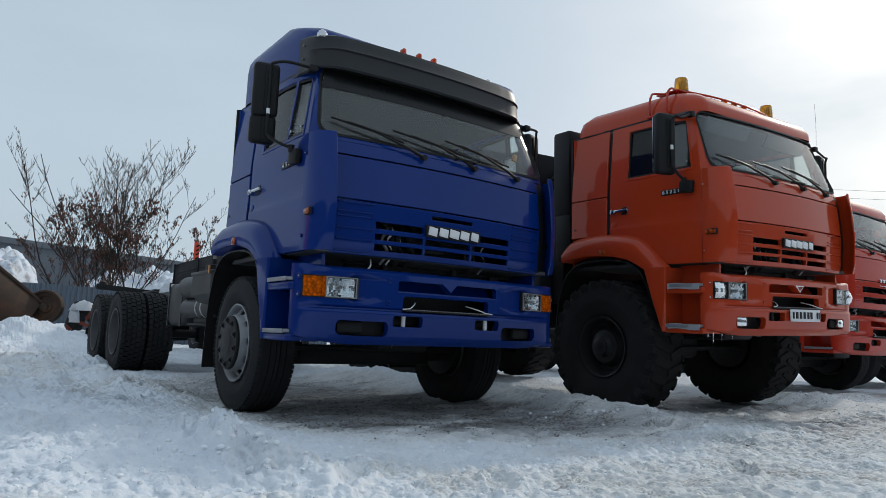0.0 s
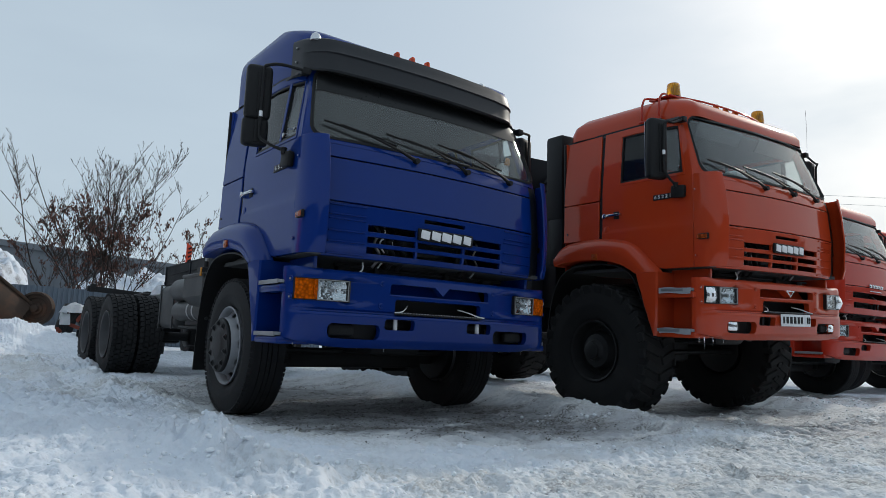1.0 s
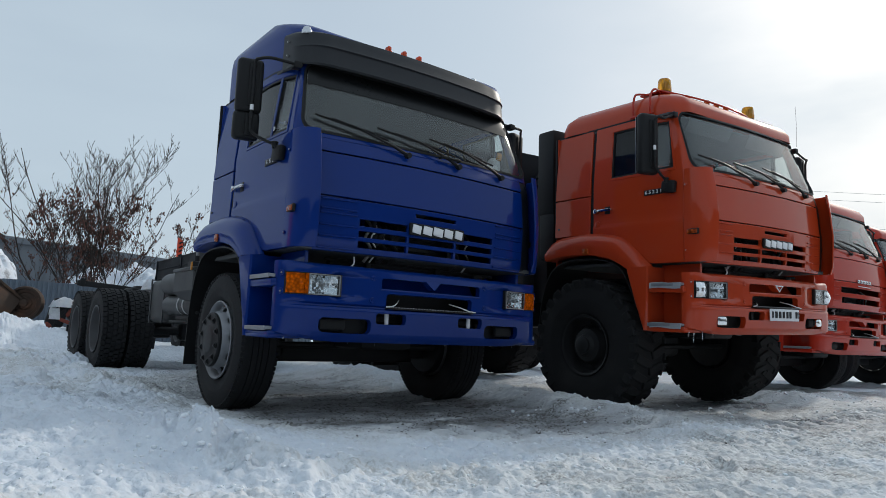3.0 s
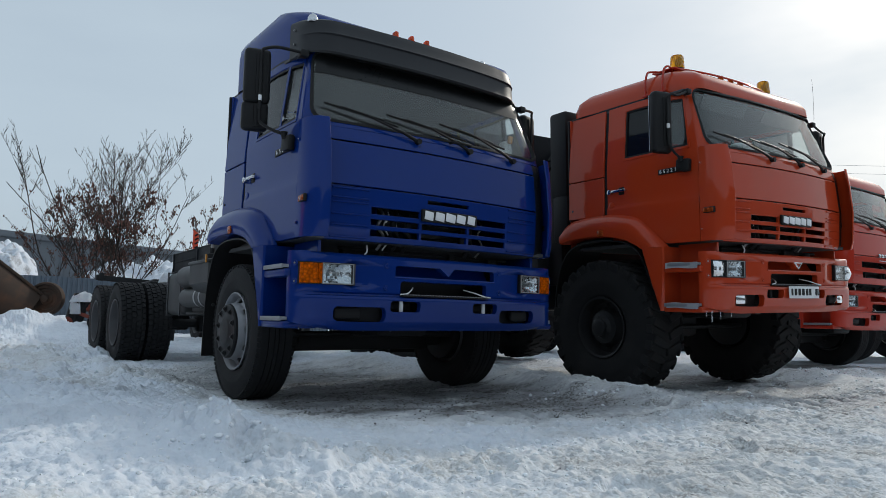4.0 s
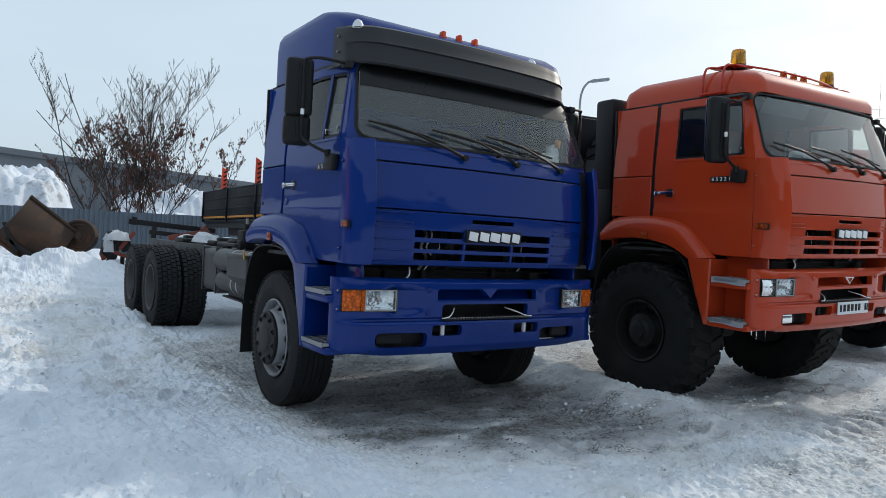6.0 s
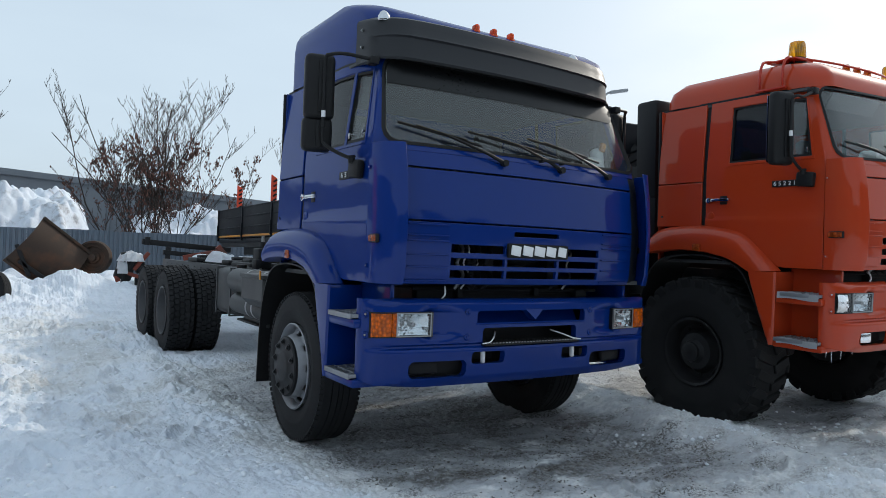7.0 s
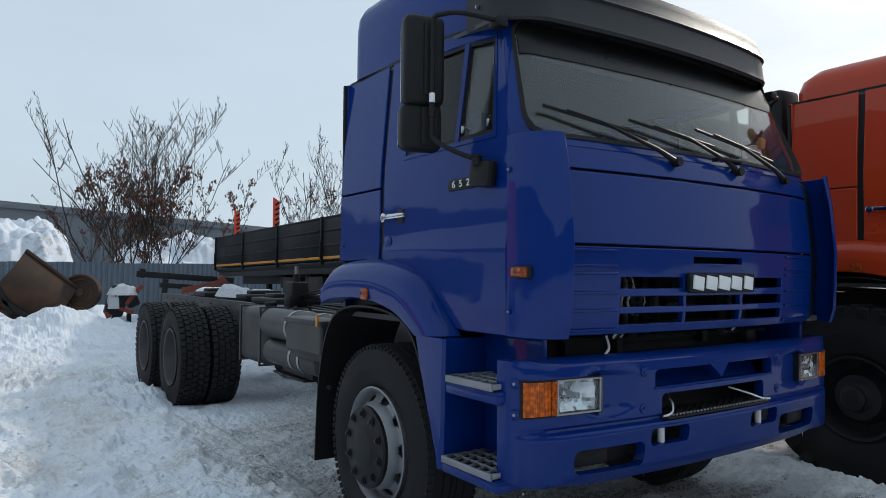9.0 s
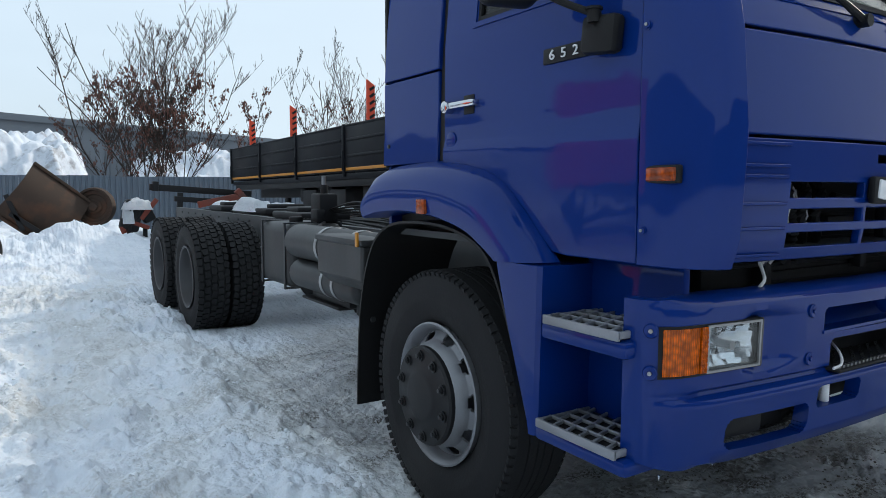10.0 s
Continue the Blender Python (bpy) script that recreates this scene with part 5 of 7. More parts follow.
def clods(x, y, size, seed=0, fill=0.55):
    """Rounded lumps of a size, each with a height of its own, 0 to 1."""
    x, y = x / size, y / size
    x, y = x + 0.35 * grain(x * 1.7, y * 1.7, seed + 5), y + 0.35 * grain(x * 1.7, y * 1.7, seed + 6)
    xi, yi = np.floor(x).astype(np.int64), np.floor(y).astype(np.int64)
    best = np.zeros_like(x)
    for i in (-1, 0, 1):
        for j in (-1, 0, 1):
            h = ((xi + i) * 374761393 + (yi + j) * 668265263 + seed * 974126177) & 0xFFFFFFFF
            h = ((h ^ (h >> 13)) * 1274126177) & 0xFFFFFFFF
            h = h ^ (h >> 16)
            px, py, tall = xi + i + (h & 255) / 255.0, yi + j + ((h >> 8) & 255) / 255.0, ((h >> 16) & 255) / 255.0
            d = ((x - px) ** 2 + (y - py) ** 2) / (fill * (0.5 + 0.9 * tall)) ** 2
            best = np.maximum(best, (0.35 + 0.65 * tall) * np.sqrt(np.maximum(0.0, 1 - d)))
    return best


def mound(x, y, cx, cy, rx, ry, h, turn=0.0):
    c, s = math.cos(radians(turn)), math.sin(radians(turn))
    dx, dy = (x - cx) * c + (y - cy) * s, -(x - cx) * s + (y - cy) * c
    return h * np.exp(-np.minimum((dx / rx) ** 2 + (dy / ry) ** 2, 30.0))


def ramp(a, b, v):
    t = np.clip((v - a) / (b - a), 0, 1)
    return t * t * (3 - 2 * t)


def wear_over(x, y):
    """How far wheels and feet have worn the snow down to grey ice."""
    t = mound(x, y, 0.35, 0.46, 1.18, 0.95, 1.2) + mound(x, y, 0.1, 2.7, 1.0, 2.1, 1.0) + mound(x, y, 0.9, -0.55, 1.3, 0.40, 0.55, -12) + mound(x, y, 3.5, 0.7, 1.6, 1.5, 1.0)
    t += mound(x, y, -1.05, 2.6, 0.40, 1.5, 0.55) + mound(x, y, -0.75, 0.45, 0.35, 0.7, 0.6)
    t += mound(x, y, 5.5, -1.4, 3.0, 0.6, 0.45) + mound(x, y, -2.3, 4.6, 0.9, 3.2, 0.33) + mound(x, y, -2.6, 9.5, 1.6, 2.5, 0.36) + mound(x, y, 7.0, 0.5, 1.6, 2.0, 0.6) + mound(x, y, 0.8, -2.3, 6.0, 1.1, 0.46)
    t += (0.22 * grain(x * 1.3, y * 1.3, 41) + 0.12 * grain(x * 3.7, y * 3.7, 42)) * ramp(0.06, 0.2, t)
    return np.clip(t, 0.0, 1.0)


FOOT = random.Random(8)
PRINTS = [(FOOT.uniform(-3.3, -1.35), FOOT.uniform(0.8, 8.5), FOOT.uniform(-35, 35)) for _ in range(95)] + [(FOOT.uniform(-2.6, 2.0), FOOT.uniform(-2.4, -0.6), FOOT.uniform(0, 180)) for _ in range(22)]


def height_over(x, y):
    far = ramp(19, 60, np.hypot(x - 1, y - 2))
    wear = wear_over(x, y)
    n = grain
    z = 0.030 * n(x * 0.55, y * 0.55, 1) + 0.020 * n(x * 1.7, y * 1.7, 2) * (1 - 0.5 * wear)
    near = 1 - far
    z += near * (1 - 0.7 * wear) * (0.015 * n(x * 4.1, y * 4.1, 3) + 0.012 * n(x * 8.3, y * 8.3, 4))
    z += near * (1 - 0.4 * wear) * 0.004 * n(x * 19, y * 19, 5)
    box = (x > -7) & (x < 9) & (y > -6) & (y < 15)
    xb, yb, wb = x[box], y[box], wear[box]
    patch = np.clip(n(xb * 1.1, yb * 1.1, 6) + 0.25, 0, 1)
    crunch = ramp(0.55, 1.15, -yb + 0.25 * n(xb * 1.2, yb * 1.2, 7))       # the strip before the trucks is broken crust
    fresh = (1 - 0.75 * wb) * (1 - crunch)
    zb = fresh * (0.046 * patch * clods(xb, yb, 0.15, 11) + 0.036 * np.clip(n(xb * 2.3, yb * 2.3, 8) + 0.30, 0, 1) * clods(xb, yb, 0.075, 12) + 0.019 * clods(xb, yb, 0.042, 19))
    zb += crunch * (1 - 0.45 * wb) * (0.030 * np.clip(n(xb * 1.9, yb * 2.6, 9) + 0.30, 0, 1) * clods(xb, yb, 0.085, 13) + 0.022 * clods(xb, yb, 0.046, 14))
    zb += wb * 0.012 * clods(xb, yb, 0.06, 15) + 0.006 * clods(xb, yb, 0.032, 16)
    side = ramp(-0.9, -1.5, xb) * ramp(1.2, 2.6, yb)                       # kicked-up edges beside the frame
    zb += side * 0.11 * np.clip(n(xb * 3.4, yb * 2.3, 17), 0, 0.45) * (0.5 + clods(xb, yb, 0.12, 18))
    for px, py, turn in PRINTS:
        k = (np.abs(xb - px) < 0.3) & (np.abs(yb - py) < 0.3)
        if k.any():
            c, s = math.cos(radians(turn)), math.sin(radians(turn))
            dx, dy = (xb[k] - px) * c + (yb[k] - py) * s, -(xb[k] - px) * s + (yb[k] - py) * c
            q = (dx / 0.062) ** 2 + (dy / 0.16) ** 2
            zb[k] += -0.030 * np.clip(1.4 - q, 0, 1) + 0.016 * np.exp(-((np.sqrt(q) - 1.45) / 0.28) ** 2)
    # tread prints of the blue truck's wheels and of the coarse tyres
    for cx, y0, y1 in ((-0.93, 2.1, 5.2), (0.98, -0.2, 0.9)):
        k = ramp(0.17, 0.14, np.abs(xb - cx)) * ramp(y0, y0 + 0.3, yb) * ramp(y1, y1 - 0.3, yb)
        zb += k * (-0.016 + 0.010 * np.clip(3 * np.sin(yb * 105) * np.sin((xb - cx) * 70 + 0.6 * np.sin(yb * 9)), -1, 1))
    rut = np.exp(-((yb + 1.15 + 0.05 * (xb - 4)) / 0.24) ** 2) * ramp(1.4, 2.2, xb) * (1 - ramp(7.5, 9, xb))
    zb += rut * (0.034 * np.clip(2 * np.sin(xb * 26 + 9 * np.abs(yb + 1.15)), -1, 1) - 0.02)
    z[box] += zb
    # ridge of thrown-up snow before the blue truck, and the deeper snow beside it
    ridge = mound(x, y, -1.96, -0.96, 0.44, 0.14, 1.0, -62)
    k = ridge > 0.01
    z[k] += ridge[k] * (0.085 + 0.07 * np.clip(n(x[k] * 3.4, y[k] * 3.4, 21), 0, 1) + 0.105 * clods(x[k], y[k], 0.12, 22) + 0.055 * clods(x[k], y[k], 0.06, 23) + 0.020 * clods(x[k], y[k], 0.032, 20))
    z += mound(x, y, -2.8, 0.0, 0.9, 0.34, 1.0, -26) * (0.07 + 0.05 * n(x * 2.6, y * 2.6, 24))
    left = ramp(-0.1, 0.35, -0.588 * (x + 1.6) + 0.809 * (y + 0.95) + 0.12 * n(x * 1.5, y * 1.5, 25)) * (1 - ramp(-1.55, -1.2, x)) * (1 - ramp(5, 9, y))
    z += 0.045 * left
    z += mound(x, y, -3.4, 3.2, 1.1, 3.6, 0.09) + mound(x, y, -2.6, 1.5, 0.45, 1.2, 0.05)
    # between the trucks
    rag = n(x * 4.2, y * 4.2, 26)
    z += mound(x, y, 1.75, 0.7, 0.34, 1.7, 1.0) * (0.11 + 0.05 * rag) + mound(x, y, 1.5, 3.5, 0.5, 2.0, 0.16)
    z += mound(x, y, 2.1, -0.1, 0.9, 0.26, 1.0, -22) * (0.03 + 0.03 * rag) + mound(x, y, 3.9, -0.25, 0.9, 0.25, 1.0, 10) * (0.07 + 0.05 * rag)
    z += mound(x, y, 5.2, 0.6, 0.35, 1.5, 0.12) + mound(x, y, 6.1, -0.1, 1.2, 0.25, 1.0, 8) * (0.07 + 0.04 * rag)
    z -= mound(x, y, 3.5, -0.35, 1.5, 0.85, 0.055)
    # snow pushed up against the rear wheels
    z += mound(x, y, -1.42, 6.35, 0.20, 0.55, 1.0, 8) * (0.13 + 0.05 * rag) + mound(x, y, -0.45, 3.1, 0.42, 0.8, 1.0) * (0.09 + 0.03 * rag)
    # the heaps along the fence
    heap = ramp(11.0, 16.0, y) * (1 - ramp(21, 24, y)) * (1 - ramp(-0.2, 2.2, x))
    z += heap * (0.28 + 0.22 * n(x * 0.6, y * 0.6, 27) + 0.22 * np.abs(n(x * 1.5, y * 1.5, 28)) + 0.05 * n(x * 4.0, y * 4.0, 29))
    z += mound(x, y, -1.55, 15.0, 0.9, 0.9, 0.32) + mound(x, y, -3.6, 13.8, 1.2, 1.6, 0.12) + mound(x, y, -1.9, 8.2, 0.5, 1.0, 0.10) + mound(x, y, -1.75, 6.6, 0.3, 0.8, 0.05)
    # the bank behind the fence, with a gap where the grey wall shows
    k = y > 22
    xk, yk = x[k], y[k]
    w = xk - 0.09 * (yk - 24)
    top = 3.25 - 2.6 * ramp(-1.3, 0.1, w + 0.5 * n(xk * 0.7, yk * 0.7, 31)) + 2.2 * ramp(1.3, 2.4, w + 0.5 * n(xk * 0.8, yk * 0.8, 32)) - 0.02 * np.maximum(0.0, xk - 5)
    step = ramp(24, 29.5, yk + 1.1 * n(xk * 0.45, yk * 0.45, 33) + 0.5 * n(xk * 1.1, yk * 1.1, 34))
    z[k] += step * np.maximum(0.0, top) * (1 + 0.10 * n(xk * 0.5, yk * 0.5, 35) + 0.16 * n(xk * 1.4, yk * 1.4, 36) + 0.06 * n(xk * 3.5, yk * 3.5, 37)) * (1 - ramp(70, 160, np.abs(xk - 5)))
    return z


def height_at(x, y):
    return float(height_over(np.array([x], float), np.array([y], float))[0])


def trodden_at(x, y):
    return float(wear_over(np.array([x], float), np.array([y], float))[0])


def spread(lo, hi, fine_lo, fine_hi, fine, grow, far_lo, far_hi):
    mid = [fine_lo + (fine_hi - fine_lo) * i / round((fine_hi - fine_lo) / fine) for i in range(round((fine_hi - fine_lo) / fine) + 1)]
    up, step = [], fine
    while (up[-1] if up else fine_hi) < far_hi:
        step = min(step * grow, 0.11) if (up[-1] if up else fine_hi) < hi else step * 1.35
        up.append((up[-1] if up else fine_hi) + step)
    down, step = [], fine
    while (down[-1] if down else fine_lo) > far_lo:
        step = min(step * grow, 0.11) if (down[-1] if down else fine_lo) > lo else step * 1.35
        down.append((down[-1] if down else fine_lo) - step)
    return down[::-1] + mid + up


gx = np.array(spread(-6.5, 11, -2.9, 2.2, 0.0125, 1.02, -700, 700))
gy = np.array(spread(-6.0, 33, -2.3, 2.2, 0.0125, 1.012, -700, 900))
X, Y = np.meshgrid(gx, gy)
X, Y = X.ravel(), Y.ravel()
nx, ny = len(gx), len(gy)
corner = (np.arange(ny - 1)[:, None] * nx + np.arange(nx - 1)[None, :]).ravel()
loops = np.stack([corner, corner + 1, corner + nx + 1, corner + nx], 1).astype(np.int32)
me = bpy.data.meshes.new("ground")
me.vertices.add(len(X)); me.loops.add(loops.size); me.polygons.add(len(loops))
me.vertices.foreach_set("co", np.stack([X, Y, height_over(X, Y)], 1).astype(np.float32).ravel())
me.loops.foreach_set("vertex_index", loops.ravel())
me.polygons.foreach_set("loop_start", np.arange(0, loops.size, 4, dtype=np.int32))
me.update(calc_edges=True)
me.shade_smooth()
attr = me.attributes.new("trodden", "FLOAT", "POINT")
attr.data.foreach_set("value", wear_over(X, Y).astype(np.float32))
attr = me.attributes.new("bare", "FLOAT", "POINT")
attr.data.foreach_set("value", (ramp(22.5, 25, Y) * (1 - ramp(45, 60, Y))).astype(np.float32))
me.materials.append(M["snow_ground"])
ground = tagged(new("ground", me), "trodden snow and grey ice over a yard", "ground", kind="structure")

# loose clods of snow, and dark grit on the worn ice
rng = random.Random(4)
ico = bmesh.new()
bmesh.ops.create_icosphere(ico, subdivisions=1, radius=1)
ico.verts.index_update()
iv, jf = [v.co.copy() for v in ico.verts], [[v.index for v in f.verts] for f in ico.faces]
ico.free()


def scattered(name, spots, material, label, category, flat):
    at = np.array([(x, y) for x, y, _ in spots])
    zs = height_over(at[:, 0].copy(), at[:, 1].copy())
    V, F = [], []
    for (x, y, r), z in zip(spots, zs):
        sq = [rng.uniform(0.7, 1.3) for _ in range(3)]
        o = len(V)
        V += [(x + r * v.x * sq[0] * rng.uniform(0.75, 1.25), y + r * v.y * sq[1] * rng.uniform(0.75, 1.25), z + r * 0.15 + r * v.z * sq[2] * flat) for v in iv]
        F += [[o + i for i in f] for f in jf]
    m = bpy.data.meshes.new(name)
    m.from_pydata(V, [], F)
    m.shade_smooth()
    m.materials.append(M[material])
    tagged(new(name, m), label, category, kind="stuff")


lumps, grits = [], []
for k in range(4200):
    if k < 160:
        t = rng.random()
        x, y = -2.2 + 0.5 * t + rng.gauss(0, 0.15), -0.5 - 0.9 * t + rng.gauss(0, 0.15)
    elif k < 1400:
        x, y = rng.uniform(0.9, 6.5), rng.gauss(-0.25, 0.35)
    elif k < 2600:
        x, y = rng.uniform(-3.0, 4.5), rng.uniform(-2.6, -0.7)
    else:
        x, y = rng.uniform(-4.5, -1.2), rng.uniform(0.0, 9)
    if trodden_at(x, y) > 0.45 and rng.random() < 0.85:
        continue
    lumps.append((x, y, 0.004 + 0.016 * rng.random() ** 2.4))
while len(grits) < 2600:
    x, y = (rng.gauss(0.3, 0.9), rng.gauss(0.2, 0.7)) if rng.random() < 0.6 else (rng.uniform(-1.5, 1.4), rng.uniform(-0.9, 5.0))
    if trodden_at(x, y) > rng.uniform(0.3, 0.75) and grain(np.array([x * 2.1]), np.array([y * 2.1]), 51)[0] > -0.1:
        grits.append((x, y, 0.0025 + 0.006 * rng.random() ** 2))
scattered("snow_clods", lumps, "snow", "loose crumbs of snow scattered over the yard", "snow", 0.75)
scattered("grit", grits, "grit", "dark grit strewn over worn ice", "grit", 0.6)
chip = thing("wood_chip", "thin pale splinter lying on the trodden snow", "debris", pose(-0.83, -1.93, height_at(-0.83, -1.93) + 0.006, 0, 0, 20))
part("chip", joined(box((0, 0, 0.004), (0.11, 0.022, 0.008), 0.002), box((0.04, 0.012, 0.008), (0.05, 0.012, 0.006), 0.002, (0, 0, 15))), "film", chip)


# ---- the trucks ----
def build_truck(name, label, m, paint, variant):
    t = thing(name, label, "truck", m, group="trucks in a row")
    blue = variant == "blue"
    build_cab(t, paint, blue, "6520" if blue else "652217", variant)
    for s in (-1, 1):
        build_fender(t, paint, s)
    build_bumper(t, paint, variant)
    return t


blue_truck = build_truck("truck", "blue chassis-cab truck with a dark sun visor and bare frame", pose(0, 0, 0), "blue", "blue")
build_visor(blue_truck)
build_chassis(blue_truck, (5.91, 7.35), 10.2, 1.325, "road", 0.535)
for x in (-0.21, -0.055, 0.10):
    lamp = part("roof_marker", joined(box((x, 0.54, 2.990), (0.036, 0.060, 0.052), 0.013, (0, 0, 0), 3), box((x, 0.55, 2.966), (0.044, 0.080, 0.020), 0.007)), "red_lens", blue_truck, "orange-red roof marker lamp")
for x, z in ((-1.0, 2.868), (0.62, 2.892)):
    part("clearance_lamp", joined(cyl((x, 0.43, z - 0.03), (x, 0.43, z + 0.008), 0.040, 18, bevel=0.004), cyl((x, 0.43, z + 0.006), (x, 0.43, z + 0.026), 0.034, 14, 0.028), cyl((x, 0.43, z + 0.025), (x, 0.43, z + 0.038), 0.028, 14, 0.012)), "chrome", blue_truck, "small clear roof lamp")
part("roof_hatch", box((0.1, 1.2, 3.095), (0.62, 0.5, 0.03), 0.012), "blue", blue_truck)

# tank, air bottles and boxes along the frame
tank = joined(box((-0.68, 4.20, 0.90), (0.46, 0.72, 0.50), 0.075, (0, 0, 0), 4))
tk = part("fuel_tank", tank, "tank_grey", blue_truck, "grey metal fuel tank with straps")
for y in (3.92, 4.46):
    part("tank_strap", sheet((-0.920, -0.44), (0.642, 1.158), [(-0.908, -0.455, 0.654, 1.146)], lambda x, z, d: (x, y + d, z), 0.035, 0.4), "frame_grey", tk)
part("filler_cap", cyl((-0.72, 4.2, 1.14), (-0.72, 4.2, 1.19), 0.055, 20, bevel=0.008), "machine_dark", tk)
for y0, y1, x, z, r in ((2.15, 3.44, -0.98, 1.055, 0.118), (2.40, 3.42, -0.97, 0.835, 0.102), (2.2, 3.70, -0.80, 1.04, 0.11)):
    dome = [(0.0, y0 - 0.05), (r * 0.6, y0 - 0.035), (r * 0.92, y0 - 0.008), (r, y0 + 0.02), (r, y1 - 0.02), (r * 0.92, y1 + 0.008), (r * 0.6, y1 + 0.035), (0.0, y1 + 0.05)]
    shell = lathe(dome, 30, "z")
    shell.transform(Matrix.Translation((x, 0, z)) @ Matrix.Rotation(radians(-90), 4, "X"))
    bt = part("air_bottle", shell, "tank_grey", blue_truck, "grey compressed-air bottle")
    part("drain_plug", joined(cyl((x - 0.02, y1 + 0.02, z), (x - 0.02, y1 + 0.09, z), 0.022, 10), box((x - 0.05, y1 + 0.06, z), (0.06, 0.02, 0.02), 0.004)), "machine_dark", bt)
    for yb in (y0 + 0.30, y1 - 0.55):
        part("bottle_strap", lathe([(r + 0.004, 0), (r + 0.007, 0.003), (r + 0.007, 0.032), (r + 0.004, 0.035)], 28, "z"), "steel", bt).matrix_basis = pose(x, yb, z, 90, 0, 0)
bat = bmesh.new()
for x, z in ((-1.20, 1.130), (-1.20, 0.945), (-1.13, 0.88), (-0.99, 0.85), (-0.99, 1.130)):
    for y in (2.0, 2.59):
        bat.verts.new((x, y, z))
bmesh.ops.convex_hull(bat, input=bat.verts)
bt = part("battery_box", bat, "tank_grey", blue_truck, "grey battery box with a lid", bevel=0.015)
part("battery_lid", box((-1.095, 2.295, 1.142), (0.235, 0.62, 0.035), 0.012), "tank_grey", bt)
part("reflector_amber", box((-1.218, 2.02, 1.16), (0.012, 0.028, 0.075), 0.004), "yellow", blue_truck)
part("under_bracket", joined(box((-0.82, 2.95, 0.72), (0.30, 0.60, 0.08), 0.02), box((-0.88, 3.05, 0.672), (0.24, 0.62, 0.02), 0.006), cyl((-0.88, 2.55, 0.66), (-0.88, 2.55, 0.74), 0.08, 16)), "chassis", blue_truck)
part("valve_block", joined(box((-0.55, 4.02, 1.25), (0.16, 0.20, 0.26), 0.02), cyl((-0.55, 4.02, 1.37), (-0.55, 4.02, 1.45), 0.03, 12), box((-0.50, 4.12, 1.33), (0.18, 0.08, 0.08), 0.015), box((-0.62, 3.98, 1.20), (0.08, 0.14, 0.12), 0.02)), "machine_dark", blue_truck)
part("valve_cap", cyl((-0.55, 4.02, 1.44), (-0.55, 4.02, 1.52), 0.018, 10), "steel", blue_truck)
part("valve_pipe", cyl((-0.60, 3.9, 1.15), (-0.75, 3.75, 1.10), 0.016, 8), "steel", blue_truck)
for k in range(5):
    part("air_hose", tube(curve_pts([(-0.55, 3.97, 1.24), (-0.5 + 0.05 * k, 3.5, 1.32 - 0.03 * k), (-0.5 + 0.05 * k, 2.8, 1.26 - 0.03 * k), (-0.45 + 0.06 * k, 2.4, 1.22), (-0.4 + 0.06 * k, 1.95, 1.16)]), 0.009, 6), "black_plastic", blue_truck)
for k, x in enumerate((-0.25, -0.1, 0.12, 0.28)):
    part("frame_hose", tube(curve_pts([(x, 3.3, 1.08), (x + 0.05, 4.6, 1.12), (x - 0.04, 6.0, 1.10), (x, 7.6, 1.12)]), 0.014, 6), "black_plastic", blue_truck)
for y, x, sx, sy, h in ((5.2, -0.20, 0.5, 0.8, 0.07), (6.5, 0.05, 0.7, 0.5, 0.06), (8.0, -0.1, 0.6, 0.6, 0.06)):
    part("frame_deck", joined(box((x, y, 1.16), (sx, sy, 0.07), 0.02), box((x, y + 0.1, 1.21), (sx * 0.6, sy * 0.4, 0.06), 0.02)), "chassis", blue_truck)


def snow_cap(name, cx, cy, cz, sx, sy, h, seed, label="rounded cap of fresh snow resting on dark metal"):
    rows = []
    rr = random.Random(seed)
    k = rr.uniform(0, 50)
    n = 14
    for j in range(n + 1):
        row = []
        for i in range(n + 1):
            u, v = 2 * i / n - 1, 2 * j / n - 1
            f = max(0.0, 1 - (abs(u) ** 3.6 + abs(v) ** 3.6)) ** 0.42
            e = 1 + 0.18 * noise.noise(Vector((u * 1.3 + k, v * 1.3, k)))
            row.append((cx + sx / 2 * u * e, cy + sy / 2 * v * e, cz + h * f * (1 + 0.35 * noise.noise(Vector((u * 2 + k, v * 2, 0))))))
        rows.append(row)
    bm = loft(rows)
    bmesh.ops.solidify(bm, geom=bm.faces[:], thickness=0.015)
    ob = part(name, bm, "snow", None, angle=70)
    return tagged(ob, label, "snow")


snow_cap("snow_lump", -0.22, 7.0, 1.15, 0.30, 0.8, 0.14, 1)
snow_cap("snow_lump", 0.2, 7.1, 1.17, 0.4, 0.7, 0.07, 2)
snow_cap("snow_lump", 0.05, 8.9, 1.15, 0.5, 0.7, 0.08, 3)
snow_cap("snow_lump", 0.3, 5.6, 1.16, 0.32, 0.5, 0.06, 5)

orange_truck = build_truck("truck", "orange all-wheel-drive truck with amber roof beacons and coarse tyres", pose(3.381, -0.944, 0.199, 0.74, -1.73, -1.99), "orange", "orange")
build_chassis(orange_truck, (5.2, 6.6), 8.2, 1.36, "offroad", 0.42)


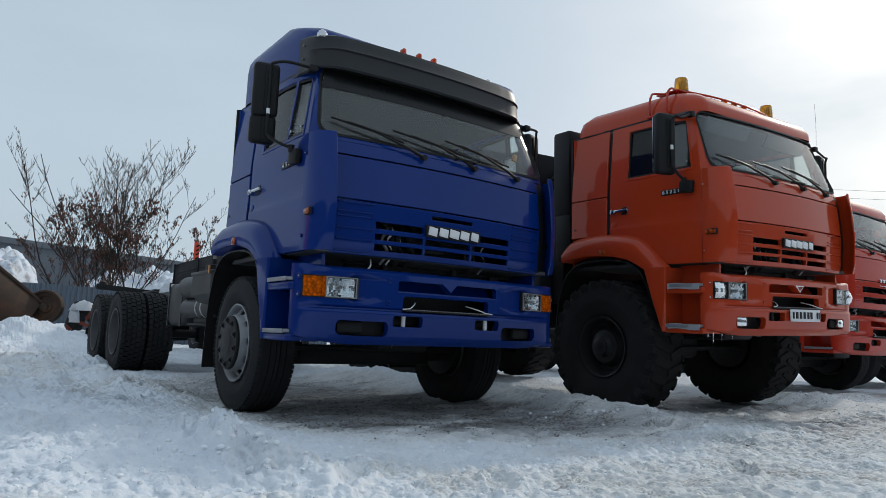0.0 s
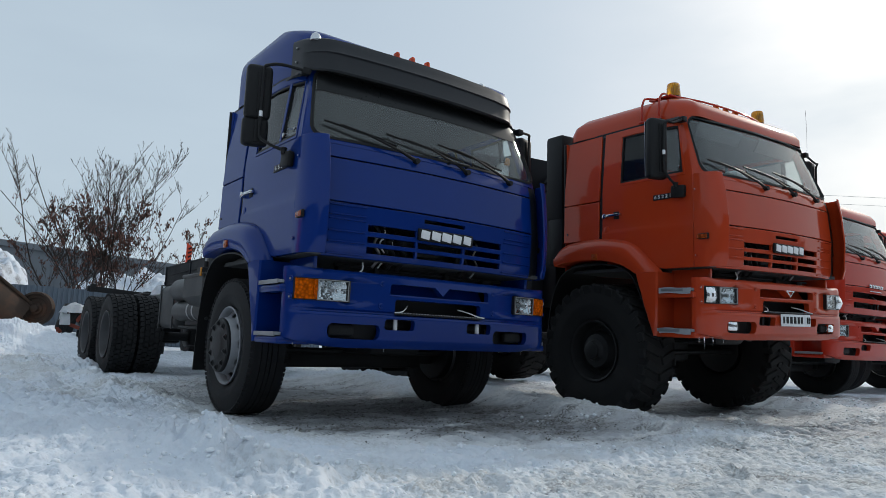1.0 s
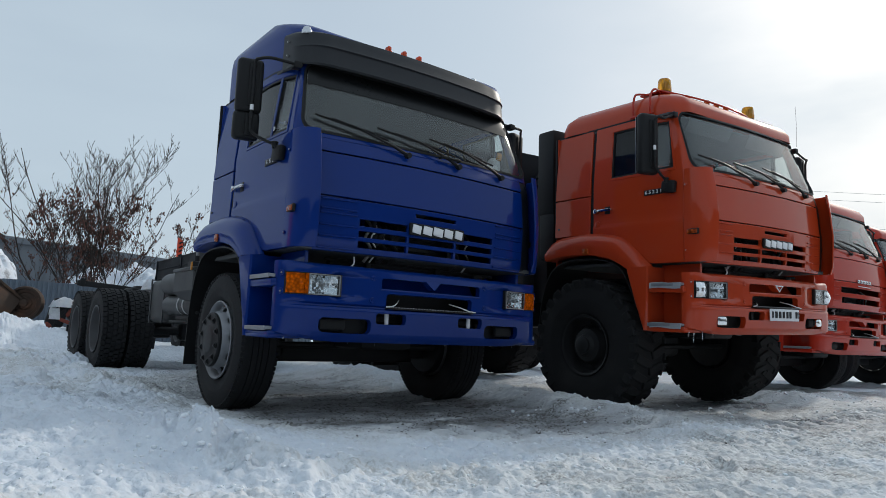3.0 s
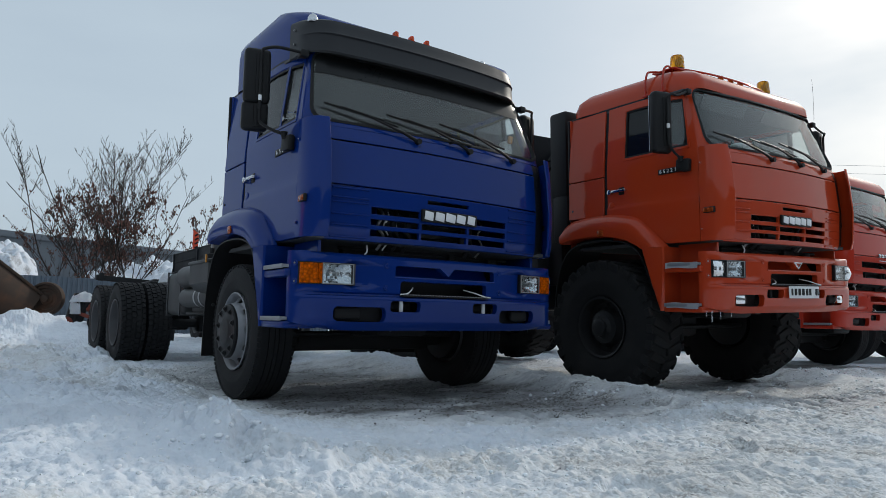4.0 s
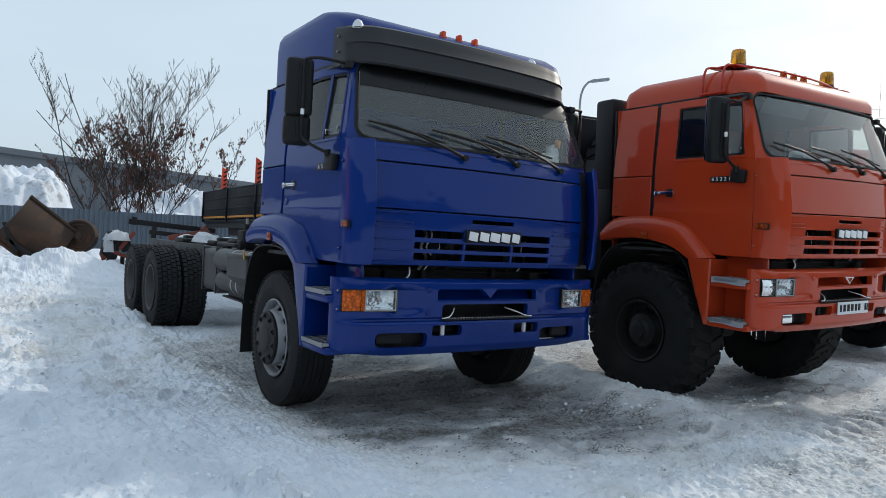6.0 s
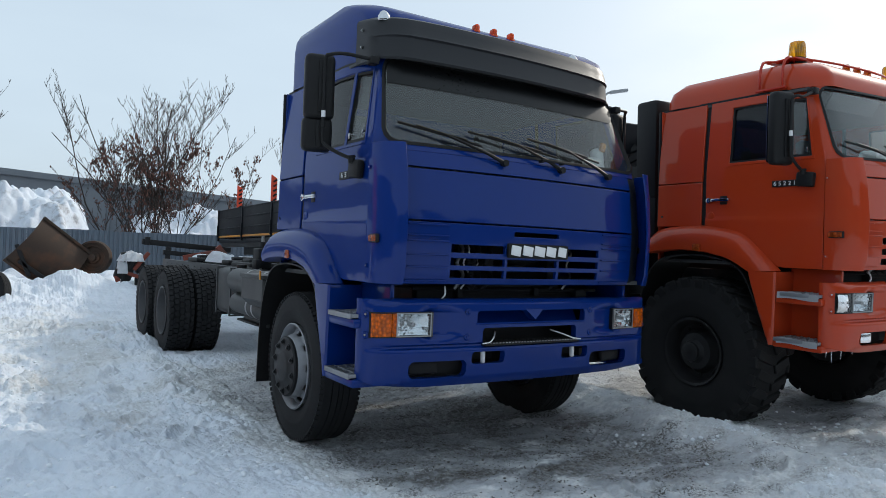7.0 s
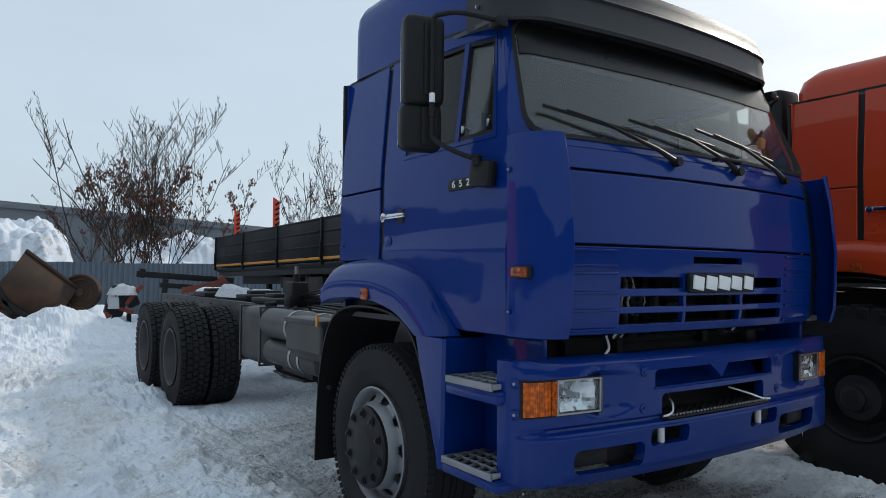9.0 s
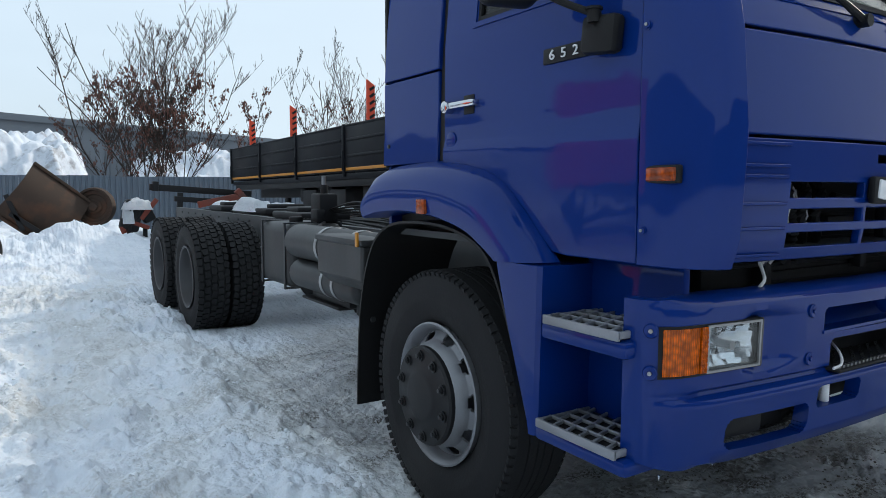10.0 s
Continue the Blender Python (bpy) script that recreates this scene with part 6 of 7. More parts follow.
def beacon(parent, x, y, z):
    b = part("beacon_base", joined(cyl((x, y, z), (x, y, z + 0.045), 0.075, 24, bevel=0.008), cyl((x, y, z + 0.045), (x, y, z + 0.06), 0.066, 24)), "black_plastic", parent)
    part("beacon_dome", lathe([(0.066, 0.0), (0.070, 0.01), (0.062, 0.118), (0.054, 0.134), (0.035, 0.141), (0.0, 0.143)], 28, "z"), "beacon", b, "amber beacon dome").matrix_basis = pose(x, y, z + 0.058)
    part("beacon_lamp", joined(cyl((x, y, z + 0.06), (x, y, z + 0.15), 0.014, 12), box((x, y - 0.02, z + 0.13), (0.05, 0.02, 0.07), 0.008)), "machine_dark", b)


beacon(orange_truck, -0.70, 0.78, 2.90)
beacon(orange_truck, 0.80, 0.78, 2.905)
rack = []
for x in (-1.0, 1.0):
    for y in (0.86, 0.66):
        rack.append(tube(curve_pts([(x * 1.08, y, 2.63), (x * 1.09, y, 2.74), (x * 1.06, y, 2.86), (x * 0.97, y + 0.01, 2.905), (x * 0.7, 0.80, 2.92)], 6), 0.011, 8))
    rack.append(box((x * 1.085, 0.76, 2.645), (0.03, 0.26, 0.02), 0.004))
    rack.append(box((x * 0.74, 0.82, 2.925), (0.26, 0.26, 0.014), 0.003))
rack.append(tube(curve_pts([(-0.80, 0.72, 2.935), (-0.4, 0.64, 2.93), (0, 0.62, 2.93), (0.4, 0.64, 2.93), (0.80, 0.72, 2.935)], 5), 0.010, 8))
part("beacon_rack", joined(*rack), "red", orange_truck, "painted tube rack for beacons")
for x in (-0.17, 0.0, 0.17):
    part("roof_marker", joined(cyl((x, 0.66, 2.87), (x, 0.66, 2.955), 0.036, 14, 0.026, 0.008)), "amber", orange_truck, "amber roof marker lamp")
part("aerial", tube([(1.02, 0.35, 2.6), (1.025, 0.35, 2.85), (1.03, 0.36, 3.06)], 0.0016, 6), "black_plastic", orange_truck)
part("fuel_tank", box((-0.84, 2.78, 0.95), (0.62, 0.85, 0.78), 0.06), "chassis", orange_truck, "black fuel tank beside the frame")
# unseen body and block, added to shade the snow with a sunlit slit between
body = part("shade_body", joined(box((0, 6.18, 2.15), (2.30, 4.84, 1.56), 0.02), box((0, 6.18, 1.34), (2.34, 4.88, 0.10), 0.01)), "board", orange_truck, "unseen dark body added behind the cab to cast shade")
for y in (4.1, 5.1, 6.1, 7.1, 8.1):
    for sx in (-1, 1):
        part("body_post", box((sx * 1.165, y, 2.15), (0.05, 0.08, 1.56), 0.008), "board", body)
part("shade_block", box((0, 2.92, 1.85), (2.26, 0.42, 1.66), 0.03), "board", orange_truck, "unseen dark block added between cab and body to cast shade")
part("air_intake", joined(box((-0.98, 2.06, 2.28), (0.26, 0.26, 0.96), 0.04), box((-0.9, 2.05, 1.6), (0.4, 0.24, 0.6), 0.05)), "black_plastic", orange_truck, "black plastic air intake stack")
sp = wheel(orange_truck, "offroad", -0.2, 2.35, 1.95, -1)
sp.matrix_basis = pose(-0.25, 2.38, 1.95, 0, 0, 90)
part("spare_carrier", joined(box((-0.2, 2.2, 1.6), (1.5, 0.08, 1.2), 0.02), box((-0.95, 2.3, 1.5), (0.06, 0.3, 1.3), 0.015), box((0.6, 2.3, 1.5), (0.06, 0.3, 1.3), 0.015)), "chassis", orange_truck)
# plate with bars, straps of torn film on the steps, papers in the cab
npl = part("number_plate", box((0.06, 0.018, 0.755), (0.52, 0.008, 0.112), 0.004), "plate_white", orange_truck, "white number plate with dark bars")
for x, w in ((-0.155, 0.035), (-0.095, 0.05), (-0.03, 0.05), (0.035, 0.05), (0.10, 0.045), (0.155, 0.045), (0.262, 0.03), (0.295, 0.02)):
    part("bar", box((x, 0.012, 0.757), (w * 0.8, 0.004, 0.062), 0.001), "black_plastic", npl)
for z, h in ((1.0, 0.035), (0.645, 0.03)):
    bm = loft([[(-1.262 - 0.008 * math.sin(9 * y + z), y, z + dz + 0.006 * math.sin(17 * y)) for y in [0.22 + 0.03 * i for i in range(12)]] for dz in (0.015, -0.01, -h)])
    part("torn_film", thick(bm, 0.002), "film", orange_truck, "torn white protective film on the step")
for k in range(4):
    x, ln = -1.18 + 0.11 * k + 0.04 * math.sin(5 * k), 0.05 + 0.07 * (k * 37 % 10) / 10
    part("icicle", cyl((x, 0.2, 0.592), (x, 0.2, 0.592 - ln), 0.006, 7, 0.001), "ice", orange_truck)
for k in range(10):
    x, ln = -1.15 + 0.23 * k + 0.03 * math.sin(7 * k), 0.015 + 0.035 * (k * 53 % 10) / 10
    part("icicle", cyl((x, 0.15, 0.59), (x, 0.15, 0.59 - ln), 0.004, 6, 0.001), "ice", blue_truck)
part("dashboard_clutter", joined(box((-0.45, 0.27, 2.08), (0.3, 0.14, 0.08), 0.03, (0, 8, 10)), box((-0.18, 0.28, 2.07), (0.2, 0.12, 0.05), 0.02, (0, -6, -15))), "paper", orange_truck, "crumpled white papers on the dashboard")

part("dashboard_bag", joined(box((0.84, 0.40, 2.07), (0.17, 0.15, 0.20), 0.06, (0, 6, 12), 3), box((0.90, 0.42, 2.18), (0.10, 0.10, 0.14), 0.04, (0, -10, 0), 3)), "paper", blue_truck, "pale crumpled bag behind the windscreen")
part("dashboard_tag", box((0.90, 0.36, 2.25), (0.05, 0.03, 0.07), 0.012, (0, 12, 0)), "yellow", blue_truck, "small yellow tag behind the windscreen")

red_truck = build_truck("truck", "red-orange truck with chrome badge bars and smooth tyres", pose(7.58, -0.08, 0.02, 0, 0, -1), "red", "red")
build_chassis(red_truck, (4.9, 6.3), 7.5, 1.325, "road", 0.51)
for x in (-0.17, 0.0, 0.17):
    part("roof_marker", joined(cyl((x, 0.70, 2.87), (x, 0.70, 2.925), 0.035, 14, 0.028, 0.008)), "red_lens", red_truck)
far_truck = build_truck("truck", "red-orange truck at the far end of the row", pose(11.3, 0.35, 0.03, 0, 0, -1), "red", "red")
build_chassis(far_truck, (4.9, 6.3), 7.5, 1.325, "road", 0.51)


# ---- the flatbed parked behind ----
bed = thing("flatbed_trailer", "dark grey flatbed trailer with steel sideboards and a yellow stripe", "trailer", pose(2.4, 8.0, 0, -0.75, 0, 0))
part("bed_floor", box((1.22, 4.4, 1.66), (2.44, 9.3, 0.10), 0.01), "board", bed)
for k in range(4):
    y0, y1 = -0.28 + 2.36 * k, 2.0 + 2.36 * k
    for x in (0.0, 2.44):
        pn = part("sideboard", box((x, (y0 + y1) / 2, 2.14), (0.03, y1 - y0, 0.80), 0.006), "board", bed)
        for z in (2.02, 2.30):
            part("pressed_rib", box((x - 0.018 if x < 1 else x + 0.018, (y0 + y1) / 2, z), (0.03, y1 - y0 - 0.16, 0.05), 0.014), "board", pn)
        part("top_rail", box((x, (y0 + y1) / 2, 2.545), (0.05, y1 - y0, 0.04), 0.008), "board", pn)
        part("stripe", box((x - 0.017 if x < 1 else x + 0.017, (y0 + y1) / 2, 1.79), (0.006, y1 - y0 - 0.08, 0.05), 0.001), "yellow", pn, "yellow reflective stripe")
        part("board_post", joined(box((x - 0.01, y1 + 0.04, 2.12), (0.06, 0.08, 0.92), 0.01), box((x - 0.045, y1 + 0.04, 1.95), (0.02, 0.05, 0.34), 0.006)), "board", bed)
part("tailboard", box((1.22, 9.16, 2.14), (2.44, 0.03, 0.80), 0.006), "board", bed)
part("headboard", box((1.22, -0.3, 2.2), (2.44, 0.04, 0.95), 0.006), "board", bed)
for s in (0.75, 1.7):
    part("main_beam", box((s, 4.4, 1.45), (0.12, 9.0, 0.32), 0.01), "chassis", bed)
part("under_rail", box((0.05, 4.4, 1.55), (0.06, 9.0, 0.12), 0.01), "chassis", bed)
for y in (5.6, 7.0):
    for s in (-1, 1):
        wheel(bed, "rear", 1.22 + s * 1.0, y, 0.55, s)
    part("axle", joined(cyl((0.4, y, 0.55), (2.05, y, 0.55), 0.07, 14), box((0.75, y, 0.95), (0.1, 0.2, 0.8), 0.02), box((1.7, y, 0.95), (0.1, 0.2, 0.8), 0.02)), "chassis", bed)
for y in (1.0, 2.6, 4.0):
    part("under_box", joined(box((0.35, y, 1.2), (0.5, 0.7, 0.5), 0.03), box((0.3, y + 0.5, 1.35), (0.3, 0.3, 0.3), 0.04)), "chassis", bed)
for i in (0, 1):
    part("landing_leg", box((0.4 + 1.6 * i, 0.6, 0.7), (0.12, 0.12, 1.4), 0.01), "chassis", bed)
stake = None
for x, y, top in ((3.2, 17.9, 3.33), (3.2, 14.7, 3.40), (3.2, 10.6, 3.47)):
    if stake is None:
        stake = thing("marker_stake", "red steel stake with dark slanting bars standing on the flatbed", "stake", pose(x, y, top - 1.65), group="stakes on the flatbed")
        bm = loft([[(-0.08, 0, z0), (0.08, 0, z0), (0.08, 0.05, z0), (-0.08, 0.05, z0)] if z0 < 1 else [(-0.08, 0, 1.65), (0.08, 0, 1.55), (0.08, 0.05, 1.55), (-0.08, 0.05, 1.65)] for z0 in (0.0, 1.6)], closed=True, cap=True)
        part("post", bm, "stake_red", stake, bevel=0.004)
        for k in range(9):
            part("slanting_bar", box((0.02, -0.003, 0.45 + 0.13 * k), (0.12, 0.008, 0.050), 0.0, (0, -35, 0)), "machine_dark", stake)
    else:
        copy_thing(stake, pose(x, y, top - 1.65))


# ---- red box trailer across the yard ----
van = thing("box_trailer", "red box trailer parked across the yard, mirrored in blue paint", "trailer", pose(-10.2, 8.9, 0, 0, 0, 46))
part("box_body", box((0, 3.0, 2.50), (2.5, 6.0, 2.4), 0.03), "stake_red", van)
for y in (0.6, 1.8, 3.0, 4.2, 5.4):
    for sx in (-1, 1):
        part("body_rib", box((sx * 1.262, y, 2.50), (0.03, 0.08, 2.36), 0.008), "stake_red", van)
for sx in (-0.45, 0.45):
    part("main_beam", box((sx, 3.0, 1.2), (0.12, 5.8, 0.30), 0.01), "chassis", van)
for y in (3.6, 4.8):
    for sx in (-1, 1):
        wheel(van, "rear", sx * 1.0, y, 0.55, sx)
    part("axle", joined(cyl((-0.85, y, 0.55), (0.85, y, 0.55), 0.07, 14), box((-0.45, y, 0.85), (0.1, 0.2, 0.6), 0.02), box((0.45, y, 0.85), (0.1, 0.2, 0.6), 0.02)), "chassis", van)
for sx in (-0.8, 0.8):
    part("landing_leg", joined(box((sx, 0.7, 0.7), (0.12, 0.12, 1.4), 0.01), box((sx * 0.75, 0.7, 1.25), (0.5, 0.1, 0.1), 0.01)), "chassis", van)


# ---- fence, bank and grey wall ----
fence = tagged(new("fence"), "blue-grey corrugated sheet-metal fence", "fence", kind="structure")
for k in range(22):
    x0 = -16 + 1.135 * k
    pts = []
    for i in range(8):
        a = x0 + 1.15 * i / 8
        pts += [(a, 0.0), (a + 0.045, 0.0), (a + 0.062, -0.028), (a + 0.125, -0.028)]
    rows = [[(x, 20.0 + dy, z) for x, dy in pts] for z in (-0.1, 1.755 + 0.012 * math.sin(k * 2.1))]
    part("fence_sheet", thick(loft(rows), 0.004), "fence", fence, angle=20)
part("fence_rail", joined(box((-3.4, 20.06, 0.5), (25, 0.04, 0.05)), box((-3.4, 20.06, 1.4), (25, 0.04, 0.05))), "frame_grey", fence)

wall = tagged(new("wall_far"), "long grey sheet-clad wall on a snowy bank", "wall", kind="structure")
for k in range(16):
    x0, w = -40 + 6 * k, 6.0
    z1 = 5.5 - 0.052 * (x0 + 15)
    part("wall_panel", joined(box((x0 + w / 2, 40, (z1 + 1.5) / 2), (w, 0.2, z1 - 1.5), 0.02, (0, 0.0, 0)), box((x0 + 0.1, 39.86, (z1 + 1.5) / 2), (0.12, 0.1, z1 - 1.5), 0.01)), "grey_wall", wall)
part("coping", box((5, 39.95, 4.60), (96, 0.5, 0.34), 0.02, (0, 2.98, 0)), "grey_wall", wall)


# ---- rusty plough blade, snowed-up machine ----
by = 15.8
blade = thing("plough_blade", "rusted steel blade half sunk in a snow heap", "scrap metal", pose(-1.98, by, 1.0, 0, 38, 12) @ Matrix.Scale(1.32, 4))
rows = [[(-0.52 + 1.04 * i / 8, -0.10 + 0.20 * ((j / 6) * 2 - 1) ** 2, -0.50 + 1.0 * j / 6) for i in range(9)] for j in range(7)]
part("plate", thick(loft(rows), 0.03), "rust", blade)
for z in (-0.5, 0.5):
    part("edge_bar", box((0, 0.08, z), (1.06, 0.06, 0.05), 0.01), "rust", blade)
for x in (-0.3, 0.3):
    part("stiffener", box((x, 0.16, 0), (0.05, 0.12, 0.9), 0.01), "rust", blade)
arm = thing("steel_drum", "rusty round steel disc lying on edge in the snow", "scrap metal", pose(-0.98, by + 0.35, 1.0, 0, 0, 62) @ Matrix.Scale(1.35, 4))
part("disc", lathe([(0.0, -0.05), (0.11, -0.05), (0.13, -0.02), (0.19, -0.02), (0.21, -0.05), (0.26, -0.05), (0.275, -0.09), (0.31, -0.09), (0.32, -0.05), (0.32, 0.04), (0.0, 0.04)], 40, "x"), "rust", arm)
part("boss", cyl((-0.12, 0, 0), (0.14, 0, 0), 0.07, 18, bevel=0.01), "rust", arm)
leg = thing("steel_beam", "dark bent steel beam leaning out of the snow", "scrap metal", pose(-2.2, by - 0.15, 0.45, 0, 0, 0))
part("beam", joined(box((0, 0, 0.1), (1.1, 0.12, 0.10), 0.015, (0, 38, 0)), box((-0.35, 0, 0.45), (0.10, 0.12, 0.8), 0.015, (0, -20, 0))), "machine_dark", leg)
mach = thing("old_machine", "small old engine with faded red parts under a cap of snow", "machine", pose(-0.17, by, 0.16) @ Matrix.Scale(1.15, 4))
part("casing", joined(box((-0.1, 0, 0.55), (0.34, 0.4, 0.62), 0.06, (0, 14, 0)), box((0.16, 0.02, 0.62), (0.24, 0.3, 0.42), 0.05, (0, -25, 0))), "machine_dark", mach)
part("red_arm", joined(box((0.20, -0.16, 0.68), (0.09, 0.06, 0.5), 0.012, (0, 38, 0)), box((-0.28, -0.16, 0.28), (0.10, 0.06, 0.14), 0.012, (0, -20, 0)), box((0.05, -0.18, 0.36), (0.3, 0.05, 0.08), 0.012, (0, 20, 0))), "old_paint", mach)
part("pipe", tube(curve_pts([(-0.2, -0.2, 0.1), (-0.15, -0.22, 0.4), (0.0, -0.2, 0.6), (0.1, -0.18, 0.85)]), 0.035, 8), "machine_dark", mach)
part("stand", joined(box((-0.15, -0.05, 0.12), (0.08, 0.1, 0.34), 0.01, (0, 10, 0)), box((0.15, 0.05, 0.12), (0.08, 0.1, 0.34), 0.01)), "machine_dark", mach)
snow_cap("snow_lump", -0.15, by - 0.06, 0.93, 0.62, 0.55, 0.24, 31, "thick cap of snow draped over an old machine")
snow_cap("snow_lump", -0.38, by - 0.16, 0.62, 0.26, 0.36, 0.34, 32, "snow slumped down the side of an old machine")
boom = thing("steel_channel", "long dark steel channel with red bracket laid behind the frame", "scrap metal", pose(0.7, 12.5, 1.22, 0, 4, 0))
part("channel", joined(box((-0.2, 0, 0.14), (1.9, 0.10, 0.12), 0.01), box((-1.05, 0, 0.16), (0.10, 0.16, 0.18), 0.01)), "machine_dark", boom)
part("red_bracket", joined(box((0.1, -0.2, -0.02), (0.85, 0.10, 0.12), 0.012, (0, -16, 0)), box((0.5, -0.2, 0.10), (0.28, 0.12, 0.12), 0.012, (0, 45, 0))), "old_paint", boom)
part("trestle", joined(box((-0.6, 0, -0.55), (0.1, 0.1, 1.25), 0.01), box((0.6, 0, -0.55), (0.1, 0.1, 1.25), 0.01), box((0, 0, -0.05), (1.4, 0.12, 0.10), 0.01)), "machine_dark", boom)


scrap = thing("scrap_rubber_ring", "worn muddy tyre propped on edge in the snow", "scrap tyre", pose(-3.27, 13.5, height_at(-3.27, 13.5) - 0.02, 0, 12, 60))
rubber, lugs = tyre_mesh(0.50, 0.28, 0.28, "road")
part("casing", rubber, "rubber", scrap)
tagged(part("tread", lugs, "rubber", scrap), kind="stuff")


# ---- bare shrubs behind the fence ----
def shrub(name, label, base, stems, tall, wide, leaves, seed):
    rr = random.Random(seed)
    V, F, tips = [], [], []

    def rod(pts, r0, r1, seg):
        up = Vector((0.2, 0.3, 0.93))
        o = len(V)
        for i, p in enumerate(pts):
            d = (pts[min(i + 1, len(pts) - 1)] - pts[max(i - 1, 0)]).normalized()
            a = d.cross(up)
            a = a.normalized() if a.length > 1e-3 else Vector((1, 0, 0))
            b = d.cross(a)
            r = r0 + (r1 - r0) * i / (len(pts) - 1)
            for k in range(seg):
                t = 2 * math.pi * k / seg
                V.append(p + r * (math.cos(t) * a + math.sin(t) * b))
        for i in range(len(pts) - 1):
            for k in range(seg):
                F.append((o + i * seg + k, o + i * seg + (k + 1) % seg, o + (i + 1) * seg + (k + 1) % seg, o + (i + 1) * seg + k))

    def grow(p, d, length, r, level):
        n = 7 if level == 0 else 5
        pts, q, e = [p.copy()], p.copy(), d.normalized()
        for i in range(n):
            e = (e + Vector((rr.gauss(0, 0.07), rr.gauss(0, 0.07), 0.05 + 0.05 * level + rr.gauss(0, 0.04)))).normalized()
            q = q + e * length / n
            pts.append(q.copy())
        rod(pts, max(r, 0.007), max(r * 0.42, 0.0050), 5 if level == 0 else 4 if level == 1 else 3)
        for i in range(1, n + 1):
            tips.append((pts[i], level))
        if level < 3:
            for k in range((11, 6, 3)[level]):
                at = rr.uniform(0.18 if level == 0 else 0.12, 0.97)
                i = min(int(at * n), n - 1)
                b = pts[i].lerp(pts[i + 1], at * n - i)
                side = Vector((rr.gauss(0, 1), rr.gauss(0, 1), 0)).normalized()
                ax = (pts[i + 1] - pts[i]).normalized()
                grow(b, ax * 0.75 + side * rr.uniform(0.5, 0.95) + Vector((0, 0, 0.15)), length * rr.uniform(0.22, 0.44) * (1.15 - 0.5 * at), r * (0.50 if level else 0.42) * (1.1 - 0.4 * at), level + 1)

    for k in range(stems):
        a = rr.uniform(0, 2 * math.pi)
        lean = rr.uniform(0.05, 1.0) ** 0.8
        p = Vector((rr.gauss(0, 0.35 + 0.5 * (stems > 20)), rr.gauss(0, 0.3), 0))
        grow(p, Vector((math.cos(a) * lean * wide, math.sin(a) * lean * wide * 0.7, 1.0)), tall * rr.uniform(0.62, 1.0) * (1 - 0.15 * lean), rr.uniform(0.017, 0.033), 0)
    t = thing(name, label, "shrub", pose(*base))
    me = bpy.data.meshes.new("stem")
    me.from_pydata(V, [], F)
    me.shade_smooth()
    me.materials.append(M["bark"])
    tagged(part("branching_stem", me, None, t), kind="stuff")
    LV, LF = [], []
    low = [p for p, lv in tips if lv >= 1 and 0.08 * tall < p.z < 0.60 * tall and noise.noise(p * 1.4 + Vector((seed, 0, 0))) > -0.05]
    for k in range(leaves):
        c = rr.choice(low) + Vector((rr.gauss(0, 0.05), rr.gauss(0, 0.05), -abs(rr.gauss(0, 0.05))))
        s = rr.uniform(0.03, 0.075)
        m = Euler((rr.uniform(0.6, 2.5), rr.uniform(-0.7, 0.7), rr.uniform(0, 6.3))).to_matrix()
        o = len(LV)
        for q in ((0, -s, 0), (0.5 * s, -0.2 * s, 0.18 * s), (0.35 * s, 0.6 * s, 0.1 * s), (0, s, 0.25 * s), (-0.4 * s, 0.5 * s, 0.12 * s), (-0.5 * s, -0.2 * s, 0.15 * s)):
            LV.append(c + m @ Vector(q))
        LF += [(o, o + 1, o + 2, o + 3), (o, o + 3, o + 4, o + 5)]
    if leaves:
        lm = bpy.data.meshes.new("dry_leaves")
        lm.from_pydata(LV, [], LF)
        lm.materials.append(M["leaf"])
        tagged(part("dry_foliage", lm, None, t, "clusters of dry brown leaves"), kind="stuff")
    return t


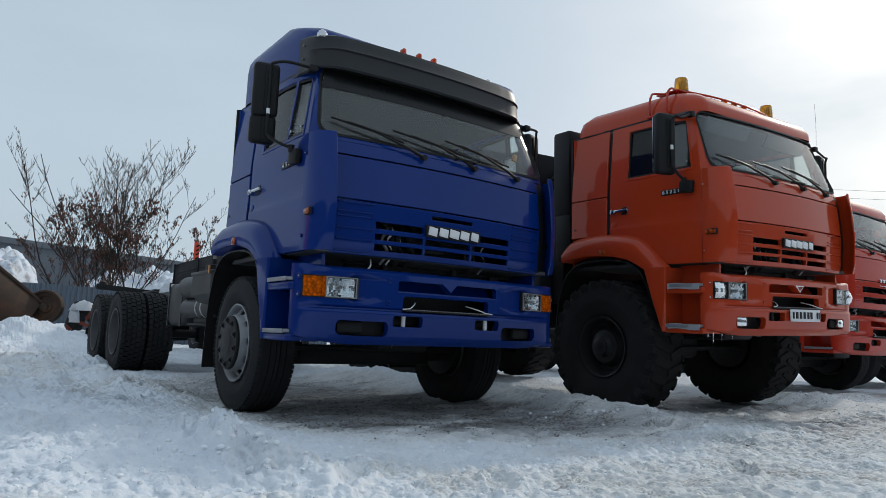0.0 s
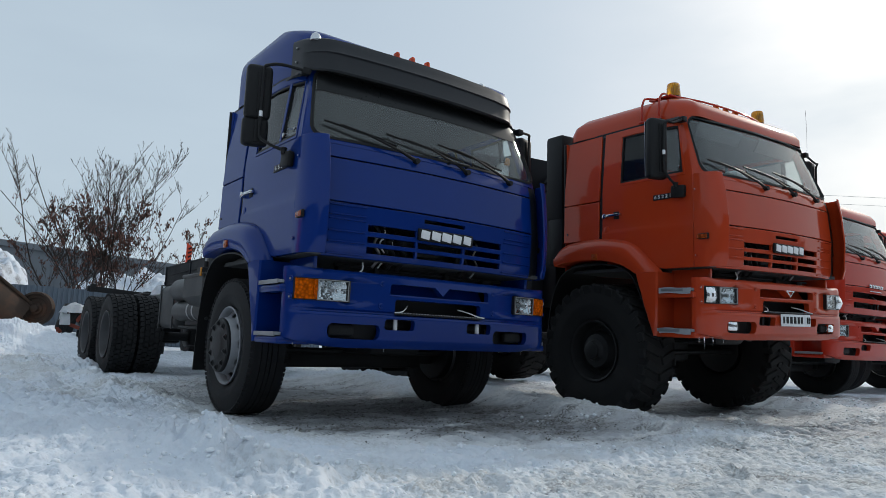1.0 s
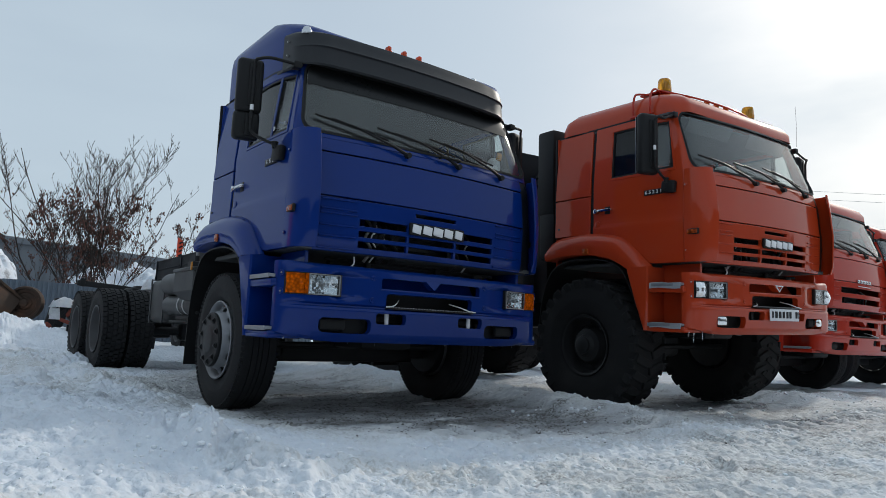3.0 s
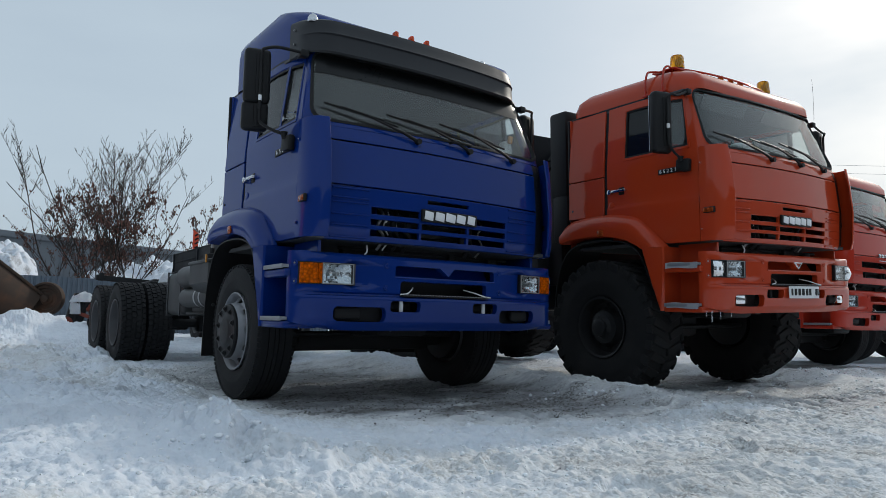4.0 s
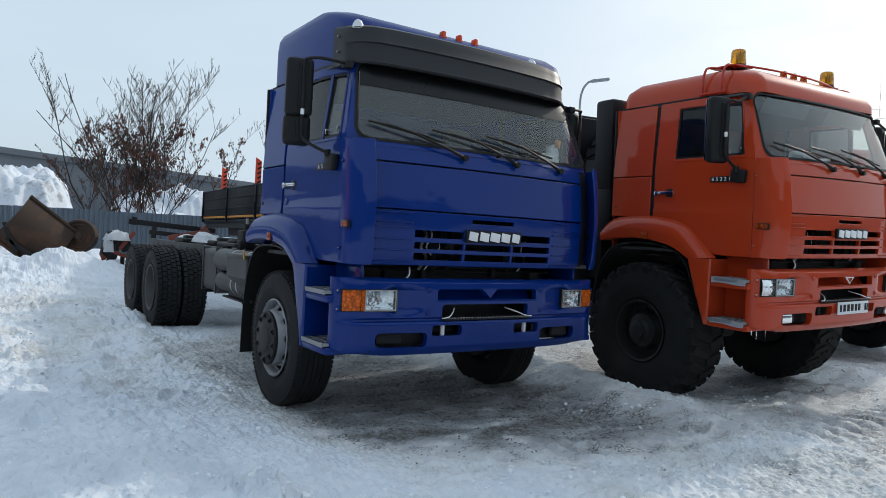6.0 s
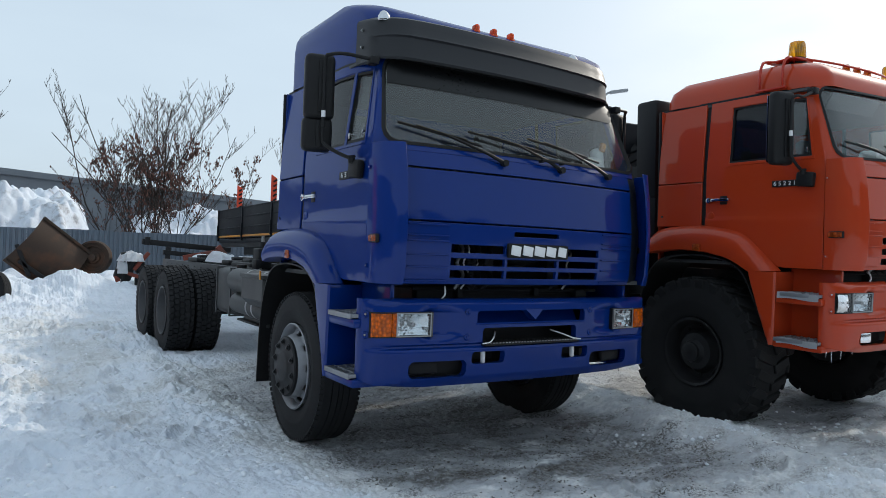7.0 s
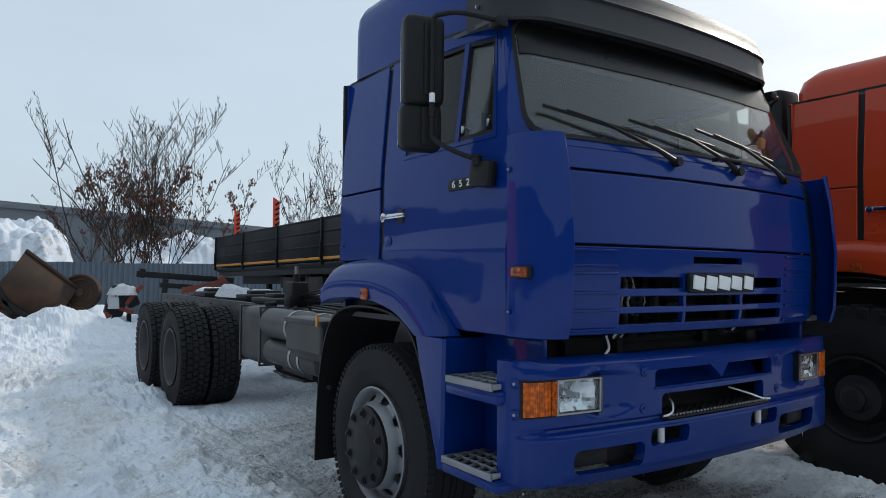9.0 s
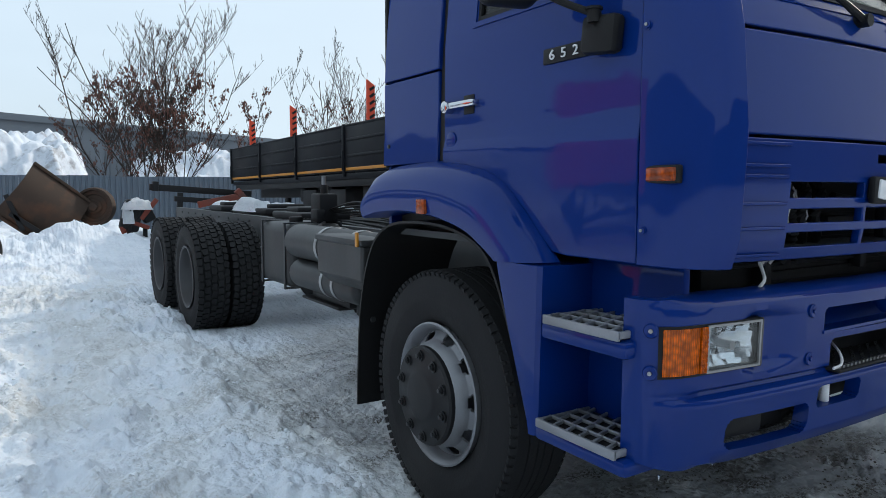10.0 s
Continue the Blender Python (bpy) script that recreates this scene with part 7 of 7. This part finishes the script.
shrub("shrub", "tall bare shrub with dry brown leaves low down, behind the fence", (1.75, 23.5, 0.5), 22, 7.8, 0.70, 4400, 23)
shrub("shrub", "thin bare shrub with a few dry leaves behind the fence", (8.1, 24.5, 1.2), 5, 6.0, 0.4, 350, 12)
shrub("shrub", "thin bare shrub with a few dry leaves behind the fence", (10.3, 25.0, 1.2), 5, 6.6, 0.4, 120, 13)

shrub("shrub", "bare leafless shrub behind the corner of the fence", (-4.5, 23.8, 0.6), 9, 6.4, 0.6, 350, 31)

# ---- street lamp and wires ----
lamp = thing("street_lamp", "grey metal street lamp with a curved arm", "street lamp", pose(18.9, 19.1, 0, 0, 0, 0))
part("mast", tube(curve_pts([(0.6, -0.34, 0), (0.6, -0.34, 4), (0.61, -0.34, 7.6), (0.68, -0.38, 8.5), (0.9, -0.5, 8.92), (1.15, -0.64, 9.04)]), 0.05, 10), "lamp_metal", lamp)
part("lamp_head", joined(box((1.4, -0.78, 9.08), (0.85, 0.24, 0.14), 0.05, (0, -10, -30))), "lamp_metal", lamp)
line = thing("power_pole", "far timber power pole carrying thin wires", "utility pole", pose(32.0, 14.4, 0))
part("pole", cyl((0, 0, 0), (0, 0, 9.2), 0.14, 12, 0.10), "bark", line)
part("cross_arm", box((0, 0, 8.6), (0.12, 2.0, 0.12), 0.02), "bark", line)
for z in (7.2, 8.66, 9.1):
    part("wire", tube([(6.5 * i, -5.0 * i, z - 0.5 * math.sin(math.pi * i / 10) + 0.06 * i) for i in range(11)], 0.009, 5), "lamp_metal", line)

# ---- unseen dark walls that close the yard behind the camera, added for paint reflections ----
yard = tagged(new("wall_south"), "unseen long dark wall added across the yard for reflections", "wall", kind="structure")
skyline = ((-33, 4.6), (-8, 4.8), (1, 7.4), (13, 7.6), (21, 5.4), (34, 5.8), (46, 8.2), (60, 5.6), (75, 5.2))
part("reflected_wall", loft([[(x, -24, -0.1), (x, -24, h), (x, -24.5, h), (x, -24.5, -0.1)] for x, h in skyline], closed=True, cap=True), "far_wall", yard)
west = tagged(new("wall_west"), "unseen long dark wall added beside the yard for reflections", "wall", kind="structure")
part("reflected_wall", joined(box((-27, 4, 2.9), (0.4, 56, 6.0)), box((-27, 4, 5.95), (0.7, 56.4, 0.12))), "far_wall", west)
